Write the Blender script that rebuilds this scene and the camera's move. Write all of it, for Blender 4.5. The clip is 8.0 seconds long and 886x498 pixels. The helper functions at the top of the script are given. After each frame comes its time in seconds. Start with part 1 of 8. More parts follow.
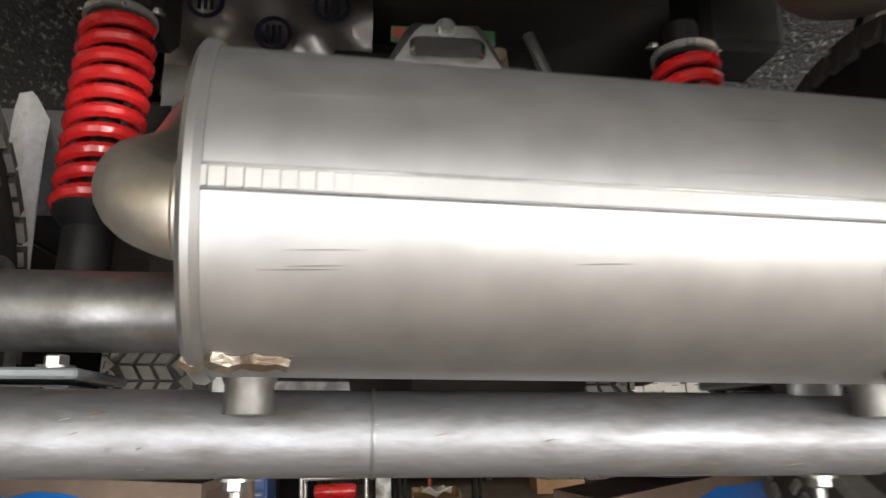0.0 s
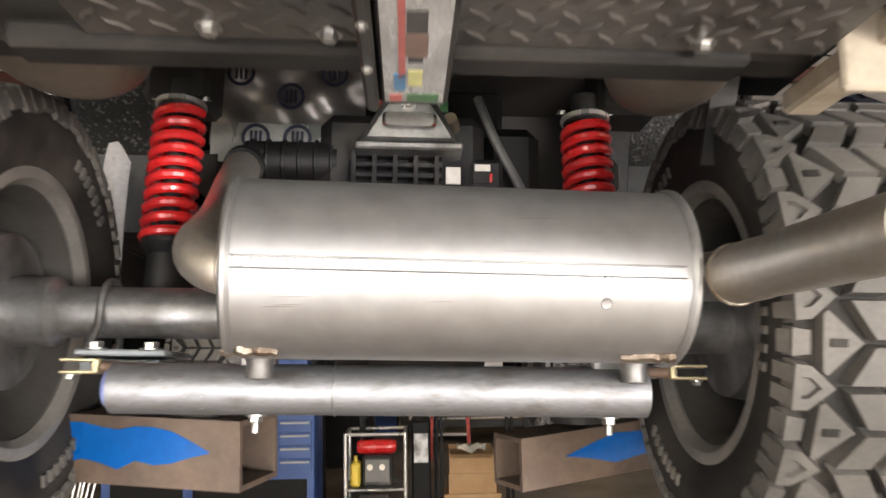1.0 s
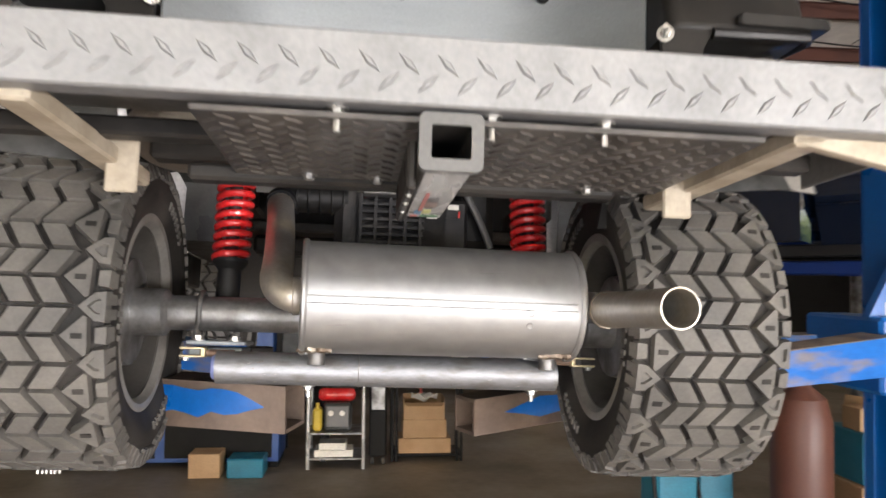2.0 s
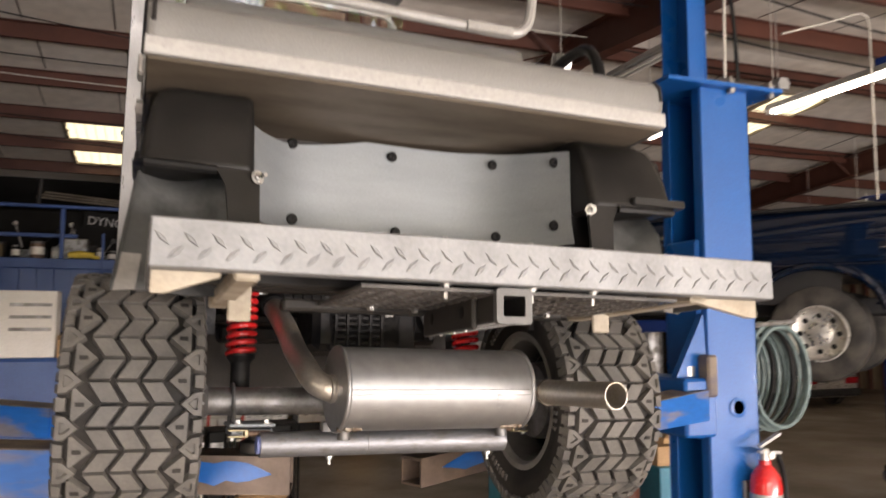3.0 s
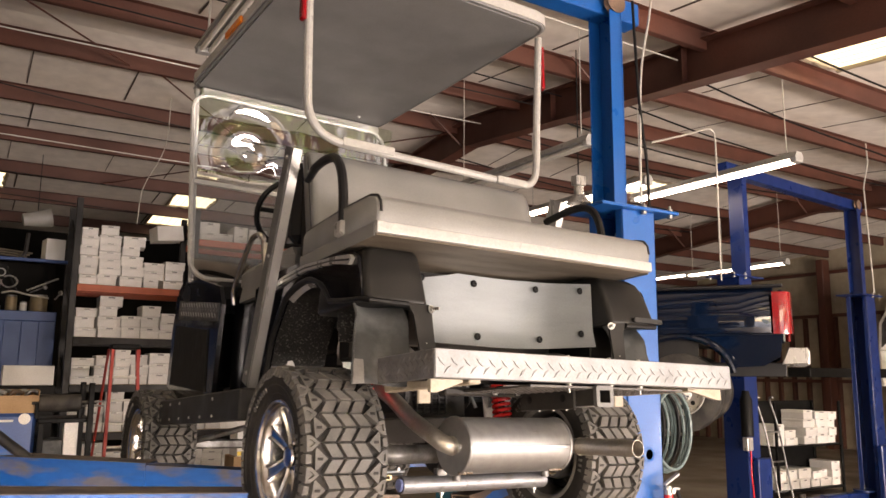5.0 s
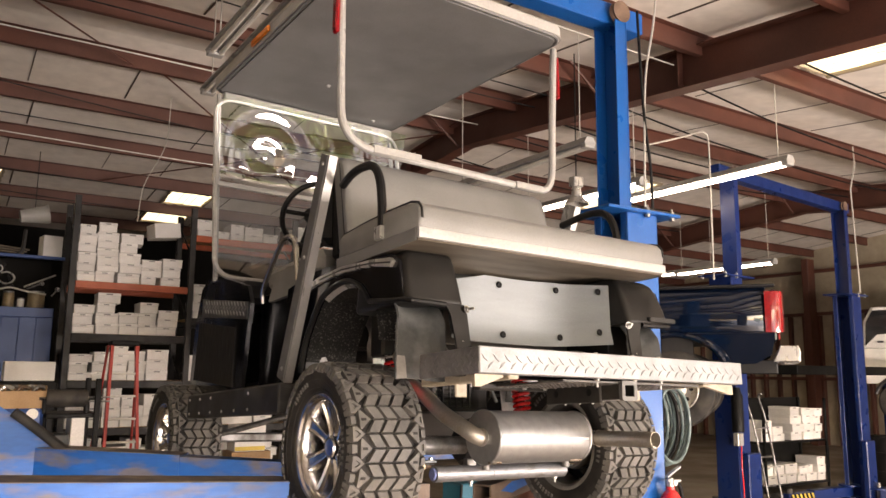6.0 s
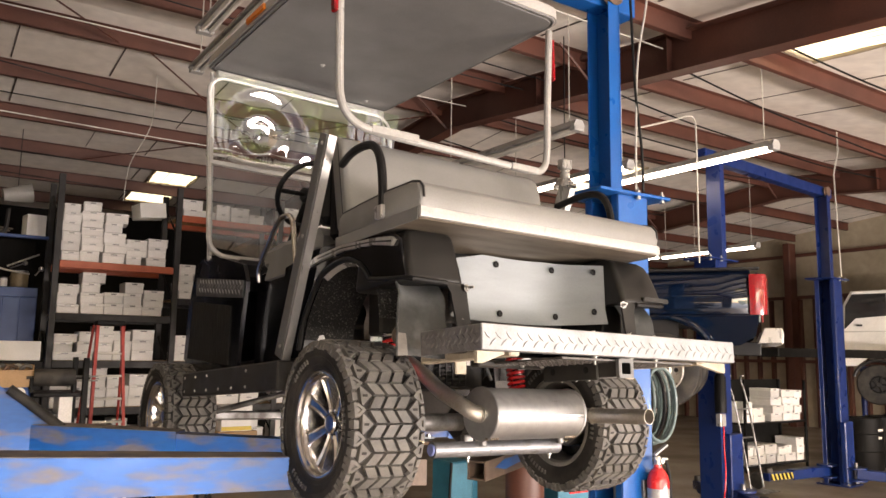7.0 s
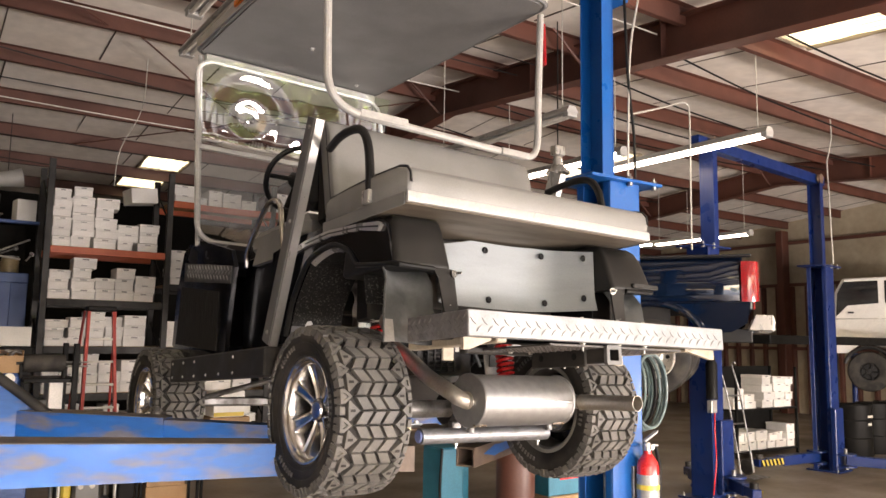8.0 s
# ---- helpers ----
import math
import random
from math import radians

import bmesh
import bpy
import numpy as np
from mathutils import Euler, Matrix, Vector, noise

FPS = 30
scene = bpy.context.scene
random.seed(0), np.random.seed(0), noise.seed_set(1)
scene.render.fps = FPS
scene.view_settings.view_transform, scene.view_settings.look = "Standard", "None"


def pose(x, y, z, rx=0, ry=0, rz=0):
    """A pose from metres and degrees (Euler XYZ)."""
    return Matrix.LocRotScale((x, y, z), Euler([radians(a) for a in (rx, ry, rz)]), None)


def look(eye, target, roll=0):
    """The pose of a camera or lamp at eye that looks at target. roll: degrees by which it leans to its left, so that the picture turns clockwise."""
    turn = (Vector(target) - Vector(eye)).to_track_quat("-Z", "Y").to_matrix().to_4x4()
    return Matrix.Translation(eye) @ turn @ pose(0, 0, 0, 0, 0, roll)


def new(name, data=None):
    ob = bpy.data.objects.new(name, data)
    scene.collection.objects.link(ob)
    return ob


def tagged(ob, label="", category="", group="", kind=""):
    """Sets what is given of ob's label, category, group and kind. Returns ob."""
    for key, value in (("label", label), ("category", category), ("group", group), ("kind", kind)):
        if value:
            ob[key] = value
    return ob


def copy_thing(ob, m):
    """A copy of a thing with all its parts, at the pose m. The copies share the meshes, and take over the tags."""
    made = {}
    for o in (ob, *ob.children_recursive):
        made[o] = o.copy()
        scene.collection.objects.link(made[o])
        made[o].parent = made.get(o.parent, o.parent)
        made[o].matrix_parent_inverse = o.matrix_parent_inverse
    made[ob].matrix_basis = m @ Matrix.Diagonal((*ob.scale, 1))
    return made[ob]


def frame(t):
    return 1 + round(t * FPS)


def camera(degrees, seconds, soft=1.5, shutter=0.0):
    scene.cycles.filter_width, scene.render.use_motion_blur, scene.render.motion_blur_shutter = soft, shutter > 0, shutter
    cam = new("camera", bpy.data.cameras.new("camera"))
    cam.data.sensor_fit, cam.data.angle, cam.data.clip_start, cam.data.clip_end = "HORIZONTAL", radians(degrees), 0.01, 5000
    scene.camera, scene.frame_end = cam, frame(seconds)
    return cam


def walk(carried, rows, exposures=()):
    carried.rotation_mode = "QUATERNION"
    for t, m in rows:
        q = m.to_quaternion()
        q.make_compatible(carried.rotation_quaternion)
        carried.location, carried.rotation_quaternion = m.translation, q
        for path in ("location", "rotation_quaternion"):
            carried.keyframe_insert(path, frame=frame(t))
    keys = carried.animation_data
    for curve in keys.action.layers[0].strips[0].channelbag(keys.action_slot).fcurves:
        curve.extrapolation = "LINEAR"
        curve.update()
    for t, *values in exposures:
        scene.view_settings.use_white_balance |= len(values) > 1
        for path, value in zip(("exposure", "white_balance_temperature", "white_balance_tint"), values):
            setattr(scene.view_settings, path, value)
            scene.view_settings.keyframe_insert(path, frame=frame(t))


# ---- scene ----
cam = camera(59.4, 8.0, shutter=0.5)
PATH = [
    (0, (-0.1181, 0.105, 1.575), (0.0708, 2.0748, 1.871), -1.1),
    (0.5, (-0.0452, -0.0547, 1.577), (0.0596, 1.9225, 1.854), -0.8),
    (1, (-0.0195, -0.2593, 1.598), (0.0431, 1.7292, 1.802), -0.9),
    (1.2, (-0.0266, -0.3604, 1.614), (0.0449, 1.6312, 1.779), -0.7),
    (2.3, (-0.201, -0.8867, 1.739), (0.1059, 1.0882, 1.806), 1.0),
    (2.5, (-0.3167, -0.9599, 1.766), (0.1227, 0.9895, 1.865), 0.7),
    (3, (-0.5977, -1.181, 1.806), (0.0942, 0.6859, 2.002), 0.1),
    (3.5, (-0.8995, -1.3576, 1.86), (-0.0441, 0.4324, 2.112), -0.2),
    (4, (-1.2776, -1.4646, 1.87), (-0.3142, 0.2674, 2.14), -0.5),
    (4.5, (-1.4893, -1.5935, 1.9), (-0.4741, 0.1014, 2.208), -0.0),
    (6, (-1.8667, -1.7374, 1.894), (-0.7959, -0.0775, 2.205), 0.6),
    (6.5, (-1.9118, -1.7322, 1.886), (-0.8158, -0.0839, 2.175), 0.7),
    (7, (-1.9269, -1.7275, 1.878), (-0.8168, -0.0859, 2.145), 0.8),
    (7.5, (-1.913, -1.7182, 1.875), (-0.7929, -0.0794, 2.122), 0.8),
    (8, (-1.895, -1.7199, 1.878), (-0.7698, -0.083, 2.111), 0.9),
]
walk(cam, [(t, look(eye, target, roll)) for t, eye, target, roll in PATH],
     [(0.0, 2.26, 5950, 12), (1.2, 2.72, 6150, 15), (2.3, 2.32, 5950, 16), (2.5, 2.22, 5950, 17), (3.0, 2.2, 6450, 20), (3.5, 2.3, 6950, 23), (6.0, 2.68, 6900, 22), (8.0, 2.78, 6550, 20)])

# ---- light ----
world = bpy.data.worlds.new("world")
scene.world = world
world.use_nodes = True
wn = world.node_tree.nodes
sky = wn.new("ShaderNodeTexSky")
sky.sky_type, sky.sun_disc = "NISHITA", False
sky.sun_elevation, sky.sun_rotation = radians(22), radians(195)
world.node_tree.links.new(sky.outputs[0], wn["Background"].inputs[0])
wn["Background"].inputs[1].default_value = 0.15
sun_lamp = new("sun", bpy.data.lights.new("sun", "SUN"))
sun_lamp.data.energy, sun_lamp.data.angle, sun_lamp.data.color = 5.0, radians(0.5), (1, 0.95, 0.88)
sun_lamp.matrix_world = pose(0, -20, 20, 68, 0, -15)


def area_lamp(name, m, sx, sy, watts, colour=(1, 1, 1)):
    ob = new(name, bpy.data.lights.new(name, "AREA"))
    ob.data.shape, ob.data.size, ob.data.size_y, ob.data.energy, ob.data.color = "RECTANGLE", sx, sy, watts, colour
    ob.matrix_world = m
    return ob


# daylight through the open roll-up doors behind the camera
area_lamp("door_fill_lamp", pose(-1.9, -8.9, 1.95, 112, 0, 0), 6.4, 3.7, 36, (0.9, 0.96, 1.0))

# unseen up-lamps at the other doorways, added to brighten the ceiling like sunlit ground
area_lamp("door_fill_lamp", pose(5.4, -8.5, 0.4, 150, 0, 0), 5.4, 1.4, 400, (1.0, 0.92, 0.8))
area_lamp("door_fill_lamp", pose(12.4, -8.5, 0.4, 150, 0, 0), 4.4, 1.4, 170, (1.0, 0.92, 0.8))

# the cart stands nose-high and a little askew on the lift arms
CART = Matrix(((0.9996, 0.0, 0.02833), (-0.00203, 0.99744, 0.0715), (-0.02826, -0.07153, 0.99704))).to_4x4()
CART = Matrix.Translation((0, 0, 1.55 + 0.4)) @ CART @ Matrix.Translation((0, 0, -1.55))
CART = pose(-1.9, -1.72, 0, 0, 0, 1.05) @ pose(1.9, 1.72, 0) @ CART

# ---- mesh building ----


class Mesh:
    """Collects vertices and faces of one mesh."""

    def __init__(self):
        self.v, self.f = [], []

    def add(self, verts, faces, m=None):
        n = len(self.v)
        self.v += [tuple(m @ Vector(p)) if m else tuple(p) for p in verts]
        self.f += [tuple(n + i for i in f) for f in faces]
        return self

    def box(self, lo, hi, bevel=0.0, m=None):
        """A box between two corners, with chamfered edges."""
        (x0, y0, z0), (x1, y1, z1) = [min(a, b) for a, b in zip(lo, hi)], [max(a, b) for a, b in zip(lo, hi)]
        b = min(bevel, 0.45 * min(x1 - x0, y1 - y0, z1 - z0))
        if b <= 0:
            vs = [(x, y, z) for z in (z0, z1) for y in (y0, y1) for x in (x0, x1)]
            fs = [(0, 2, 3, 1), (4, 5, 7, 6), (0, 1, 5, 4), (2, 6, 7, 3), (0, 4, 6, 2), (1, 3, 7, 5)]
            return self.add(vs, fs, m)
        xs, ys, zs = (x0, x1), (y0, y1), (z0, z1)
        vs, idx = [], {}
        for i in (0, 1):
            for j in (0, 1):
                for k in (0, 1):
                    sx, sy, sz = (b, -b)[i], (b, -b)[j], (b, -b)[k]
                    for a, d in enumerate(((0, sy, sz), (sx, 0, sz), (sx, sy, 0))):
                        idx[i, j, k, a] = len(vs)
                        vs.append((xs[i] + d[0], ys[j] + d[1], zs[k] + d[2]))
        fs = []
        for a in range(3):
            for s in (0, 1):
                ring = []
                for p, q in ((0, 0), (1, 0), (1, 1), (0, 1)):
                    c = [0, 0, 0]
                    c[a], c[(a + 1) % 3], c[(a + 2) % 3] = s, p, q
                    ring.append(idx[(*c, a)])
                fs.append(tuple(ring if s else ring[::-1]))
        for a in range(3):
            b1, b2 = (a + 1) % 3, (a + 2) % 3
            for p in (0, 1):
                for q in (0, 1):
                    lo_, hi_ = [0, 0, 0], [0, 0, 0]
                    lo_[a], hi_[a] = 0, 1
                    lo_[b1] = hi_[b1] = p
                    lo_[b2] = hi_[b2] = q
                    ring = (idx[(*lo_, b1)], idx[(*hi_, b1)], idx[(*hi_, b2)], idx[(*lo_, b2)])
                    fs.append(ring if p == q else ring[::-1])
        for i in (0, 1):
            for j in (0, 1):
                for k in (0, 1):
                    ring = (idx[i, j, k, 0], idx[i, j, k, 1], idx[i, j, k, 2])
                    fs.append(ring if (i + j + k) % 2 else ring[::-1])
        return self.add(vs, fs, m)

    def sweep(self, pts, r, seg=10, closed=False, caps=True, m=None):
        """A round rod of radius r (or one radius a point) along points."""
        pts = [Vector(p) for p in pts]
        rs = r if isinstance(r, (list, tuple)) else [r] * len(pts)
        n = len(pts)
        side, vs, fs = None, [], []
        for i, p in enumerate(pts):
            a, c = (pts[i - 1], pts[(i + 1) % n]) if closed else (pts[max(i - 1, 0)], pts[min(i + 1, n - 1)])
            t = (c - a).normalized()
            if side is None:
                side = t.orthogonal().normalized()
            side = (side - t * side.dot(t)).normalized()
            up = t.cross(side)
            for k in range(seg):
                w = 2 * math.pi * k / seg
                vs.append(p + rs[i] * (math.cos(w) * side + math.sin(w) * up))
        for i in range(n if closed else n - 1):
            j = (i + 1) % n
            for k in range(seg):
                l = (k + 1) % seg
                fs.append((i * seg + k, i * seg + l, j * seg + l, j * seg + k))
        if caps and not closed:
            fs += [tuple(range(seg))[::-1], tuple(range((n - 1) * seg, n * seg))]
        return self.add(vs, fs, m)

    def lathe(self, profile, seg=32, m=None, closed=False):
        """Turns a profile of (radius, height) about the z axis."""
        vs, fs, n = [], [], len(profile)
        for k in range(seg):
            w = 2 * math.pi * k / seg
            vs += [(r * math.cos(w), r * math.sin(w), h) for r, h in profile]
        for k in range(seg):
            l = (k + 1) % seg
            for i in range(n if closed else n - 1):
                j = (i + 1) % n
                fs.append((k * n + i, l * n + i, l * n + j, k * n + j))
        if not closed:
            for i, flip in ((0, True), (n - 1, False)):
                if profile[i][0] > 1e-4:
                    ring = tuple(k * n + i for k in range(seg))
                    fs.append(ring[::-1] if flip else ring)
        return self.add(vs, fs, m)

    def prism(self, poly, lo, hi, axis="x", m=None, bevel=0.0):
        """Extrudes a polygon given in the two other axes (in the order x, y, z) along an axis."""
        n = len(poly)

        def at(p, h):
            return {"x": (h, p[0], p[1]), "y": (p[0], h, p[1]), "z": (p[0], p[1], h)}[axis]

        rings = [(lo, 1.0), (hi, 1.0)]
        if bevel:
            rings = [(lo, 0), (lo + bevel, 1), (hi - bevel, 1), (hi, 0)]
        cx, cy = sum(p[0] for p in poly) / n, sum(p[1] for p in poly) / n
        vs = []
        for h, full in rings:
            for p in poly:
                if full:
                    vs.append(at(p, h))
                else:
                    d = Vector((cx - p[0], cy - p[1]))
                    q = Vector(p) + d.normalized() * min(bevel, d.length * 0.5)
                    vs.append(at(q, h))
        fs = []
        for i in range(len(rings) - 1):
            for k in range(n):
                l = (k + 1) % n
                fs.append((i * n + k, i * n + l, (i + 1) * n + l, (i + 1) * n + k))
        fs += [tuple(range(n))[::-1], tuple(range((len(rings) - 1) * n, len(rings) * n))]
        return self.add(vs, fs, m)

    def shell(self, rows, t, m=None):
        """A sheet through a grid of points, thickened by the vector or length t."""
        a, b = len(rows), len(rows[0])
        g = [[Vector(p) for p in row] for row in rows]
        back = []
        for i in range(a):
            for j in range(b):
                if isinstance(t, Vector):
                    back.append(g[i][j] + t)
                    continue
                du = g[min(i + 1, a - 1)][j] - g[max(i - 1, 0)][j]
                dv = g[i][min(j + 1, b - 1)] - g[i][max(j - 1, 0)]
                back.append(g[i][j] + du.cross(dv).normalized() * t)
        vs = [p for row in g for p in row] + back
        n = a * b
        fs = []
        for i in range(a - 1):
            for j in range(b - 1):
                q = (i * b + j, i * b + j + 1, (i + 1) * b + j + 1, (i + 1) * b + j)
                fs += [q[::-1], tuple(n + k for k in q)]
        edge = [(0, j) for j in range(b)] + [(i, b - 1) for i in range(1, a)] + [(a - 1, j) for j in range(b - 2, -1, -1)] + [(i, 0) for i in range(a - 2, 0, -1)]
        for (i, j), (k, l) in zip(edge, edge[1:] + edge[:1]):
            fs.append((i * b + j, k * b + l, n + k * b + l, n + i * b + j))
        return self.add(vs, fs, m)


def rod(p, q, r, seg=12):
    return Mesh().sweep([p, q], r, seg)


def curve(pts, steps=6):
    """Catmull-Rom points through the given ones."""
    p = [Vector(a) for a in pts]
    p = [2 * p[0] - p[1]] + p + [2 * p[-1] - p[-2]]
    out = []
    for i in range(1, len(p) - 2):
        for s in range(steps):
            t = s / steps
            out.append(0.5 * (2 * p[i] + (p[i + 1] - p[i - 1]) * t + (2 * p[i - 1] - 5 * p[i] + 4 * p[i + 1] - p[i + 2]) * t * t + (3 * p[i] - p[i - 1] - 3 * p[i + 1] + p[i + 2]) * t ** 3))
    return out + [p[-2]]


def rounded(x0, y0, x1, y1, r, n=4):
    """A rectangle with rounded corners, as a polygon."""
    out = []
    for cx, cy, a in ((x1 - r, y0 + r, -90), (x1 - r, y1 - r, 0), (x0 + r, y1 - r, 90), (x0 + r, y0 + r, 180)):
        out += [(cx + r * math.cos(radians(a + 90 * k / n)), cy + r * math.sin(radians(a + 90 * k / n))) for k in range(n + 1)]
    return out


def axis_to(p, q):
    """The turn and place that lay the z axis from p towards q."""
    d = Vector(q) - Vector(p)
    return Matrix.Translation(p) @ d.to_track_quat("Z", "Y").to_matrix().to_4x4()


def mesh_object(name, me, material, sharp=35):
    data = bpy.data.meshes.new(name)
    data.from_pydata(me.v, [], me.f)
    data.update()
    bm = bmesh.new()
    bm.from_mesh(data)
    bmesh.ops.recalc_face_normals(bm, faces=bm.faces)
    bm.to_mesh(data)
    bm.free()
    if sharp:
        data.shade_smooth()
        data.set_sharp_from_angle(angle=radians(sharp))
    data.materials.append(material)
    return new(name, data)


def part(name, me, material, parent, label="", sharp=35):
    """One mesh object under a thing or under a part."""
    ob = mesh_object(name, me, material, sharp)
    ob.parent = parent
    if label:
        ob["label"] = label
    return ob


def thing(name, m, label, category, group="", kind=""):
    """An Empty that carries a thing's parts."""
    ob = new(name)
    ob.empty_display_size = 0.1
    ob.matrix_world = m
    return tagged(ob, label, category, group, kind)


def solid(name, me, material, label="", category="", group="", kind="", m=None, sharp=35):
    """A thing or a piece of the setting that is one mesh."""
    ob = mesh_object(name, me, material, sharp)
    if m is not None:
        ob.matrix_world = m
    return tagged(ob, label, category, group, kind)


# ---- materials ----


def material(name, colour, rough=0.5, metal=0.0, second=None, scale=6.0, amount=0.5, fine=80.0, bump=0.1, bump_size=0.002, rough_vary=0.12, stretch=(1, 1, 1), coat=0.0, contrast=(0.4, 0.65), per_object=0.0, spec=0.5):
    """A procedural surface: two colours in large stains and fine grain, with uneven gloss and relief."""
    mt = bpy.data.materials.new(name)
    mt.use_nodes = True
    n, l = mt.node_tree.nodes, mt.node_tree.links
    bsdf = n["Principled BSDF"]
    tc, mp = n.new("ShaderNodeTexCoord"), n.new("ShaderNodeMapping")
    mp.inputs["Scale"].default_value = stretch
    l.new(tc.outputs["Object"], mp.inputs[0])
    big, small = n.new("ShaderNodeTexNoise"), n.new("ShaderNodeTexNoise")
    big.inputs["Scale"].default_value, big.inputs["Detail"].default_value = scale, 5.0
    small.inputs["Scale"].default_value, small.inputs["Detail"].default_value = fine, 3.0
    for t in (big, small):
        l.new(mp.outputs[0], t.inputs["Vector"])
    ramp = n.new("ShaderNodeMapRange")
    ramp.inputs["From Min"].default_value, ramp.inputs["From Max"].default_value = contrast
    ramp.inputs["To Max"].default_value = amount
    l.new(big.outputs[0], ramp.inputs[0])
    mix = n.new("ShaderNodeMix")
    mix.data_type = "RGBA"
    mix.inputs["A"].default_value = (*colour, 1)
    mix.inputs["B"].default_value = (*(second or tuple(0.72 * c for c in colour)), 1)
    l.new(ramp.outputs[0], mix.inputs["Factor"])
    grain = n.new("ShaderNodeMix")
    grain.data_type, grain.blend_type = "RGBA", "MULTIPLY"
    grain.inputs["Factor"].default_value = 1.0
    gr = n.new("ShaderNodeMapRange")
    gr.inputs["From Min"].default_value, gr.inputs["From Max"].default_value = 0.25, 0.75
    gr.inputs["To Min"].default_value, gr.inputs["To Max"].default_value = 0.86, 1.08
    l.new(small.outputs[0], gr.inputs[0])
    l.new(mix.outputs["Result"], grain.inputs["A"])
    l.new(gr.outputs[0], grain.inputs["B"])
    last = grain.outputs["Result"]
    if per_object:
        info, hsv, vr = n.new("ShaderNodeObjectInfo"), n.new("ShaderNodeHueSaturation"), n.new("ShaderNodeMapRange")
        vr.inputs["To Min"].default_value, vr.inputs["To Max"].default_value = 1 - per_object, 1 + per_object
        l.new(info.outputs["Random"], vr.inputs[0])
        l.new(vr.outputs[0], hsv.inputs["Value"])
        l.new(last, hsv.inputs["Color"])
        last = hsv.outputs[0]
    l.new(last, bsdf.inputs["Base Color"])
    rr = n.new("ShaderNodeMapRange")
    rr.inputs["From Min"].default_value, rr.inputs["From Max"].default_value = 0.3, 0.7
    rr.inputs["To Min"].default_value, rr.inputs["To Max"].default_value = max(rough - rough_vary, 0.02), min(rough + rough_vary, 1)
    l.new(big.outputs[0], rr.inputs[0])
    l.new(rr.outputs[0], bsdf.inputs["Roughness"])
    bsdf.inputs["Metallic"].default_value = metal
    bsdf.inputs["Coat Weight"].default_value = coat
    bsdf.inputs["Specular IOR Level"].default_value = spec
    if bump:
        bp = n.new("ShaderNodeBump")
        bp.inputs["Strength"].default_value, bp.inputs["Distance"].default_value = bump, bump_size
        l.new(small.outputs[0], bp.inputs["Height"])
        l.new(bp.outputs[0], bsdf.inputs["Normal"])
    return mt


def glowing(name, colour, strength):
    mt = bpy.data.materials.new(name)
    mt.use_nodes = True
    b = mt.node_tree.nodes["Principled BSDF"]
    b.inputs["Base Color"].default_value = (*colour, 1)
    b.inputs["Emission Color"].default_value = (*colour, 1)
    b.inputs["Emission Strength"].default_value = strength
    return mt


# dusty liner; base colour raised to stand for light from the wheel side
PALE_LINER = material("side_lit_dusty_liner", (0.55, 0.55, 0.57), 0.36, 0.0, (0.68, 0.67, 0.66), 60, 0.5, 120, 0.06, contrast=(0.58, 0.72))
FOIL = material("crumpled_dusty_foil", (0.36, 0.338, 0.32), 0.4, 0.5, (0.2, 0.186, 0.174), 7, 0.9, 60, 0.3, 0.003)
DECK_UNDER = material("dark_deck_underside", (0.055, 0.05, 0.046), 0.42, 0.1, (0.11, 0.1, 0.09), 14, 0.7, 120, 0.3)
BULGE = material("brown_dusty_plastic", (0.13, 0.11, 0.092), 0.5, 0.0, (0.2, 0.175, 0.15), 8, 0.8, 120, 0.15)
LINER_SMOOTH = material("smooth_grey_wheel_liner", (0.12, 0.124, 0.132), 0.32, 0.0, (0.06, 0.06, 0.062), 9, 0.8, 120, 0.1, contrast=(0.45, 0.65))
TREAD_MID = material("grey_tread_plate", (0.1, 0.1, 0.102), 0.45, 0.5, (0.07, 0.07, 0.072), 9, 0.8, 120, 0.16)
STRUT_GREY = material("smooth_dark_grey_strut", (0.13, 0.13, 0.128), 0.4, 0.1, (0.1, 0.1, 0.098), 4, 0.6, 140, 0.05)
STEEL = material("brushed_muffler_steel", (0.365, 0.366, 0.367), 0.45, 0.85, (0.342, 0.339, 0.334), 1.2, 0.6, 30, 0.0, 0.0004, 0.02)
BAY = material("dusty_engine_bay", (0.06, 0.055, 0.052), 0.6, 0.0, (0.1, 0.091, 0.081), 5, 0.8, 120, 0.15)
FENDER = material("dusty_black_fender", (0.007, 0.0069, 0.0067), 0.4, 0.0, (0.02, 0.0185, 0.017), 6, 0.8, 160, 0.15, 0.001, spec=0.26)
STEEL_HEAT = material("heat_tinted_steel", (0.52, 0.505, 0.48), 0.42, 0.85, (0.45, 0.39, 0.29), 10, 0.8, 120, 0.05)
WELD = material("weld_bead", (0.26, 0.23, 0.19), 0.42, 0.8, (0.12, 0.085, 0.06), 40, 0.9, 200, 0.5, 0.003)
RAW_STEEL = material("raw_tube_steel", (0.25, 0.255, 0.27), 0.5, 0.75, (0.14, 0.125, 0.11), 14, 0.8, 90, 0.14, stretch=(1, 3, 3), contrast=(0.5, 0.68))
GREY_STEEL = material("weathered_steel", (0.3, 0.3, 0.3), 0.48, 0.8, (0.1, 0.09, 0.08), 14, 0.8, 140, 0.2)
ALU = material("brushed_aluminium", (0.29, 0.312, 0.327), 0.58, 0.45, (0.258, 0.277, 0.291), 4, 0.6, 150, 0.05, 0.0006, 0.06, stretch=(1, 1, 6))
TREAD_ALU = material("aluminium_tread_plate", (0.275, 0.281, 0.29), 0.5, 0.5, (0.215, 0.22, 0.227), 9, 0.8, 120, 0.16)
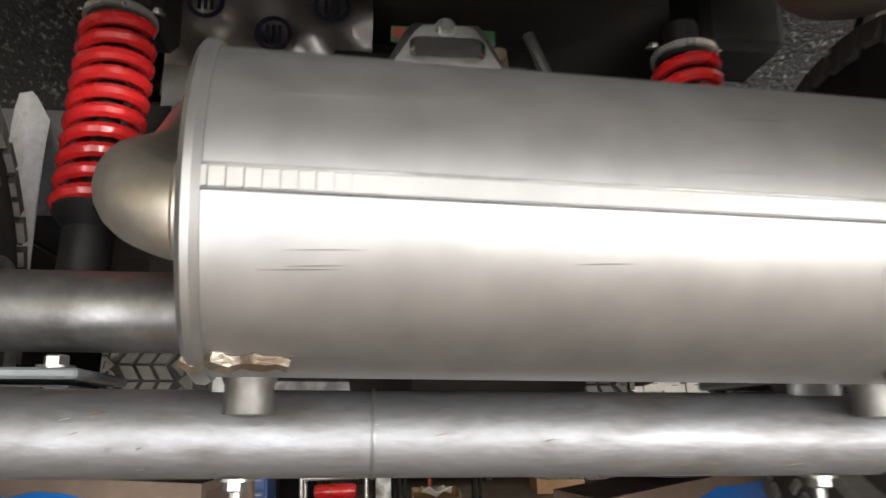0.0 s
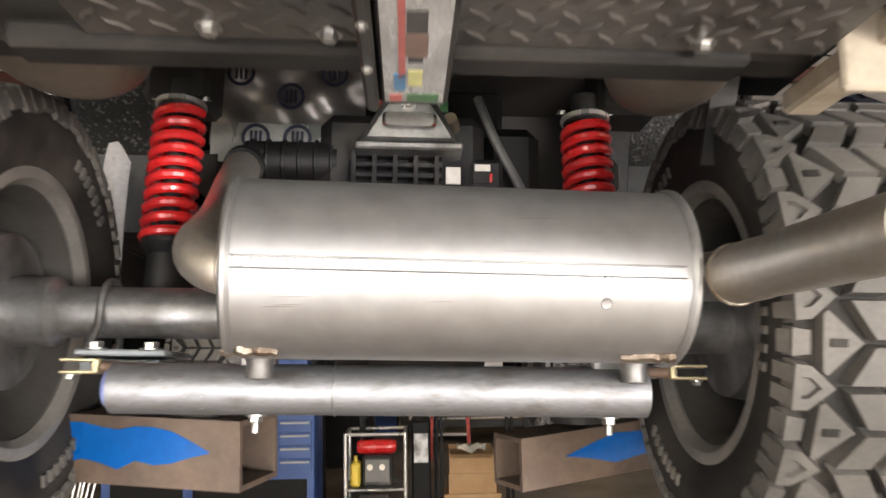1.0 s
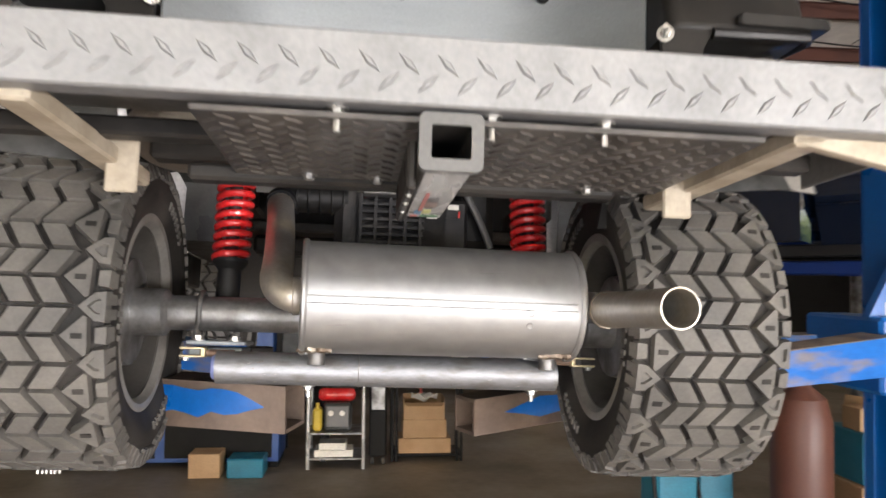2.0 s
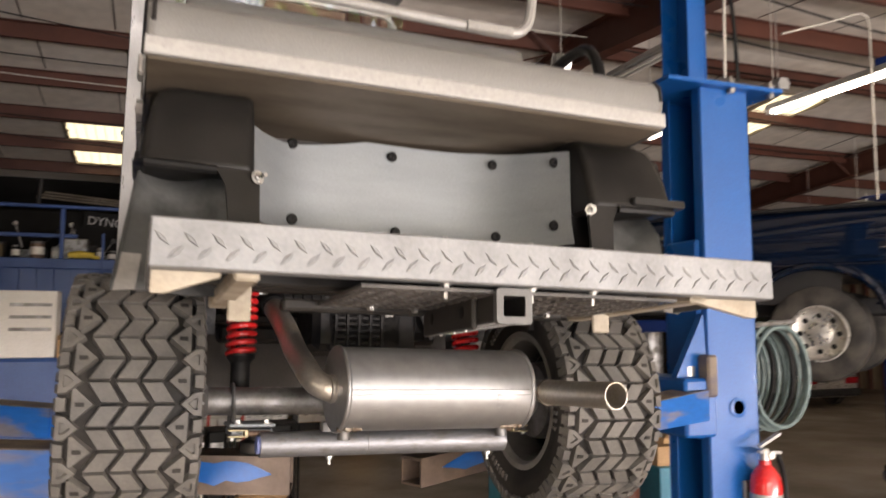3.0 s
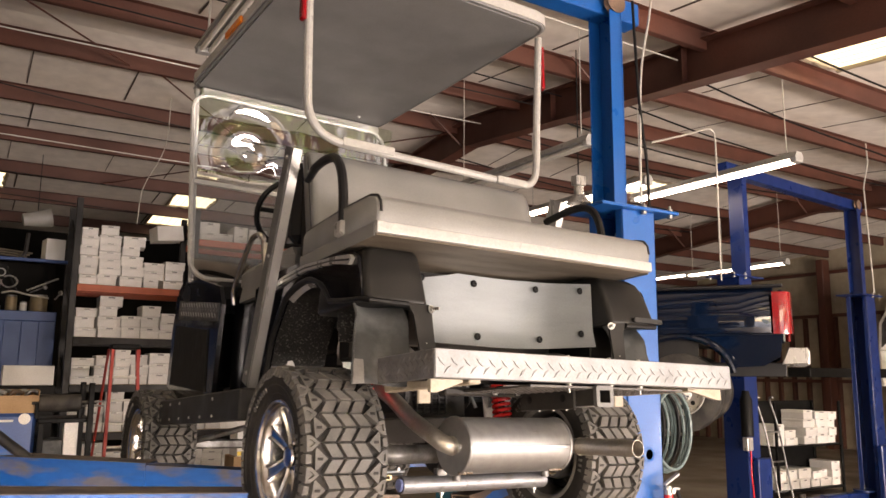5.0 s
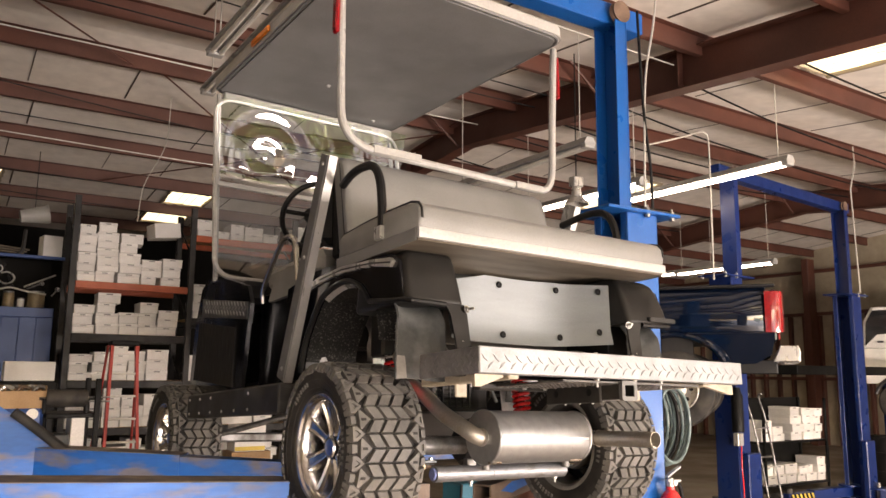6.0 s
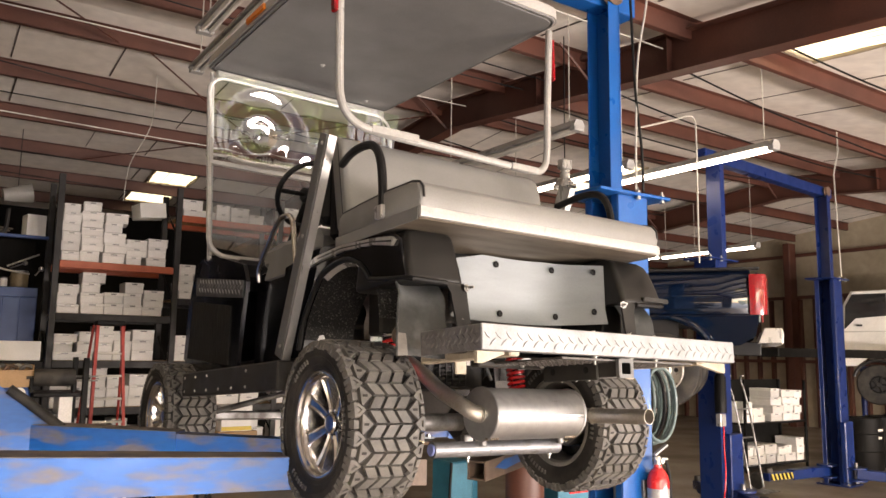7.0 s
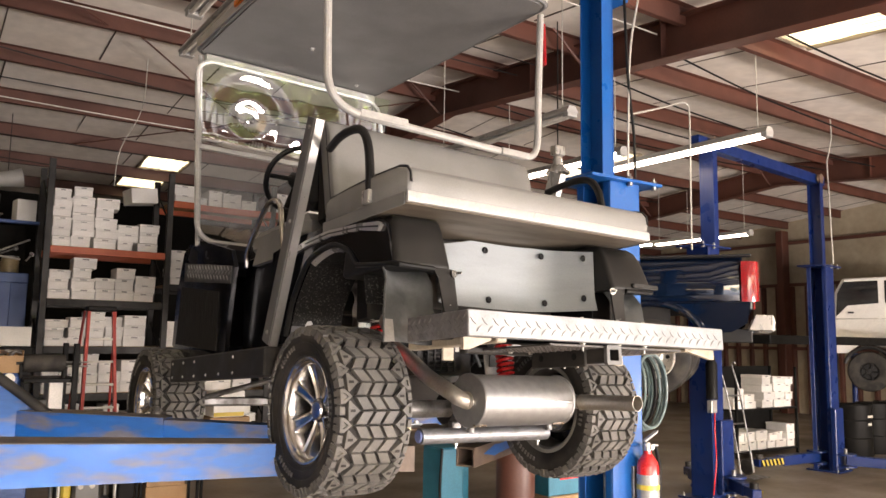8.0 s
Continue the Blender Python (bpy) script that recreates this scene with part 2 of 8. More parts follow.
TREAD_DARK = material("dull_tread_plate", (0.2, 0.195, 0.19), 0.5, 0.4, (0.11, 0.105, 0.1), 10, 0.7, 120, 0.25)
ZINC = material("zinc_bolts", (0.46, 0.455, 0.44), 0.36, 0.9, (0.34, 0.325, 0.29), 60, 0.6, 200, 0.05)
BRASS = material("zinc_yellow_steel", (0.42, 0.36, 0.22), 0.42, 0.8, (0.24, 0.2, 0.14), 50, 0.6, 200, 0.1)
RUBBER = material("tyre_rubber", (0.02, 0.019, 0.018), 0.62, 0.0, (0.075, 0.067, 0.058), 7, 0.8, 160, 0.25, 0.0015, spec=0.3)
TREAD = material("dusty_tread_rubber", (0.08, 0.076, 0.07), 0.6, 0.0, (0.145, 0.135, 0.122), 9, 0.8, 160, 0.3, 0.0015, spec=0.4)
# dusty black carcass rubber, darkened to put depth shade into the grooves
TYRE_GROOVE = material("dusty_rubber_groove_shade", (0.016, 0.015, 0.014), 0.7, 0.0, (0.05, 0.045, 0.04), 9, 0.8, 160, 0.3, 0.0015, spec=0.25)
INNER_RIM = material("matte_dark_inner_rim", (0.07, 0.066, 0.06), 0.55, 0.2, (0.04, 0.037, 0.034), 9, 0.8, 120, 0.1)
PALE_RIM = material("dusty_pale_rim_edge", (0.2, 0.192, 0.178), 0.55, 0.1, (0.13, 0.122, 0.11), 9, 0.8, 120, 0.1)
LABEL_WHITE = material("worn_white_label", (0.42, 0.42, 0.42), 0.3, 0.2, (0.28, 0.28, 0.28), 12, 0.9, 90, 0.05, stretch=(4, 1, 1))
BLACK_PLASTIC = material("black_moulded_plastic", (0.005, 0.005, 0.0055), 0.45, 0.0, (0.014, 0.0135, 0.013), 5, 0.8, 220, 0.12, 0.0008, spec=0.22)
ROUGH_BLACK = material("rough_black_plastic", (0.007, 0.0068, 0.0066), 0.55, 0.0, (0.15, 0.145, 0.136), 130, 0.8, 160, 0.8, 0.004, contrast=(0.56, 0.7), spec=0.3)
RIBBED_BLACK = material("ribbed_black_mat", (0.007, 0.0068, 0.0066), 0.6, 0.0, (0.03, 0.028, 0.026), 30, 0.8, 60, 0.9, 0.006, stretch=(1, 1.6, 0.25), contrast=(0.48, 0.6), spec=0.15)
GREY_PLASTIC = material("dusty_black_liner", (0.042, 0.044, 0.043), 0.5, 0.0, (0.11, 0.112, 0.11), 7, 0.9, 90, 0.15, contrast=(0.48, 0.64), spec=0.25)
BLACK_PAINT = material("glossy_black_body", (0.004, 0.004, 0.005), 0.16, 0.0, (0.012, 0.012, 0.014), 4, 0.6, 100, 0.02, coat=0.25, spec=0.35)
FRAME_BLACK = material("black_powder_coat", (0.015, 0.0142, 0.0135), 0.5, 0.0, (0.045, 0.041, 0.036), 9, 0.7, 160, 0.12, spec=0.3)
DARK = material("oily_dark_metal", (0.012, 0.012, 0.0135), 0.5, 0.2, (0.05, 0.046, 0.042), 14, 0.6, 120, 0.2, spec=0.3)
VINYL = material("grey_vinyl", (0.195, 0.193, 0.186), 0.48, 0.0, (0.153, 0.151, 0.144), 3, 0.7, 260, 0.12, 0.0006)
PIPING = material("black_piping", (0.015, 0.015, 0.015), 0.5)
WHITE_TRIM = material("white_trim", (0.38, 0.376, 0.364), 0.35, 0.0, (0.335, 0.328, 0.315), 6, 0.5, 100, 0.04)
SEAT_BOARD = material("seat_underside_board", (0.15, 0.122, 0.09), 0.65, 0.0, (0.088, 0.07, 0.048), 3, 0.9, 60, 0.1, stretch=(1, 3, 1))
WHITE_TUBE = material("cream_painted_tube", (0.36, 0.353, 0.338), 0.35, 0.0, (0.29, 0.28, 0.26), 8, 0.6, 90, 0.04)
ROOF_GREY = material("grey_roof_liner", (0.17, 0.17, 0.168), 0.6, 0.0, (0.13, 0.13, 0.128), 2.5, 0.8, 180, 0.06)
ROOF_EDGE = material("roof_shell", (0.4, 0.39, 0.37), 0.4, 0.0, (0.32, 0.31, 0.29), 5, 0.5, 90, 0.03)
RED_SPRING = material("red_coil_paint", (0.62, 0.02, 0.02), 0.3, 0.0, (0.45, 0.015, 0.015), 30, 0.5, 150, 0.04, coat=0.3)
RED_LENS = material("red_reflector", (0.27, 0.006, 0.01), 0.15, 0.0, (0.17, 0.004, 0.007), 40, 0.7, 300, 0.1, coat=0.5)
ORANGE_LENS = material("orange_reflector", (0.85, 0.24, 0.02), 0.2, 0.0, (0.75, 0.2, 0.02), 60, 0.5, 300, 0.1, coat=0.6)
CHROME = material("chrome", (0.68, 0.665, 0.65), 0.2, 1.0, (0.52, 0.5, 0.48), 20, 0.4, 100, 0.01, rough_vary=0.05)
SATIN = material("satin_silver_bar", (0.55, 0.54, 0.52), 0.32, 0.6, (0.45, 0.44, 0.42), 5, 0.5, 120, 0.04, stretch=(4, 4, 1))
STRUT_SILVER = material("dull_silver_strut", (0.34, 0.335, 0.325), 0.36, 0.5, (0.28, 0.275, 0.265), 5, 0.5, 120, 0.04, stretch=(4, 4, 1))
BLUE_CAP = material("blue_cap", (0.03, 0.07, 0.24), 0.35, 0.0)
TAN_STEEL = material("tan_painted_bracket", (0.42, 0.37, 0.29), 0.55, 0.0, (0.3, 0.25, 0.18), 12, 0.7, 120, 0.1)
LIFT_BLUE = material("lift_blue_paint", (0.003, 0.088, 0.34), 0.36, 0.0, (0.004, 0.078, 0.3), 4, 0.6, 90, 0.06, 0.001)
LIFT_BLUE_WORN = material("worn_lift_blue_paint", (0.008, 0.11, 0.41), 0.42, 0.05, (0.17, 0.145, 0.125), 11, 0.85, 40, 0.2, 0.0015, stretch=(0.5, 0.5, 1.6), contrast=(0.48, 0.66))
ARM_RUST = material("rusty_brown_arm", (0.15, 0.108, 0.08), 0.55, 0.2, (0.075, 0.055, 0.045), 9, 0.9, 90, 0.25, 0.002)
ARM_TOP = material("dirty_arm_top", (0.17, 0.13, 0.09), 0.6, 0.1, (0.07, 0.07, 0.1), 9, 0.8, 90, 0.2, 0.002)
LIFT_NAVY = material("dark_blue_lift_paint", (0.006, 0.022, 0.12), 0.35, 0.0, (0.007, 0.02, 0.1), 5, 0.6, 90, 0.05, spec=0.35)
RUST_BROWN = material("red_oxide_steel", (0.1, 0.034, 0.021), 0.55, 0.0, (0.066, 0.024, 0.016), 1.5, 0.7, 60, 0.05)
RUSTY = material("rusty_steel", (0.2, 0.13, 0.09), 0.65, 0.3, (0.1, 0.07, 0.05), 12, 0.8, 120, 0.25)
CEILING = material("vinyl_faced_insulation", (0.84, 0.8, 0.74), 0.5, 0.0, (0.74, 0.68, 0.6), 0.7, 0.8, 5, 0.35, 0.02)
WALL = material("wall_insulation", (0.38, 0.325, 0.235), 0.6, 0.0, (0.27, 0.22, 0.15), 0.8, 0.8, 6, 0.35, 0.02)
# near-black base colour holds the gloom behind racks and hutch
DARK_WALL = material("shade_dark_wall", (0.009, 0.008, 0.007), 0.7, 0.0, (0.006, 0.005, 0.0045), 0.9, 0.8, 8, 0.2, 0.01, spec=0.15)
CONCRETE = material("stained_concrete", (0.23, 0.192, 0.147), 0.5, 0.0, (0.145, 0.119, 0.088), 0.9, 0.9, 14, 0.06, 0.003, 0.15, spec=0.3)
ASPHALT = material("pale_asphalt", (0.19, 0.185, 0.175), 0.85, 0.0, (0.13, 0.125, 0.12), 0.4, 0.7, 60, 0.3, 0.004)
WHITE_BOX = material("white_cardboard", (0.84, 0.825, 0.8), 0.7, 0.0, (0.74, 0.72, 0.68), 4, 0.6, 90, 0.05, per_object=0.1)
CARDBOARD = material("brown_cardboard", (0.42, 0.27, 0.14), 0.75, 0.0, (0.33, 0.2, 0.1), 5, 0.6, 90, 0.06, per_object=0.12)
ORANGE_BEAM = material("orange_rack_beam", (0.5, 0.1, 0.03), 0.45, 0.0, (0.38, 0.08, 0.03), 5, 0.6, 80, 0.05)
RACK_GREY = material("worn_grey_rack_steel", (0.036, 0.034, 0.033), 0.5, 0.0, (0.018, 0.017, 0.017), 6, 0.7, 90, 0.08, spec=0.3)
RACK_DARK = material("dark_rack_steel", (0.005, 0.0049, 0.0048), 0.55, 0.0, (0.012, 0.0115, 0.011), 8, 0.6, 90, 0.08, spec=0.15)
LADDER_RED = material("red_fibreglass", (0.5, 0.05, 0.035), 0.45, 0.0, (0.38, 0.05, 0.04), 8, 0.5, 90, 0.05)
CABINET_BLUE = material("blue_cabinet_paint", (0.03, 0.08, 0.26), 0.4, 0.0, (0.02, 0.055, 0.18), 3, 0.6, 70, 0.04)
TRUCK_PAINT = material("dark_blue_truck_paint", (0.002, 0.006, 0.018), 0.07, 0.0, (0.003, 0.008, 0.022), 3, 0.4, 100, 0.0, rough_vary=0.03, coat=0.3)
TRUCK_TRIM = material("truck_black_trim", (0.012, 0.012, 0.013), 0.5)
WHITE_PAINT = material("white_vehicle_paint", (0.76, 0.75, 0.72), 0.25, 0.0, (0.68, 0.66, 0.62), 3, 0.5, 80, 0.02, coat=0.4)
ALLOY = material("alloy_wheel", (0.66, 0.65, 0.62), 0.32, 0.8, (0.5, 0.48, 0.44), 16, 0.6, 100, 0.04)
EXT_RED = material("extinguisher_red", (0.62, 0.02, 0.02), 0.25, 0.0, (0.5, 0.02, 0.02), 9, 0.4, 90, 0.02, coat=0.4)
PAPER = material("paper_label", (0.75, 0.72, 0.66), 0.7)
HOSE = material("grey_green_hose", (0.14, 0.19, 0.19), 0.45, 0.0, (0.07, 0.1, 0.1), 20, 0.6, 90, 0.06)
TEAL = material("teal_machine_paint", (0.02, 0.17, 0.26), 0.4, 0.0, (0.015, 0.11, 0.17), 6, 0.6, 90, 0.06)
SEAM = material("dark_brown_seam", (0.06, 0.042, 0.03), 0.7)
CABLE = material("black_cable", (0.007, 0.007, 0.007), 0.55, spec=0.2)
CONDUIT = material("grey_conduit", (0.55, 0.53, 0.48), 0.45, 0.3, (0.42, 0.4, 0.35), 8, 0.5, 90, 0.04)
YELLOW = material("warning_yellow", (0.7, 0.52, 0.06), 0.5)
TUBE_LIGHT = glowing("fluorescent_tube", (1.0, 0.88, 0.7), 3.5)
SKYLIGHT = glowing("translucent_skylight", (1.0, 0.88, 0.52), 0.36)

glass = bpy.data.materials.new("clear_acrylic")
glass.use_nodes = True
_b = glass.node_tree.nodes["Principled BSDF"]
_b.inputs["Base Color"].default_value = (0.93, 0.95, 0.94, 1)
_b.inputs["Transmission Weight"].default_value, _b.inputs["Roughness"].default_value, _b.inputs["IOR"].default_value = 1.0, 0.01, 1.95
_n, _bp = glass.node_tree.nodes.new("ShaderNodeTexNoise"), glass.node_tree.nodes.new("ShaderNodeBump")
_n.inputs["Scale"].default_value, _n.inputs["Detail"].default_value = 2.0, 0.0
_bp.inputs["Strength"].default_value, _bp.inputs["Distance"].default_value = 0.05, 0.01
glass.node_tree.links.new(_n.outputs[0], _bp.inputs["Height"])
glass.node_tree.links.new(_bp.outputs[0], _b.inputs["Normal"])
DARK_GLASS = material("dark_vehicle_glass", (0.012, 0.014, 0.015), 0.08, 0.0, (0.02, 0.022, 0.024), 3, 0.5, 60, 0.0, coat=0.5)

# ---- building ----
RIDGE_Y, RIDGE_Z, SLOPE = 7.5, 5.75, 0.09
WEST, EAST, SOUTH, NORTH = -9.0, 19.0, -9.0, 17.0


def roof_z(y):
    return RIDGE_Z - SLOPE * abs(y - RIDGE_Y)


solid("floor", Mesh().box((WEST, SOUTH, -0.2), (EAST, NORTH, 0.0)), CONCRETE, "stained tan concrete workshop floor", "floor", kind="structure")
solid("ground", Mesh().box((-400, -400, -0.6), (400, 400, -0.21)), ASPHALT, "sun-bleached asphalt yard outside the workshop", "ground", kind="structure")

ceiling = Mesh()
for y0, y1 in ((SOUTH, RIDGE_Y), (RIDGE_Y, NORTH)):
    ceiling.add([(WEST, y0, roof_z(y0)), (EAST, y0, roof_z(y0)), (EAST, y1, roof_z(y1)), (WEST, y1, roof_z(y1)),
                 (WEST, y0, roof_z(y0) + 0.12), (EAST, y0, roof_z(y0) + 0.12), (EAST, y1, roof_z(y1) + 0.12), (WEST, y1, roof_z(y1) + 0.12)],
                [(0, 1, 2, 3), (7, 6, 5, 4), (0, 4, 5, 1), (1, 5, 6, 2), (2, 6, 7, 3), (3, 7, 4, 0)])
roof = solid("ceiling", ceiling, CEILING, "sloping ceiling of pale vinyl-faced insulation", "ceiling", kind="structure")

# purlins along the building, 1.55 m apart
y = 9.41 - 1.55 * 11
while y < NORTH:
    z = roof_z(y)
    p = Mesh().prism([(y - 0.035, z - 0.006), (y - 0.035, z - 0.012), (y + 0.028, z - 0.012), (y + 0.028, z - 0.2), (y + 0.095, z - 0.2), (y + 0.095, z - 0.18), (y + 0.098, z - 0.18), (y + 0.098, z - 0.206), (y + 0.034, z - 0.206), (y + 0.034, z - 0.006)], WEST, EAST, "x")
    part("purlin", p, RUST_BROWN, roof, "red oxide steel purlin")
    y += 1.55

# sagging joints between the insulation blankets
random.seed(3)
seams = Mesh()
x = WEST + 0.6
while x < EAST:
    for k in range(-11, 6):
        ya = 9.41 + 1.55 * k + 0.1
        yb = ya + 1.36
        if ya < SOUTH or yb > NORTH or ya < RIDGE_Y < yb or random.random() < 0.12:
            continue
        dx = random.uniform(-0.18, 0.18)
        w = random.uniform(0.004, 0.013)
        za, zb = roof_z(ya) - 0.008, roof_z(yb) - 0.008
        seams.add([(x + dx - w, ya, za), (x + dx + w, ya, za), (x + dx + w, yb, zb), (x + dx - w, yb, zb),
                   (x + dx - w, ya, za + 0.006), (x + dx + w, ya, za + 0.006), (x + dx + w, yb, zb + 0.006), (x + dx - w, yb, zb + 0.006)],
                  [(3, 2, 1, 0), (4, 5, 6, 7), (0, 1, 5, 4), (1, 2, 6, 5), (2, 3, 7, 6), (3, 0, 4, 7)])
    x += 1.22
part("insulation_joint", seams, SEAM, roof)["kind"] = "stuff"


def rafter(x):
    """A tapered welded I-beam across the building, in two halves from each eave to the ridge."""
    ob = thing("rafter", Matrix(), "tapered red oxide steel roof beam", "beam", kind="structure")
    for y0, y1, d0, d1 in ((SOUTH, RIDGE_Y, 0.42, 0.44), (RIDGE_Y, NORTH, 0.44, 0.42)):
        rings = []
        for y, d in ((y0, d0), (y1, d1)):
            z, t = roof_z(y) - 0.1, 0.016
            rings += [(x + a, y, z - b) for a, b in ((-0.1, 0), (0.1, 0), (0.1, t), (0.006, t), (0.006, d - t), (0.1, d - t), (0.1, d), (-0.1, d), (-0.1, d - t), (-0.006, d - t), (-0.006, t), (-0.1, t))]
        part("beam_half", Mesh().add(rings, [(k, (k + 1) % 12, 12 + (k + 1) % 12, 12 + k) for k in range(12)] + [tuple(range(12))[::-1], tuple(range(12, 24))]), RUST_BROWN, ob)
    for y in (-6, -3, 0.5, 3.5, 5.6, 9.2, 12, 14.5):
        for s in (-1, 1):
            part("stiffener", Mesh().box((x + s * 0.008, y - 0.006, roof_z(y) - 0.5), (x + s * 0.09, y + 0.006, roof_z(y) - 0.12)), RUST_BROWN, ob)
    for y in (4.6, 7.7, 10.9):
        zt = roof_z(y) - 0.16
        for s in (-1, 1):
            part("flange_brace", rod((x, y, zt - 0.36), (x + s * 0.6, y, zt + 0.1), 0.018, 6), RUST_BROWN, ob)
    return ob


for x in (-4.0, 4.53, 13.0):
    rafter(x)

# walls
solid("wall_north", Mesh().box((WEST, NORTH, 0), (EAST, NORTH + 0.2, 5.0)), DARK_WALL, "metal wall with the gloom behind the racks in its colour", "wall", kind="structure")
# unseen west wall; its doorway is added to give the truck a bright reflection
west = Mesh()
for y0, y1, z0, z1 in ((SOUTH, -8.2, 0, 5.8), (-3.4, NORTH, 0, 5.8), (-8.2, -3.4, 2.6, 5.8)):
    west.box((WEST - 0.2, y0, z0), (WEST, y1, z1))
solid("wall_west", west, WALL, "unseen tan side wall with a doorway added for reflections", "wall", kind="structure")
east = solid("wall_east", Mesh().box((EAST, SOUTH, 0), (EAST + 0.2, NORTH, 5.8)), WALL, "tan insulated metal wall with brown framing", "wall", kind="structure")
for y in np.arange(-4, 16.5, 0.45):
    part("stud", Mesh().box((EAST - 0.14, y, 0), (EAST - 0.004, y + 0.09, 3.55), 0.004), RUST_BROWN, east)
for z in (3.55, 1.75, 4.75):
    part("girt", Mesh().box((EAST - 0.21, SOUTH, z), (EAST - 0.145, NORTH, z + 0.09), 0.004), RUST_BROWN, east)
for y in (0.0, 5.6, 11.0):
    solid("column", Mesh().box((EAST - 0.5, y - 0.1, 0), (EAST - 0.17, y + 0.1, roof_z(y) - 0.3), 0.01), RUST_BROWN, "red oxide steel wall column", "column", kind="structure")
south = Mesh()
for x0, x1, z0, z1 in ((WEST, -5.2, 0, 4.6), (1.4, 2.6, 0, 4.6), (8.2, 10.1, 0, 4.6), (14.7, EAST, 0, 4.6), (-5.2, 1.4, 3.9, 4.6), (2.6, 8.2, 3.9, 4.6), (10.1, 14.7, 3.9, 4.6)):
    south.box((x0, SOUTH - 0.2, z0), (x1, SOUTH, z1))
solid("wall_south", south, WALL, "tan insulated wall with three open roll-up doorways", "wall", kind="structure")

# trees across the yard, which the windscreen mirrors
LEAF = material("tree_leaves", (0.1, 0.12, 0.05), 0.6, 0.0, (0.055, 0.085, 0.025), 2, 0.8, 30, 0.0, per_object=0.1)
for node in list(LEAF.node_tree.nodes):
    if node.type == "BSDF_PRINCIPLED":
        thin = LEAF.node_tree.nodes.new("ShaderNodeBsdfTranslucent")
        thin.inputs["Color"].default_value = (0.34, 0.4, 0.14, 1)
        both = LEAF.node_tree.nodes.new("ShaderNodeAddShader")
        LEAF.node_tree.links.new(node.outputs[0], both.inputs[0])
        LEAF.node_tree.links.new(thin.outputs[0], both.inputs[1])
        LEAF.node_tree.links.new(both.outputs[0], LEAF.node_tree.nodes["Material Output"].inputs["Surface"])
BARK = material("tree_bark", (0.12, 0.09, 0.06), 0.9, 0.0, (0.07, 0.05, 0.035), 9, 0.8, 60, 0.4, 0.01)


def tree(x, y, h, seed):
    rng = random.Random(seed)
    root = thing("tree", pose(x, y, -0.21), "leafy green tree across the asphalt yard", "tree", "trees in the yard")
    tr = Mesh().sweep([(0, 0, 0), (0.1, 0, h * 0.3), (0.05, 0.1, h * 0.6), (0, 0, h * 0.85)], [0.25, 0.2, 0.12, 0.04], 8)
    leaves = Mesh()
    for _ in range(12):
        a, z0 = rng.uniform(0, 6.28), h * rng.uniform(0.08, 0.6)
        tip = Vector((math.cos(a) * h * 0.3, math.sin(a) * h * 0.3, z0 + h * rng.uniform(0.1, 0.3)))
        tr.sweep([(0.05, 0, z0), tip * 0.6 + Vector((0, 0, z0 * 0.4)), tip], [0.08, 0.05, 0.02], 6)
        for _ in range(170):
            c = tip + Vector((rng.gauss(0, 1), rng.gauss(0, 1), rng.gauss(0, 0.8))) * h * 0.1
            u, v = Vector((rng.gauss(0, 1), rng.gauss(0, 1), rng.gauss(0, 1))).normalized() * 0.22, Vector((rng.gauss(0, 1), rng.gauss(0, 1), rng.gauss(0, 1))).normalized() * 0.16
            leaves.add([c - u, c + v, c + u, c - v], [(0, 1, 2, 3)])
    part("trunk", tr, BARK, root)
    part("crown", leaves, LEAF, root, sharp=0)


for i, (x, y, h) in enumerate(((-9, -24, 5.6), (-4, -25, 6), (-0.5, -22, 5.2), (2.2, -20.5, 5.4), (4.6, -21.5, 5.6), (6.8, -20, 5.2), (9.2, -21, 5.6), (11.5, -20.5, 5.2), (14.5, -22, 5.6))):
    tree(x, y, h, i)

# ---- roof lights ----


def skylight(x0, x1, y0, y1):
    """A translucent panel in the roof with a pale curb."""
    root = thing("skylight", Matrix(), "bright translucent skylight panel in the sloping roof", "skylight", "skylights")
    me = Mesh()
    for a, b, c, d in ((x0, y0, x1, y1),):
        me.add([(a, b, roof_z(b) - 0.012), (c, b, roof_z(b) - 0.012), (c, d, roof_z(d) - 0.012), (a, d, roof_z(d) - 0.012)], [(0, 1, 2, 3)])
        me.add([(a, b, roof_z(b) - 0.008), (c, b, roof_z(b) - 0.008), (c, d, roof_z(d) - 0.008), (a, d, roof_z(d) - 0.008)], [(3, 2, 1, 0)])
    part("panel", me, SKYLIGHT, root, sharp=0)
    fr, rng = Mesh(), random.Random(int(10 * x0 + 100 * y0))
    for p, q in (((x0, y0), (x1, y0)), ((x1, y0), (x1, y1)), ((x1, y1), (x0, y1)), ((x0, y1), (x0, y0))):
        pts = []
        for k in range(13):
            f = k / 12
            a, b = p[0] + (q[0] - p[0]) * f + rng.uniform(-0.015, 0.015), p[1] + (q[1] - p[1]) * f + rng.uniform(-0.015, 0.015)
            pts.append((a, b, roof_z(b) - 0.02))
        fr.sweep(pts, [rng.uniform(0.015, 0.04) for _ in pts], 6)
    part("curb", fr, WALL, root, "pale torn insulation edge")
    ribs = Mesh()
    for k in range(1, 6):
        a = x0 + (x1 - x0) * k / 6
        ribs.sweep([(a, y0, roof_z(y0) - 0.012), (a, y1, roof_z(y1) - 0.012)], 0.006, 5)
    part("panel_rib", ribs, PAPER, root, "corrugation of the panel")


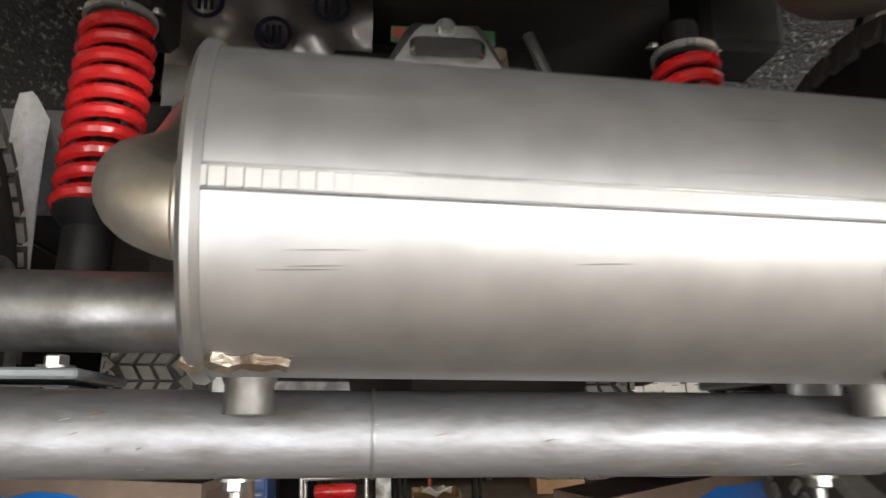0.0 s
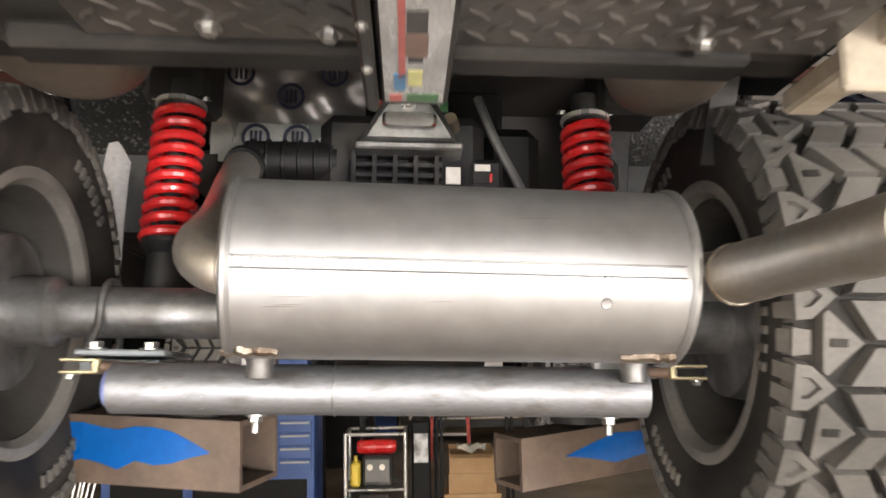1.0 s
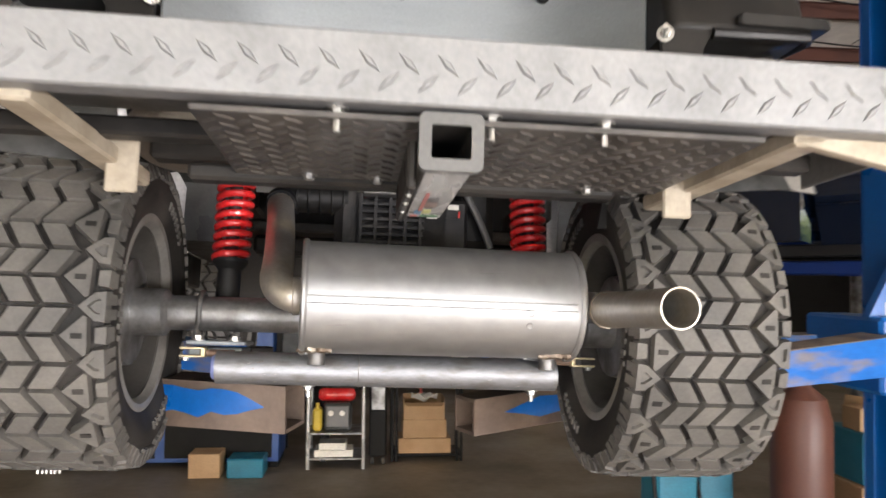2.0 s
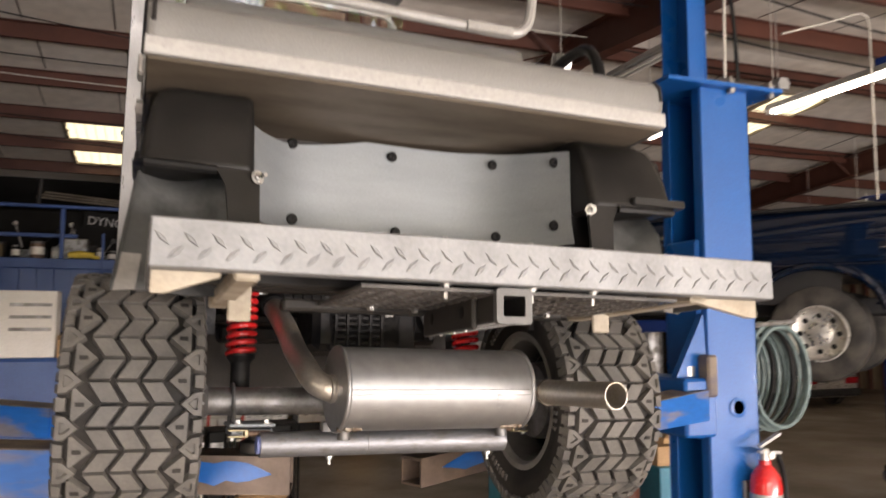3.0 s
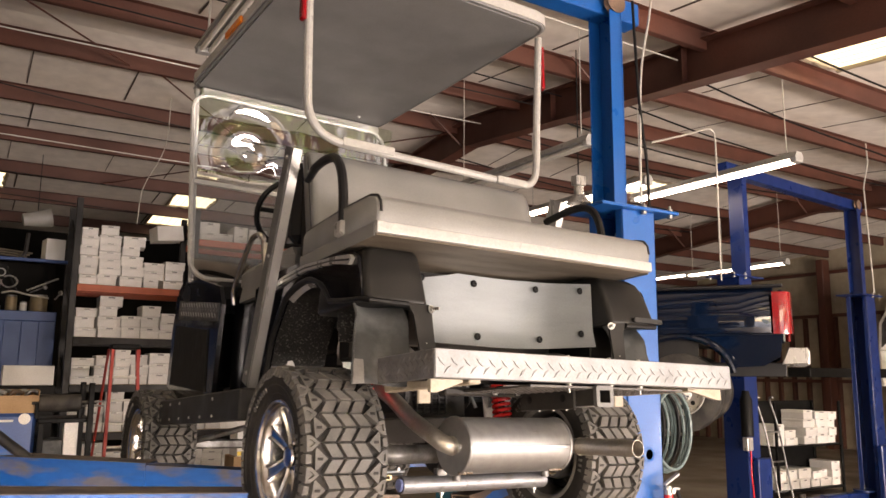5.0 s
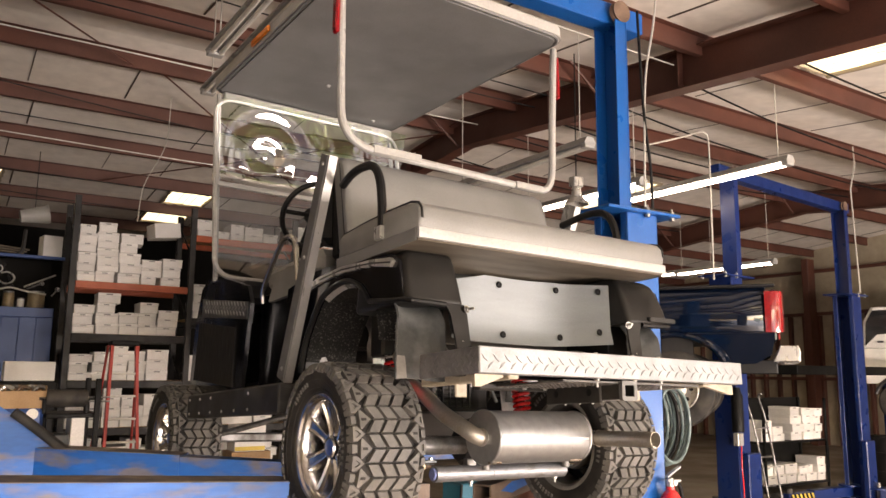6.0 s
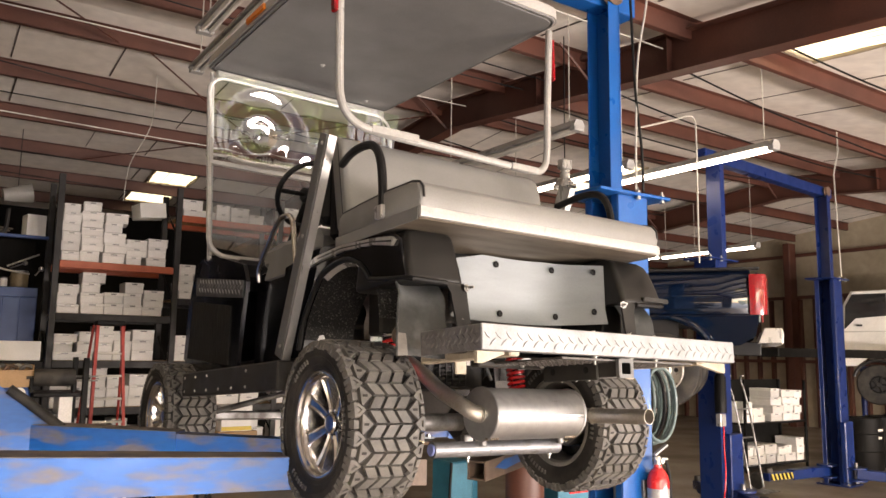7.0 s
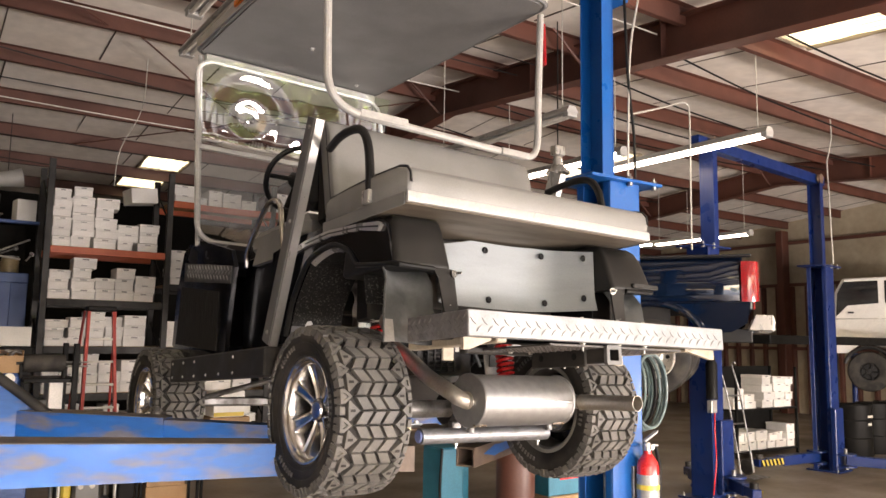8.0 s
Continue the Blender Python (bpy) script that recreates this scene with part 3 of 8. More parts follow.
skylight(5.6, 6.5, 0.7, 3.06)
skylight(1.6, 2.4, 13.1, 13.95)
skylight(1.5, 2.35, 14.6, 15.45)
skylight(-2.15, -1.2, 12.62, 14.0)
skylight(-2.15, -1.24, 14.17, 15.55)
skylight(-3.2, -2.2, 2.0, 4.4)
skylight(9.0, 10.0, 8.6, 10.6)
skylight(0.2, 1.4, -5.2, -2.6)
skylight(6.6, 7.8, -5.2, -2.6)
skylight(-6.6, -5.4, -5.2, -2.6)
skylight(-6.6, -5.4, 2.0, 4.4)
skylight(13.8, 15, 2.0, 4.4)


def strip_light(x, y0, y1, z, lit=True):
    """A hanging fluorescent fixture along y with two tubes and hangers."""
    root = thing("strip_light", pose(x, y0, z), "white hanging strip light with glowing tubes" if lit else "white hanging strip light, unlit", "light", "strip lights")
    n = y1 - y0
    part("housing", Mesh().prism([(-0.04, 0.06), (-0.075, 0.0), (-0.07, -0.012), (0.07, -0.012), (0.075, 0.0), (0.04, 0.06)], 0, n, "y"), WHITE_TRIM, root)
    for s in (-0.035, 0.035):
        part("tube", Mesh().sweep([(s, 0.06, -0.035), (s, n - 0.06, -0.035)], 0.019, 10), TUBE_LIGHT if lit else PAPER, root)
    for s in (0.03, n - 0.05):
        part("end_socket", Mesh().box((-0.065, s - 0.03, -0.055), (0.065, s + 0.05, 0.0), 0.006), WHITE_TRIM, root)
    for s in (0.15, n - 0.15):
        part("hanger", Mesh().sweep([(0, s, 0.07), (0, s, roof_z(y0 + s) - z - 0.01)], 0.006, 6), CONDUIT, root)
    return root


strip_light(5.9, 3.2, 5.65, 4.25)
strip_light(5.3, 4.8, 7.2, 4.25)
strip_light(11.5, 7.2, 9.6, 4.05)
strip_light(12.6, 9.4, 11.8, 4.25)
strip_light(3.5, 3.85, 6.3, 4.2, False)
strip_light(-0.16, 2.0, 4.45, 4.5, False)
strip_light(0.14, 3.25, 5.7, 4.61, False)

# ---- vehicle lifts ----


def lift_post(root, x, y, mt, h, top, s, worn):
    """One column of a two-post lift: an open channel that faces +x * s, with its carriage, base and upright."""
    # channel, open towards the vehicle
    for lo, hi, nm in (((x - s * 0.0, y - 0.15, 0.02), (x - s * 0.012, y + 0.15, h), "web"),
                       ((x - s * 0.012, y - 0.15, 0.02), (x + s * 0.262, y - 0.138, h), "flange"), ((x - s * 0.012, y + 0.138, 0.02), (x + s * 0.262, y + 0.15, h), "flange"),
                       ((x + s * 0.25, y - 0.138, 0.02), (x + s * 0.262, y - 0.085, h), "lip"), ((x + s * 0.25, y + 0.085, 0.02), (x + s * 0.262, y + 0.138, h), "lip")):
        part("column_" + nm, Mesh().box(lo, hi, 0.003), mt, root)
    part("base_plate", Mesh().box((x - s * 0.16, y - 0.25, 0), (x + s * 0.3, y + 0.25, 0.02), 0.004), mt, root)
    for dy in (-0.2, 0.2):
        for dx in (-0.11, 0.24):
            part("anchor_bolt", Mesh().lathe([(0.02, 0), (0.02, 0.014), (0.009, 0.016), (0.009, 0.04), (0, 0.042)], 8, Matrix.Translation((x + s * dx, y + dy, 0.02))), ZINC, root)
    part("head_plate", Mesh().box((x - s * 0.18, y - 0.2, h), (x + s * 0.47, y + 0.2, h + 0.02), 0.003), mt, root)
    for dx, dy in ((-0.14, -0.16), (-0.14, 0.16), (0.1, -0.17)):
        part("plate_bolt", Mesh().lathe([(0.018, -0.02), (0.018, 0.04), (0.008, 0.042), (0.008, 0.06), (0, 0.06)], 8, Matrix.Translation((x + s * dx, y + dy, h))), ZINC, root)
    if top > h:
        for lo, hi in (((x + s * 0.2, y - 0.13, h + 0.02), (x + s * 0.212, y + 0.07, top)), ((x + s * 0.212, y - 0.13, h + 0.02), (x + s * 0.305, y - 0.12, top)), ((x + s * 0.212, y + 0.06, h + 0.02), (x + s * 0.305, y + 0.07, top))):
            part("upright", Mesh().box(lo, hi, 0.003), mt, root)


def two_post_lift(xl, xr, y, mt, h, top, label, group=""):
    root = thing("vehicle_lift", Matrix(), label, "lift", group)
    lift_post(root, xl, y, mt, h, top, 1, False)
    lift_post(root, xr, y, mt, h, top, -1, False)
    me = Mesh().box((xl - 0.02, y - 0.07, top - 0.01), (xr + 0.02, y + 0.07, top + 0.14), 0.006)
    part("cross_beam", me, mt, root)
    for x in (xl + 0.19, xr - 0.31):
        part("pulley", Mesh().lathe([(0.02, -0.02), (0.075, -0.02), (0.06, 0), (0.075, 0.02), (0.02, 0.02)], 20, pose(x + 0.06, y - 0.12, top + 0.06, 90, 0, 0)), RUSTY, root, "brown cable pulley")
    return root


near_lift = two_post_lift(-2.25, 1.985, 1.83, LIFT_BLUE, 2.905, 4.2, "bright blue two-post vehicle lift holding the raised golf cart", "two-post lifts")
far_lift = two_post_lift(6.1, 9.75, 4.5, LIFT_NAVY, 3.1, 4.42, "dark blue two-post vehicle lift with swing arms on the floor", "two-post lifts")
far_lift.matrix_world = pose(6.33, 4.53, 0, 0, 0, 6.3) @ pose(-6.1, -4.5, 0)

# carriage and arms of the near lift
for x, s in ((1.985, -1), (-2.25, 1)):
    part("carriage", Mesh().box((x + s * 0.07, 1.72, 1.3), (x + s * 0.28, 1.94, 2.2), 0.01), LIFT_BLUE, near_lift)
    part("carriage_bracket", Mesh().box((x + s * 0.285, 1.6, 1.33), (x + s * 0.45, 2.04, 1.58), 0.012), LIFT_BLUE, near_lift)
    part("arm_gusset", Mesh().prism([(x + s * 0.285, 1.58), (x + s * 0.45, 1.58), (x + s * 0.3, 1.86)], 1.66, 1.7, "y"), LIFT_BLUE, near_lift)
    part("pin_lug", Mesh().box((x + s * 0.285, 1.585, 1.5), (x + s * 0.34, 1.66, 1.68), 0.01), ARM_TOP, near_lift, "worn tan lug of the arm pin")
    part("arm_pin", rod((x + s * 0.37, 1.7, 1.585), (x + s * 0.37, 1.7, 1.63), 0.045, 20), GREY_STEEL, near_lift, "greasy steel arm pin")
    part("hydraulic_rod", rod((x + s * 0.2, 1.76, 0.02), (x + s * 0.2, 1.76, 1.4), 0.02), ZINC, near_lift, "bright steel hydraulic rod")
    part("carriage_shaft", rod((x + s * 0.1, 1.9, 0.02), (x + s * 0.1, 1.9, 2.8), 0.012), GREY_STEEL, near_lift)


def arm(p, q, w0, w1, hgt, split, mt, inner):
    """A telescoping lift arm from p to q: a tapered outer box and a slimmer inner box with an open end and a pad."""
    p, q = Vector(p), Vector(q)
    d = (q - p).normalized()
    side = Vector((-d.y, d.x, 0)).normalized()
    m = p.lerp(q, split)
    me = Mesh()

    def ring(c, w, h):
        return [c - side * w + Vector((0, 0, -h)), c + side * w + Vector((0, 0, -h)), c + side * w, c - side * w]
    me.add(ring(p, w0, hgt * 1.35) + ring(m, w1, hgt), [(0, 1, 2, 3), (7, 6, 5, 4), (0, 4, 5, 1), (1, 5, 6, 2), (2, 6, 7, 3), (3, 7, 4, 0)])
    part("lift_arm", me, mt, near_lift, "blue arm with worn, rusty paint")
    up = Vector((0, 0, 0.003))
    a = [p - side * w0 * 0.96 + up, p + side * w0 * 0.96 + up, m + side * w1 * 0.94 + up, m - side * w1 * 0.94 + up]
    part("arm_top", Mesh().add(a + [v - up * 2 for v in a], [(0, 1, 2, 3), (7, 6, 5, 4), (0, 4, 5, 1), (1, 5, 6, 2), (2, 6, 7, 3), (3, 7, 4, 0)]), ARM_TOP, near_lift, "dirty brown top of the arm")
    me = Mesh()
    c0, c1 = p.lerp(q, split * 0.9) + Vector((0, 0, -0.008)), q + Vector((0, 0, -0.008))
    o0, o1 = ring(c0, w1 * 0.82, hgt * 0.86), ring(c1, w1 * 0.82, hgt * 0.86)
    i1 = ring(c1 + Vector((0, 0, -0.008)), w1 * 0.82 - 0.008, hgt * 0.86 - 0.016)
    i0 = [a - d * 0.3 for a in i1]
    me.add(o0 + o1 + i1 + i0, [(3, 2, 1, 0), (0, 1, 5, 4), (1, 2, 6, 5), (2, 3, 7, 6), (3, 0, 4, 7),
                               (4, 5, 9, 8), (5, 6, 10, 9), (6, 7, 11, 10), (7, 4, 8, 11), (8, 9, 13, 12), (9, 10, 14, 13), (10, 11, 15, 14), (11, 8, 12, 15), (12, 13, 14, 15)])
    ext_arm = part("arm_extension", me, inner, near_lift, "rusty brown square arm extension")
    if inner is ARM_RUST:
        out = side if side.y < 0 else -side
        rg, n = random.Random(int(100 * q.x)), 16
        tops, bots = [], []
        for k in range(n + 1):
            c = m.lerp(q, 0.03 + 0.88 * k / n) + out * (w1 * 0.82) + Vector((0, 0, -0.008))
            grow = min(1.0, k / 3, (n - k) / 2)
            mid = -hgt * 0.4
            tops.append(c + Vector((0, 0, mid + hgt * (0.27 + rg.uniform(-0.05, 0.05)) * grow)))
            bots.append(c + Vector((0, 0, mid - hgt * (0.2 + rg.uniform(-0.07, 0.07)) * grow)))
        part("paint_patch", Mesh().shell([tops, [(a + b) / 2 + out * 0.0012 for a, b in zip(tops, bots)], bots], 0.001), LIFT_BLUE, ext_arm, "ragged band of blue paint")


arm((-2.0, 1.3, 1.545), (-0.25, 0.88, 1.485), 0.105, 0.075, 0.11, 0.72, LIFT_BLUE_WORN, ARM_RUST)
arm((-1.9, 2.6, 1.56), (-0.5, 1.62, 1.5), 0.09, 0.06, 0.1, 0.72, LIFT_BLUE_WORN, LIFT_BLUE_WORN)
arm((1.62, 1.66, 1.53), (0.12, 1.02, 1.432), 0.075, 0.055, 0.095, 0.45, LIFT_BLUE_WORN, ARM_RUST)
arm((1.62, 2.0, 1.5), (0.4, 2.6, 1.45), 0.075, 0.06, 0.11, 0.6, LIFT_BLUE_WORN, LIFT_BLUE_WORN)
for p in ((-0.33, 0.905, 1.478), (0.25, 1.075, 1.438)):
    part("lift_pad", Mesh().lathe([(0.05, 0.0), (0.05, 0.03), (0.03, 0.035), (0.03, 0.07), (0, 0.07)], 18, Matrix.Translation(p)), RUBBER, near_lift, "black rubber lift pad")
# upright arm stop and grab bar at the root of the front arm
part("arm_plate", Mesh().prism([(-2.3, 1.42), (-2.3, 1.74), (-1.62, 1.73), (-1.5, 1.645), (-1.3, 1.485), (-1.05, 1.46), (-1.05, 1.42)], 2.2, 2.225, "y"), LIFT_BLUE_WORN, near_lift, "tall worn blue plate at the arm root")
part("plate_rib", Mesh().box((-1.72, 2.17, 1.46), (-1.7, 2.2, 1.735), 0.003), LIFT_BLUE_WORN, near_lift)
part("arm_grip", Mesh().sweep([(-1.56, 2.17, 1.7), (-1.5, 2.17, 1.655), (-1.31, 2.17, 1.5), (-1.28, 2.17, 1.478)], 0.022, 12), RUBBER, near_lift, "black rubber bar")

# ---- the golf cart, in its own level frame ----
OX, OY, OZ = 0.0, 0.8, 0.97
cart = thing("golf_cart", CART @ Matrix.Translation((OX, OY, OZ)), "black lifted golf cart with grey seats, raised on lift arms", "golf cart")


def cp(name, me, mt, parent=None, label="", sharp=35):
    """A part of the cart, given in the cart's level frame."""
    me.v = [(x - OX, y - OY, z - OZ) for x, y, z in me.v]
    return part(name, me, mt, parent or cart, label, sharp)


def hex_bolt(p, d, r, n, mt=ZINC, parent=None, shank=0.0):
    """A hexagon head with washer at p, pointing along d, with a length of thread."""
    prof = [(r * 1.5, 0), (r * 1.5, r * 0.25), (r, r * 0.25), (r, r * 1.0)]
    m = axis_to(p, Vector(p) + Vector(d))
    me = Mesh().lathe(prof[:2] + [(0, prof[1][1])], 12, m).lathe([(r, r * 0.25), (r, r * 0.95), (r * 0.8, r * 1.1), (0, r * 1.1)], 6, m)
    if shank:
        me.lathe([(r * 0.5, r), (r * 0.5, r + shank), (0, r + shank)], 8, m)
    return cp(n, me, mt, parent)


def lozenges(me, origin, u, v, n, nu, nv, du, dv, size=0.011, h=0.0016):
    """Raised bars of tread plate in a herringbone, on a plane through origin spanned by u and v with normal n."""
    o, u, v, n = Vector(origin), Vector(u).normalized(), Vector(v).normalized(), Vector(n).normalized()
    wide, high, d = nu * du, nv * dv, size * 1.75
    e, f = (u + v).normalized(), (u - v).normalized()
    reach = int((wide + high) / d) + 2
    for i in range(-reach, reach):
        for j in range(-reach, reach):
            p = (e * i + f * j) * d + u * size
            pu, pv = p.dot(u), p.dot(v)
            if not (size * 0.8 < pu < wide - size * 0.8 and size * 0.75 < pv < high - size * 0.75):
                continue
            c, a = o + p, e if (i + j) % 2 else f
            b = n.cross(a)
            me.add([c - a * size, c - b * size * 0.26, c + a * size, c + b * size * 0.26,
                    c - a * size * 0.6 + n * h, c - b * size * 0.13 + n * h, c + a * size * 0.6 + n * h, c + b * size * 0.13 + n * h],
                   [(0, 1, 5, 4), (1, 2, 6, 5), (2, 3, 7, 6), (3, 0, 4, 7), (4, 5, 6, 7)])
    return me


# -- foot platform across the rear
XL, XR = -0.575, 0.59
plat = cp("foot_platform", Mesh().box((XL + 0.004, 0.005, 1.536), (XR - 0.004, 0.305, 1.542)), TREAD_DARK, None, "dark tread-plate deck of the foot platform")
me = Mesh().box((XL, 0.0, 1.475), (XR, 0.005, 1.55), 0.002)
me.box((XL, 0.005, 1.545), (XR, 0.05, 1.55), 0.002).box((XL, 0.005, 1.475), (XR, 0.035, 1.479), 0.001)
lozenges(me, (XL, -0.0002, 1.477), (1, 0, 0), (0, 0, 1), (0, -1, 0), 40, 3, (XR - XL) / 40, 0.0237, 0.0165, 0.0022)
cp("front_rim", me, TREAD_ALU, plat, "bright aluminium tread-plate rim with raised bars")
for x, s in ((XL, -1), (XR, 1)):
    me = Mesh().box((x, 0.005, 1.474), (x - s * 0.005, 0.312, 1.55), 0.002)
    lozenges(me, (x + s * 0.0002, 0.005, 1.476), (0, 1, 0), (0, 0, 1), (s, 0, 0), 13, 3, 0.0235, 0.0237, 0.0115, 0.0016)
    cp("side_rim", me, TREAD_DARK, plat, "dull grey tread-plate side rim")
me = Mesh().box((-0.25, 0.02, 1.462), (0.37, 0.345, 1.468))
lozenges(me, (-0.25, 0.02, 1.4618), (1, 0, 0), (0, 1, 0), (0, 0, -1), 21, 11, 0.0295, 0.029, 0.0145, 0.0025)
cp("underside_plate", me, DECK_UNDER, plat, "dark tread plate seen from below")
cp("deck_lip", Mesh().box((-0.32, 0.347, 1.452), (0.31, 0.39, 1.476), 0.005), FRAME_BLACK, plat, "dark folded edge bar of the deck")
for x in (-0.43, 0.43):
    cp("platform_rail", Mesh().box((x - 0.02, 0.03, 1.464), (x + 0.02, 0.5, 1.49), 0.004), TAN_STEEL, plat, "tan painted steel rail")
for x in (-0.405, 0.40):
    cp("bracket_tab", Mesh().box((x - 0.022, 0.328, 1.425), (x + 0.022, 0.338, 1.5), 0.003), TAN_STEEL, plat, "tan bracket tab")
for s in (-1, 1):
    cp("corner_gusset", Mesh().prism([(s * 0.57, 1.474), (s * (0.44 - 0.03 * s), 1.474), (s * (0.44 - 0.03 * s), 1.468), (s * 0.55, 1.44), (s * 0.57, 1.44)], 0.03, 0.045, "y"), TAN_STEEL, plat, "tan corner gusset under the rim")
cp("cross_rail", Mesh().box((-0.56, 0.24, 1.485), (0.56, 0.28, 1.51), 0.004), FRAME_BLACK, plat)
for x in (-0.1, 0.065, 0.19):
    hex_bolt((x, 0.03, 1.475), (0, 0, -1), 0.008, "rim_bolt", parent=plat, shank=0.018)
    hex_bolt((x, 0.03, 1.55), (0, 0, 1), 0.006, "rim_nut", parent=plat)
for x, y in ((-0.146, 0.325), (-0.05, 0.33), (0.26, 0.33)):
    hex_bolt((x, y, 1.462), (0, 0, -1), 0.0075, "plate_bolt", parent=plat)

# -- tow hitch
HX, HZ = 0.02, 1.44
me = Mesh()
o, i = rounded(HX - 0.029, HZ - 0.026, HX + 0.029, HZ + 0.026, 0.006), rounded(HX - 0.021, HZ - 0.018, HX + 0.021, HZ + 0.018, 0.003)
n = len(o)
me.add([(x, 0.012, z) for x, z in o] + [(x, 0.36, z) for x, z in o] + [(x, 0.012, z) for x, z in i] + [(x, 0.3, z) for x, z in i],
       [(k, (k + 1) % n, n + (k + 1) % n, n + k) for k in range(n)] + [(k, 2 * n + k, 2 * n + (k + 1) % n, (k + 1) % n) for k in range(n)]
       + [(2 * n + k, 3 * n + k, 3 * n + (k + 1) % n, 2 * n + (k + 1) % n) for k in range(n)] + [tuple(range(n, 2 * n)), tuple(range(3 * n, 4 * n))])
hitch = cp("hitch_receiver", me, FRAME_BLACK, None, "black square hitch receiver tube")
co, ci = rounded(HX - 0.034, HZ - 0.031, HX + 0.034, HZ + 0.031, 0.008), i
me = Mesh()
me.add([(x, 0.008, z) for x, z in co] + [(x, 0.022, z) for x, z in co] + [(x, 0.008, z) for x, z in ci] + [(x, 0.022, z) for x, z in o],
       [(k, (k + 1) % n, n + (k + 1) % n, n + k) for k in range(n)] + [(k, 2 * n + k, 2 * n + (k + 1) % n, (k + 1) % n) for k in range(n)] + [(n + k, n + (k + 1) % n, 3 * n + (k + 1) % n, 3 * n + k) for k in range(n)])
cp("receiver_collar", me, STRUT_GREY, hitch, "worn steel collar")
cp("hitch_sticker", Mesh().box((HX - 0.024, 0.04, HZ - 0.0275), (HX + 0.024, 0.352, HZ - 0.0262)), LABEL_WHITE, hitch, "worn white warning sticker under the tube")
STICKER = {"red": (0.45, 0.12, 0.1), "black": (0.05, 0.045, 0.045), "brown": (0.2, 0.13, 0.1), "blue": (0.08, 0.22, 0.4), "yellow": (0.6, 0.6, 0.25), "green": (0.06, 0.16, 0.06)}
for x0, x1, a, b, c in ((-0.012, -0.007, 0.16, 0.3, "red"), (-0.006, 0.008, 0.19, 0.222, "black"), (-0.007, 0.009, 0.223, 0.26, "brown"), (-0.005, 0.006, 0.261, 0.27, "black"), (-0.016, -0.007, 0.292, 0.325, "blue"), (-0.005, 0.006, 0.285, 0.315, "yellow"), (-0.02, -0.01, 0.335, 0.349, "red"), (-0.006, 0.02, 0.333, 0.349, "green")):
    cp("sticker_mark", Mesh().box((HX + x0, a, HZ - 0.0282), (HX + x1, b, HZ - 0.0276)), material("sticker_" + c, STICKER[c], 0.4), hitch)
cp("hitch_flange", Mesh().box((HX - 0.04, 0.1, HZ - 0.034), (HX - 0.029, 0.36, HZ + 0.03), 0.003), FRAME_BLACK, hitch, "black side flange with pin holes")
for y in (0.15, 0.31):
    # black disc on the flange, coloured as the shade in a pin hole
    cp("pin_hole_disc", Mesh().lathe([(0.012, 0), (0.008, 0.001), (0, 0.001)], 14, axis_to((HX - 0.0402, y, HZ), (HX - 1, y, HZ))), CABLE, hitch)
for y in (0.14, 0.2, 0.27):
    hex_bolt((HX - 0.035, y, HZ - 0.034), (0, 0, -1), 0.003, "flange_bolt", parent=hitch)

# -- curved aluminium rear panel
rows = []
prof = [(p.x, p.y) for p in curve([(-0.382, 0.397, 0), (-0.345, 0.47, 0), (-0.28, 0.562, 0), (-0.18, 0.607, 0), (-0.05, 0.622, 0), (0.08, 0.628, 0), (0.19, 0.617, 0), (0.27, 0.573, 0), (0.33, 0.506, 0), (0.388, 0.43, 0)], 4)]
top_z = [1.838 + 0.068 * min(1.0, (x + 0.382) / 0.3) - 0.025 * max(0.0, (x - 0.22) / 0.168) for x, y in prof]
rows = [[(x, y - 0.012 * (zz == 0), 1.645 + zz * (tz - 1.645)) for (x, y), tz in zip(prof, top_z)] for zz in (0, 0.25, 0.5, 0.75, 1.0)]
panel = cp("rear_panel", Mesh().shell(rows, 0.004), ALU, None, "curved brushed aluminium panel with black bolts")
for x, y, z in ((-0.276, 0.562, 1.862), (-0.013, 0.622, 1.875), (0.249, 0.585, 1.872), (0.362, 0.462, 1.857), (-0.272, 0.556, 1.68), (-0.004, 0.616, 1.68), (0.252, 0.575, 1.68), (0.356, 0.46, 1.695)):
    me = Mesh().lathe([(0.013, 0), (0.013, 0.004), (0.009, 0.007), (0.005, 0.007), (0.004, 0.004), (0, 0.004)], 14, axis_to((x, y, z), (x, y - 1, z)))
    cp("panel_bolt", me, BLACK_PLASTIC, panel)
cp("body_back", Mesh().box((-0.42, 0.69, 1.64), (0.5, 0.71, 1.93), 0.004), BAY)
cp("body_back_end", Mesh().box((0.391, 0.45, 1.56), (0.5, 0.69, 1.9), 0.004), BLACK_PLASTIC)
cp("body_back_end", Mesh().box((-0.42, 0.45, 1.6), (-0.388, 0.69, 1.9), 0.004), BLACK_PLASTIC)

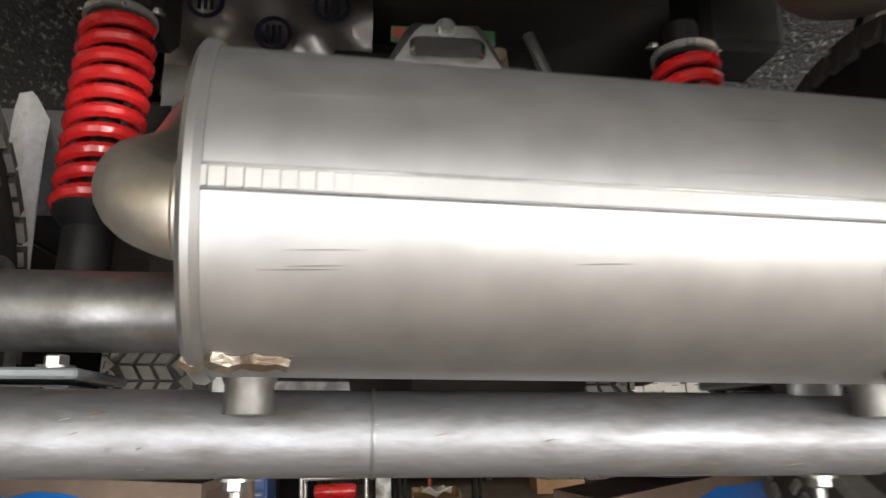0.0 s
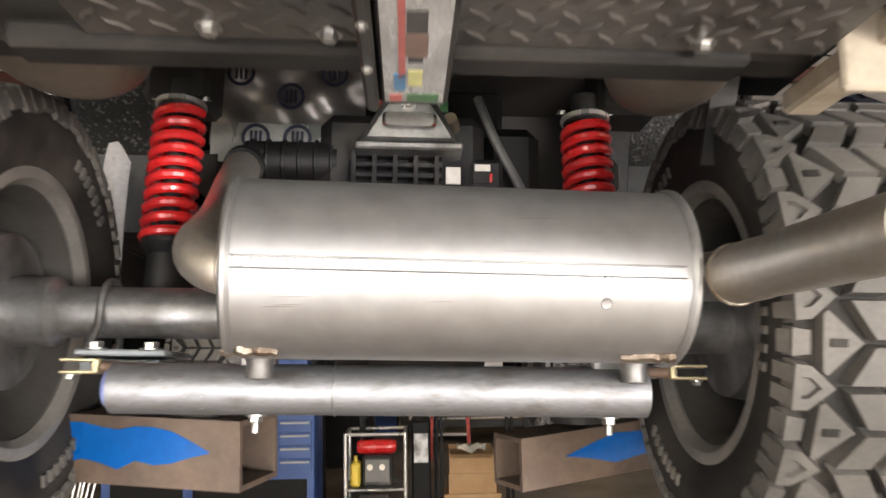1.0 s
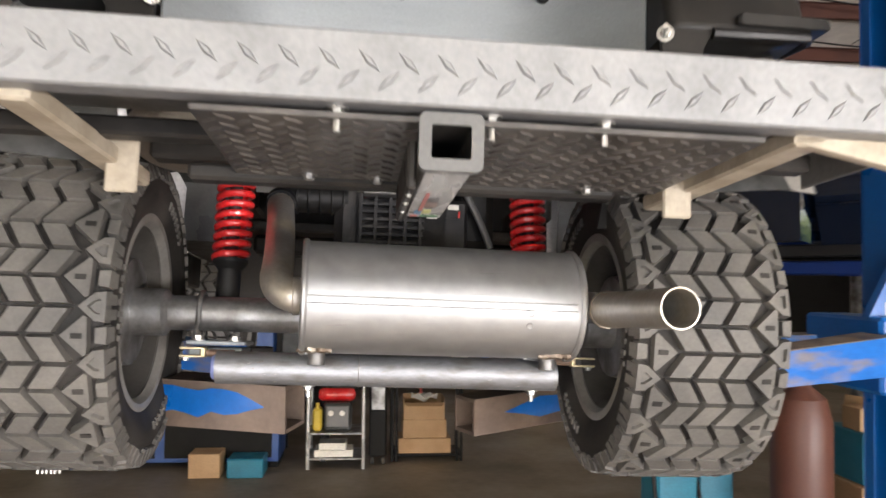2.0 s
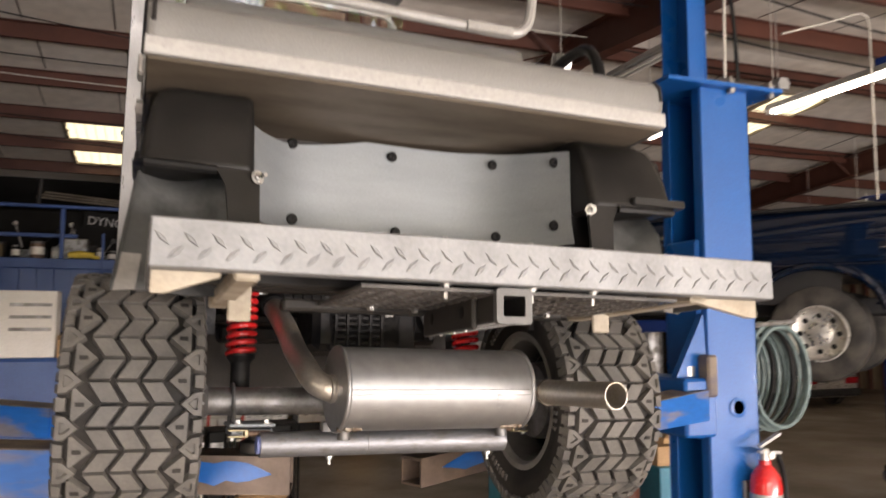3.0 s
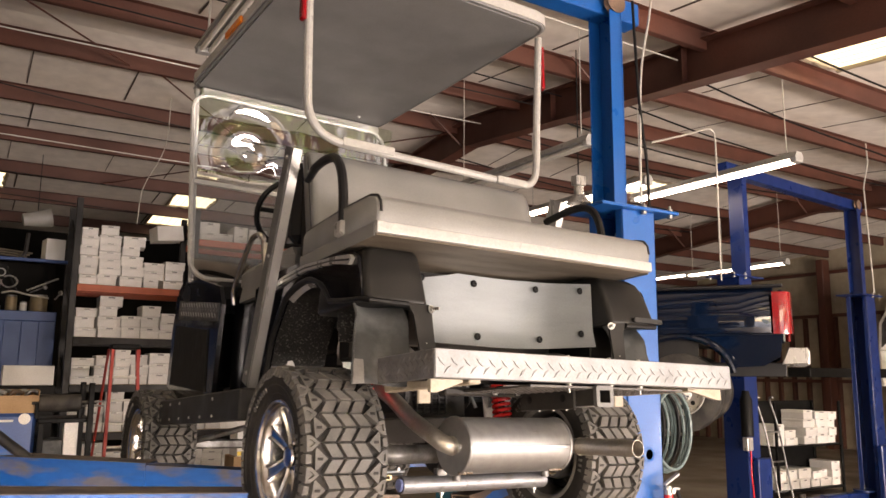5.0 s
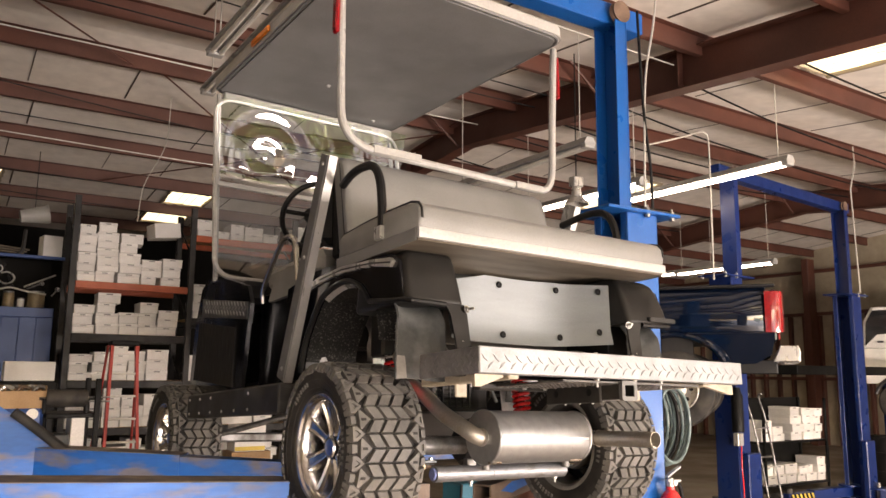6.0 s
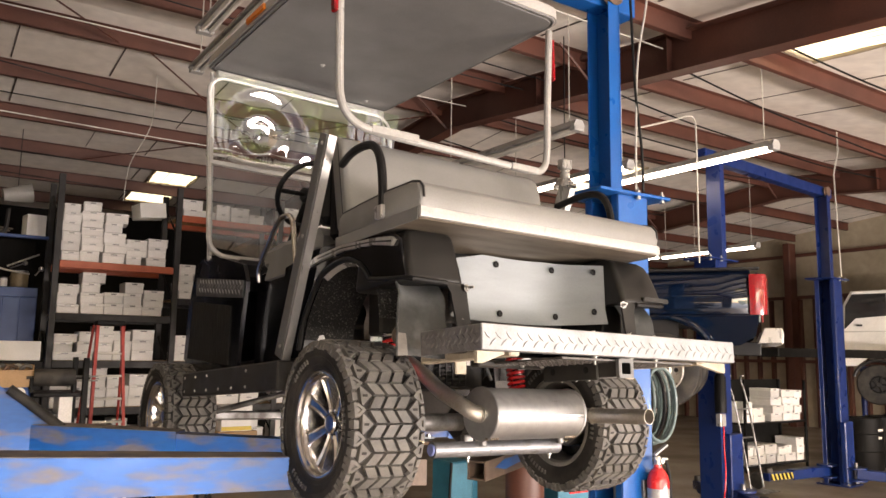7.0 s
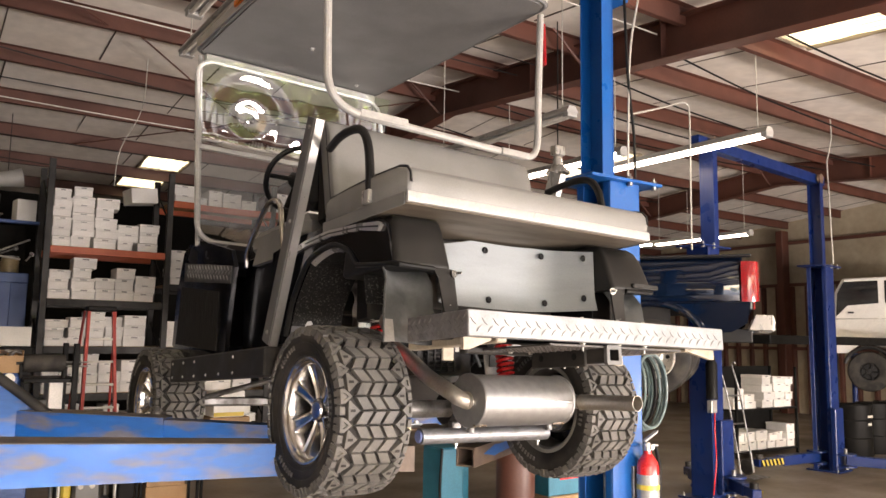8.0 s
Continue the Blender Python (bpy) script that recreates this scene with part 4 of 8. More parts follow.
# -- fenders, liners and body sides
arch = curve([(0, 1.137, 1.548), (0, 1.09, 1.67), (0, 0.99, 1.79), (0, 0.925, 1.83), (0, 0.78, 1.852), (0, 0.66, 1.822), (0, 0.58, 1.752)], 3)
arch = [(p.y, p.z) for p in arch]
for s in (-1, 1):
    v0, v1 = (0.385, 0.602) if s < 0 else (0.392, 0.628)
    # rear corner: a rounded shell that leans forward and narrows towards the top
    rings = []
    for z, y, out, back in ((1.722, 0.338, v1 - 0.008, 0.7), (1.728, 0.334, v1 - 0.001, 0.7), (1.738, 0.337, v1, 0.7), (1.8, 0.357, v1 - 0.006, 0.7), (1.86, 0.379, v1 - 0.016, 0.7), (1.888, 0.393, v1 - 0.026, 0.7), (1.904, 0.412, v1 - 0.045, 0.69), (1.91, 0.46, v1 - 0.09, 0.66)):
        poly = rounded(v0, y, out, back, 0.022, 4)
        rings.append([(s * px, py, z) for px, py in poly])
    me = Mesh()
    n = len(rings[0])
    me.add([p for r in rings for p in r], [(k * n + j, k * n + (j + 1) % n, (k + 1) * n + (j + 1) % n, (k + 1) * n + j) for k in range(len(rings) - 1) for j in range(n)] + [tuple(range((len(rings) - 1) * n, len(rings) * n)), tuple(range(n))[::-1]])
    fender = cp("fender", me, FENDER, None, "black moulded rear fender corner with a rolled lower edge", sharp=50)
    xs = s * v1
    side = [(0.36, 1.735), (0.375, 1.8), (0.4, 1.865), (0.44, 1.892), (0.557, 1.905), (0.808, 1.928), (1.05, 1.935), (1.3, 1.905), (1.36, 1.52), (1.15, 1.52)] + arch + [(0.47, 1.742)]
    cp("body_side", Mesh().prism(side, xs - s * 0.012, xs + s * 0.001, "x"), BLACK_PAINT, fender, "glossy black body side with wheel arch")
    lip = [(xs + s * 0.005, y, z) for y, z in arch] + [(xs + s * 0.004, 0.47, 1.738), (xs + s * 0.003, 0.36, 1.727), (xs - s * 0.012, 0.336, 1.722), (xs - s * 0.05, 0.333, 1.72), (s * 0.46, 0.333, 1.718)]
    cp("arch_lip", Mesh().sweep(lip, [0.012] * 14 + [0.0095] * (len(lip) - 14), 8), BLACK_PLASTIC, fender, "black wheel arch lip")
    # satin strip puts the highlight of the arch edge into its colour
    cp("arch_sheen", Mesh().shell([[(xs + s * w, y + (0.775 - y) * (k * 0.06), z - 0.02 * k) for y, z in arch[8:]] for k, w in ((0, 0.004), (1, -0.02))], 0.003), SATIN, fender, "silver strip in place of the sheen on the arch edge")
    rows = [[(xs - s * w, y, z) for y, z in [(1.15, 1.45)] + arch[:-1] + [(0.56, 1.73), (0.54, 1.62)]] for w in (0.012, 0.09, 0.16, 0.225 if s < 0 else 0.2)]
    cp("wheel_well", Mesh().shell([r[2:] for r in rows], 0.004), ROUGH_BLACK, fender, "dirty rough black wheel well")
    cp("well_front", Mesh().shell([r[:3] for r in rows], 0.004), LINER_SMOOTH, fender, "smooth dusty grey front of the wheel well")
    tr = Mesh().prism([(0.412, 1.862), (0.43, 1.876), (0.557, 1.892), (0.78, 1.908), (0.98, 1.9), (1.1, 1.882), (1.1, 1.862), (0.97, 1.878), (0.78, 1.886), (0.56, 1.87), (0.432, 1.845)], xs + s * 0.0, xs + s * 0.014, "x")
    cp("side_moulding", tr, SATIN, fender, "silver side moulding")
    cp("moulding_inlay", Mesh().prism([(0.425, 1.862), (0.557, 1.882), (0.78, 1.898), (0.97, 1.891), (0.97, 1.886), (0.78, 1.893), (0.557, 1.877), (0.428, 1.856)], xs + s * 0.0142, xs + s * 0.0156, "x"), PIPING, fender, "dark line along the moulding")
    # upright strip between the wheel opening and the panel
    poly = [(0.462, 1.724), (0.386, 1.724), (0.376, 1.70), (0.374, 1.552), (0.428, 1.552), (0.444, 1.69)]
    me = Mesh().prism([(s * a, b) for a, b in poly], 0.0, 0.008, "y", bevel=0.002)
    me.v = [(x, y + 0.308 + (z - 1.545) * 0.15, z) for x, y, z in me.v]
    cp("fender_leg", me, FENDER, fender, "black strip below the fender corner")
    # dented liner hung behind the wheel
    rng = random.Random(17 + s)
    rows = []
    for i in range(11):
        w = i / 10
        z = 1.477 + 0.25 * w
        row = []
        for q in range(11):
            u = q / 10
            v = (0.635 - 0.035 * w) * (1 - u) + 0.43 * u
            dep = 0.357 + 0.045 * w + (0.052 * w * (1 - 0.35 * w)) * math.sin(math.pi * min(1, u * 1.25)) ** 0.8 + 0.008 * math.sin(7 * u + 5 * w) * w
            dep += rng.uniform(-0.003, 0.003)
            row.append((s * v, dep + 0.03 * max(0.0, w - 0.82) / 0.18, z + (0.004 * math.sin(6 * u) if i == 0 else 0)))
        rows.append(row)
    flap = cp("mud_flap", Mesh().shell(rows, 0.004), GREY_PLASTIC, fender, "dented dusty black plastic wheel liner", sharp=60)
    patch = [[Vector(p) + Vector((0, -0.003, 0)) for p in r[:3]] for r in rows[:4]]
    cp("worn_corner", Mesh().shell(patch, 0.0015), PALE_RIM, flap, "pale scuffed corner of the liner", sharp=60)
    edge = [rows[i][0] for i in range(11)]
    cp("liner_rib", Mesh().sweep([(x, y - 0.001, z) for x, y, z in edge], 0.004, 6), GREY_PLASTIC, flap, "thick outer edge of the liner")
    if s > 0:
        cp("fender_ledge", Mesh().prism(rounded(0.5, 1.733, 0.652, 1.752, 0.006, 3), 0.325, 0.45, "y", bevel=0.004), FENDER, fender, "projecting black ledge")
    hex_bolt((s * 0.382, 0.329, 1.71), (-s * 0.4, -1, 0), 0.009, "fender_bolt", parent=fender, shank=0.022)
    hex_bolt((s * 0.405, 0.322, 1.6), (0, -1, 0), 0.005, "liner_bolt", parent=fender)

# -- rear seat


def skewed(me):
    """The rear seat stands a little askew on the body."""
    me.v = [(x, y - 0.017 + 0.031 * (x + 0.605), z + 0.0126 * (x + 0.605)) for x, y, z in me.v]
    return me


seat_prof = [(0.287, 1.948), (0.28, 1.975), (0.284, 2.008), (0.302, 2.03), (0.345, 2.042), (0.5, 2.046), (0.68, 2.042), (0.82, 2.035), (0.845, 2.02), (0.85, 1.95)]
SX0, SX1 = -0.605, 0.585
n = len(seat_prof)
me, rings = Mesh(), []
for x, k in ((SX0, 0.93), (SX0 + 0.006, 0.97), (SX0 + 0.02, 1.0), (SX0 + 0.3, 1.0), (SX1 - 0.3, 1.0), (SX1 - 0.02, 1.0), (SX1 - 0.006, 0.97), (SX1, 0.93)):
    rings.append([(x, 0.57 + (y - 0.57) * (1 - (1 - k) * 0.5), 1.948 + (z - 1.948) * k) for y, z in seat_prof])
me.add([p for r in rings for p in r], [(k * n + j, k * n + (j + 1) % n, (k + 1) * n + (j + 1) % n, (k + 1) * n + j) for k in range(len(rings) - 1) for j in range(n)] + [tuple(range(n)), tuple(range((len(rings) - 1) * n, len(rings) * n))])
seat = cp("rear_seat_cushion", skewed(me), VINYL, None, "grey vinyl rear bench cushion with black piping", sharp=50)
for x in (SX0 + 0.012, SX1 - 0.012):
    cp("piping", skewed(Mesh().sweep([(x, y, z + 0.002) for y, z in seat_prof[1:9]], 0.0045, 6)), PIPING, seat, "black piping")
cp("seat_trim", skewed(Mesh().prism(rounded(0.282, 1.912, 0.296, 1.948, 0.004, 3), SX0, SX1, "x")), WHITE_TRIM, seat, "white trim strip along the seat edge")
cp("seat_board", skewed(Mesh().box((SX0 + 0.002, 0.297, 1.908), (SX1 - 0.002, 0.86, 1.947), 0.004)), SEAT_BOARD, seat, "brown stained underside board")
for x0, x1, in ((SX0 - 0.002, SX0 + 0.002), (SX1 - 0.002, SX1 + 0.002)):
    cp("seat_end", skewed(Mesh().box((x0, 0.30, 1.905), (x1, 0.86, 1.948), 0.0015)), VINYL, seat)

# backrest: a wide padded board, leaning a little
bp = [(0.0, 0.0), (-0.03, 0.02), (-0.045, 0.07), (-0.045, 0.36), (-0.03, 0.41), (0.0, 0.43), (0.05, 0.43), (0.07, 0.40), (0.07, 0.03), (0.05, 0.0)]
me, rings = Mesh(), []
for x, k in ((-0.515, 0.6), (-0.51, 0.8), (-0.49, 0.96), (-0.44, 1.0), (0.0, 1.0), (0.49, 1.0), (0.54, 0.96), (0.56, 0.8), (0.565, 0.6)):
    rings.append([(x, 0.955 + 0.08 * (z / 0.43) + y * k, 2.0 + 0.215 + (z - 0.215) * (0.9 + 0.1 * k)) for y, z in bp])
n = len(bp)
me.add([p for r in rings for p in r], [(k * n + j, k * n + (j + 1) % n, (k + 1) * n + (j + 1) % n, (k + 1) * n + j) for k in range(len(rings) - 1) for j in range(n)] + [tuple(range(n)), tuple(range((len(rings) - 1) * n, len(rings) * n))])
back = cp("rear_backrest", me, VINYL, None, "wide grey vinyl backrest", sharp=50)
cp("backrest_shell", Mesh().box((-0.5, 1.035, 2.0), (0.55, 1.12, 2.4), 0.02), BLACK_PLASTIC, back)
cp("backrest_piping", Mesh().sweep([(-0.512, 0.95 + 0.08 * z / 0.43, 2.0 + z) for z in (0.03, 0.1, 0.2, 0.3, 0.40)], 0.005, 6), PIPING, back, "black piping")
for x in (-0.6, 0.545):
    pts = curve([(x, 0.51, 1.955), (x, 0.513, 2.08), (x, 0.53, 2.175), (x, 0.575, 2.235), (x, 0.65, 2.256), (x, 0.74, 2.255), (x * 0.98, 0.84, 2.24)], 4)
    grab = cp("grab_handle", Mesh().sweep(pts, 0.016, 10), BLACK_PLASTIC, None, "black tubular grab handle beside the rear seat")
    cp("handle_foot", Mesh().box((x - 0.02, 0.487, 1.952), (x + 0.02, 0.535, 2.0), 0.004), SATIN, grab)

# -- roof frame, roof, windscreen
frame_pts = curve([(-0.592, 0.89, 3.19), (-0.585, 0.895, 2.9), (-0.578, 0.9, 2.65), (-0.57, 0.9, 2.54), (-0.535, 0.9, 2.475), (-0.47, 0.9, 2.44), (-0.36, 0.905, 2.432), (0.0, 0.905, 2.424), (0.3, 0.905, 2.418), (0.45, 0.9, 2.415), (0.515, 0.9, 2.44), (0.542, 0.9, 2.52), (0.555, 0.9, 2.75), (0.57, 0.885, 3.16)], 5)
rf = cp("rear_roof_frame", Mesh().sweep(frame_pts, 0.017, 10), WHITE_TUBE, None, "cream painted tubular rear roof frame")
cp("frame_plate", Mesh().box((0.31, 0.882, 2.40), (0.47, 0.91, 2.432), 0.003), WHITE_TUBE, rf)
cp("frame_plate", Mesh().box((-0.43, 0.885, 2.42), (-0.2, 0.92, 2.455), 0.003), WHITE_TUBE, rf)
for x, sx in ((-0.592, -1), (0.566, 1)):
    cp("reflector", Mesh().box((x + sx * 0.008, 0.872, 2.9), (x + sx * 0.03, 0.909, 3.12), 0.006), RED_LENS, rf, "red reflector strip")
# roof: a shallow tray with rolled edges
RZ = 3.175


def sloped(me):
    """The roof rises towards the front."""
    me.v = [(x, y, z + 0.055 * (y - 0.8)) for x, y, z in me.v]
    return me


outer = rounded(-0.625, 0.78, 0.575, 2.52, 0.09, 5)
me = Mesh()
rings = [([(x, y, RZ + 0.0) for x, y in outer]), ([(x, y, RZ + 0.05) for x, y in outer])]
inner = rounded(-0.61, 0.795, 0.56, 2.505, 0.08, 5)
rings.append([(x, y, RZ + 0.065) for x, y in inner])
n = len(outer)
me.add([p for r in rings for p in r], [(k * n + j, k * n + (j + 1) % n, (k + 1) * n + (j + 1) % n, (k + 1) * n + j) for k in range(2) for j in range(n)] + [tuple(range(2 * n, 3 * n)), tuple(range(n))[::-1]])
top = cp("roof", sloped(me), ROOF_EDGE, None, "pale roof shell with a grey underside")
cp("roof_liner", sloped(Mesh().prism(rounded(-0.595, 0.81, 0.545, 2.49, 0.07, 5), RZ - 0.012, RZ - 0.003, "z")), ROOF_GREY, top, "flat grey roof underside")
cp("roof_edge_tube", sloped(Mesh().sweep([(x, y, RZ) for x, y in rounded(-0.61, 0.795, 0.56, 2.505, 0.08, 5)], 0.009, 8, closed=True)), ROOF_GREY, top)
cp("orange_marker", sloped(Mesh().box((-0.642, 1.6, RZ + 0.01), (-0.625, 1.83, RZ + 0.045), 0.005)), ORANGE_LENS, top, "orange marker strip on the roof edge")
cp("front_header", sloped(Mesh().box((-0.58, 2.42, RZ - 0.075), (0.54, 2.46, RZ - 0.02), 0.01)), WHITE_TUBE, top, "cream header bar")
for x, y in ((-0.12, 2.0), (0.36, 2.35)):
    hex_bolt((x, y, RZ - 0.012 + 0.055 * (y - 0.8)), (0, 0, -1), 0.01, "roof_screw", WHITE_TUBE, top)
# windscreen: bent acrylic in a pale edge
WX0, WX1 = -0.62, 0.56


def screen_y(z):
    return 2.26 + 0.17 * (min(z, 2.66) - 2.12) + 0.06 * max(0.0, z - 2.66)


ws = []
for k in range(57):
    z = 2.12 + k * (3.17 - 2.12) / 56
    f = max(0.0, min(1.0, (z - 2.675) / 0.05))
    row = []
    for j in range(65):
        u = j / 64
        x = WX0 + (WX1 - WX0) * u
        ring = math.hypot((x + 0.33) / 1.15, z - 2.88)
        wave = 0.003 * math.sin(2 * math.pi * ring / 0.15) * math.exp(-ring * 2.2) + 0.003 * math.sin(9 * x + 6 * z) + 0.0014 * math.sin(21 * x - 4 * z)
        row.append((x, screen_y(z) + 0.012 * math.sin(math.pi * u) + f * (0.08 - 0.35 * (z - 2.66) + wave * min(1.0, 6 * u)), z))
    ws.append(row)
screen = cp("windscreen", Mesh().shell(ws, 0.004), glass, None, "clear wavy acrylic windscreen")
screen.visible_shadow = False
loop = [(x - 0.03 * max(0.0, z - 2.66), z) for x, z in rounded(WX0, 2.12, WX1, 3.18, 0.1, 5)]
cp("windscreen_edge", Mesh().sweep([(x, screen_y(z), z) for x, z in loop], 0.013, 8, closed=True), WHITE_TUBE, screen, "cream windscreen edge")
cp("screen_joint", Mesh().box((WX0, screen_y(2.66) - 0.01, 2.648), (WX1, screen_y(2.66) + 0.006, 2.674), 0.003), WHITE_TRIM, screen, "pale fold joint across the windscreen")
for x in (WX0, WX1):
    cp("front_strut", Mesh().sweep([(x * 0.97, 2.3, 2.1), (x * 0.96, 2.46, 3.23)], 0.013, 8), WHITE_TUBE, screen)

# side struts from the roof base to the sill: box sections
for s in (-1, 1):
    x = s * 0.618
    p0, p1 = Vector((x, 0.865, 2.36)), Vector((x, 1.225, 1.525))
    d = (p1 - p0).normalized()
    w = Vector((0, d.z, -d.y)) * 0.04
    t = Vector((s * 0.034, 0, 0))
    a = [p0 - w, p0 + w, p1 + w, p1 - w]
    strut = cp("side_strut", Mesh().add(a + [q + t for q in a], [(3, 2, 1, 0), (4, 5, 6, 7), (0, 1, 5, 4), (1, 2, 6, 5), (2, 3, 7, 6), (3, 0, 4, 7)]), STRUT_SILVER, None, "silver box-section side strut")
    b = [p0 - w * 0.92 + t * 1.02, p0 + w * 0.55 + t * 1.02, p1 + w * 0.55 + t * 1.02, p1 - w * 0.92 + t * 1.02]
    cp("strut_face", Mesh().add(b + [q + t * 0.06 for q in b], [(3, 2, 1, 0), (4, 5, 6, 7), (0, 1, 5, 4), (1, 2, 6, 5), (2, 3, 7, 6), (3, 0, 4, 7)]), STRUT_GREY, strut, "dull grey outer face")
    for f in (0.04, 0.45, 0.95):
        hex_bolt(p0.lerp(p1, f) + t * 1.1, (s, 0, 0), 0.006, "strut_bolt", ZINC, strut)

# -- cowl, floor, sills, front seat
for s in (-1, 1):
    x = s * 0.60
    side = [(1.83, 1.5), (1.79, 1.75), (1.75, 1.91), (1.8, 2.0), (2.1, 2.08), (2.42, 2.13), (2.52, 2.09), (2.6, 1.9), (2.64, 1.6), (2.4, 1.5)]
    sp = cp("cowl_side", Mesh().prism(side, x - s * 0.02, x, "x"), BLACK_PAINT, None, "black front body side")
    cp("textured_panel", Mesh().prism([(1.93, 1.53), (1.93, 1.815), (2.51, 1.905), (2.56, 1.6)], x, x + s * 0.006, "x"), RIBBED_BLACK, sp, "rough black textured side panel")
    me = Mesh().prism([(1.785, 1.837), (1.78, 1.92), (2.48, 2.032), (2.48, 1.932)], x, x + s * 0.004, "x")
    u = Vector((0, 0.695, 0.103))
    ts = cp("tread_strip", me, TREAD_MID, sp, "grey tread-plate strip with bright bars")
    bars = lozenges(Mesh(), (x + s * 0.0042, 1.788, 1.84), u, (0, -0.145, 1), (s, 0, 0), 16, 3, 0.0435, 0.029, 0.0185, 0.004)
    cp("tread_bar", bars, TREAD_ALU, ts, "bright raised bars")["kind"] = "stuff"
    sill = cp("sill", Mesh().box((s * 0.66, 1.06, 1.388), (s * 0.725, 2.22, 1.5), 0.006), FRAME_BLACK, None, "black steel side sill with rivets")
    for k in range(6):
        for z in (1.41, 1.475):
            if k in (3, 4) and z > 1.45:
                continue
            y = 2.18 - k * 0.16
            cp("rivet", Mesh().lathe([(0.007, 0), (0.005, 0.004), (0, 0.005)], 8, axis_to((s * 0.725, y, z), (s * 1.0, y, z))), ZINC, sill)
    cp("seat_base_side", Mesh().box((s * 0.52, 1.3, 1.5), (s * 0.535, 1.78, 1.95), 0.01), BLACK_PAINT, None, "black seat base side")
    loop = curve([(s * 0.57, 1.67, 1.9), (s * 0.585, 1.63, 1.97), (s * 0.59, 1.46, 2.11), (s * 0.59, 1.38, 2.145), (s * 0.585, 1.3, 2.125), (s * 0.58, 1.28, 2.04), (s * 0.57, 1.27, 1.92)], 5)
    cp("hip_rail", Mesh().sweep(loop, 0.012, 10), CHROME, None, "chrome hip rail beside the front seat")
    cp("hip_pad", Mesh().prism([(1.3, 1.9), (1.63, 1.9), (1.58, 1.98), (1.43, 2.03), (1.31, 2.02)], min(s * 0.56, s * 0.53), max(s * 0.56, s * 0.53), "x"), VINYL, None, "grey hip pad")
cp("floor_pan", Mesh().box((-0.64, 1.2, 1.49), (0.64, 2.8, 1.515), 0.005), FRAME_BLACK)
cp("cowl", Mesh().prism([(2.1, 2.04), (2.2, 2.1), (2.42, 2.12), (2.55, 2.03), (2.66, 1.7), (2.64, 1.5), (2.4, 1.5), (2.35, 1.9)], -0.58, 0.58, "x"), BLACK_PAINT, None, "black front cowl")
cp("dashboard", Mesh().box((-0.56, 2.0, 1.95), (0.56, 2.3, 2.07), 0.03), BLACK_PLASTIC)
cp("front_seat", Mesh().box((-0.53, 1.18, 1.95), (0.53, 1.75, 2.08), 0.04), VINYL, None, "grey front bench cushion")
cp("front_backrest", Mesh().box((-0.52, 1.13, 2.08), (0.53, 1.22, 2.42), 0.03), BLACK_PLASTIC, None, "black back of the front seat")
whl = Mesh().sweep([(-0.28 + 0.17 * math.cos(a), 1.77 - 0.1 * math.sin(a), 2.385 + 0.14 * math.sin(a)) for a in [2 * math.pi * k / 28 for k in range(28)]], 0.014, 8, closed=True)
steer = cp("steering_wheel", whl, BLACK_PLASTIC, None, "black steering wheel")
cp("steering_hub", Mesh().box((-0.33, 1.76, 2.345), (-0.23, 1.81, 2.425), 0.02).sweep([(-0.28, 1.78, 2.385), (-0.28, 2.1, 2.06)], 0.022, 8).sweep([(-0.44, 1.77, 2.385), (-0.12, 1.77, 2.385)], 0.012, 8), BLACK_PLASTIC, steer)

# -- wheels


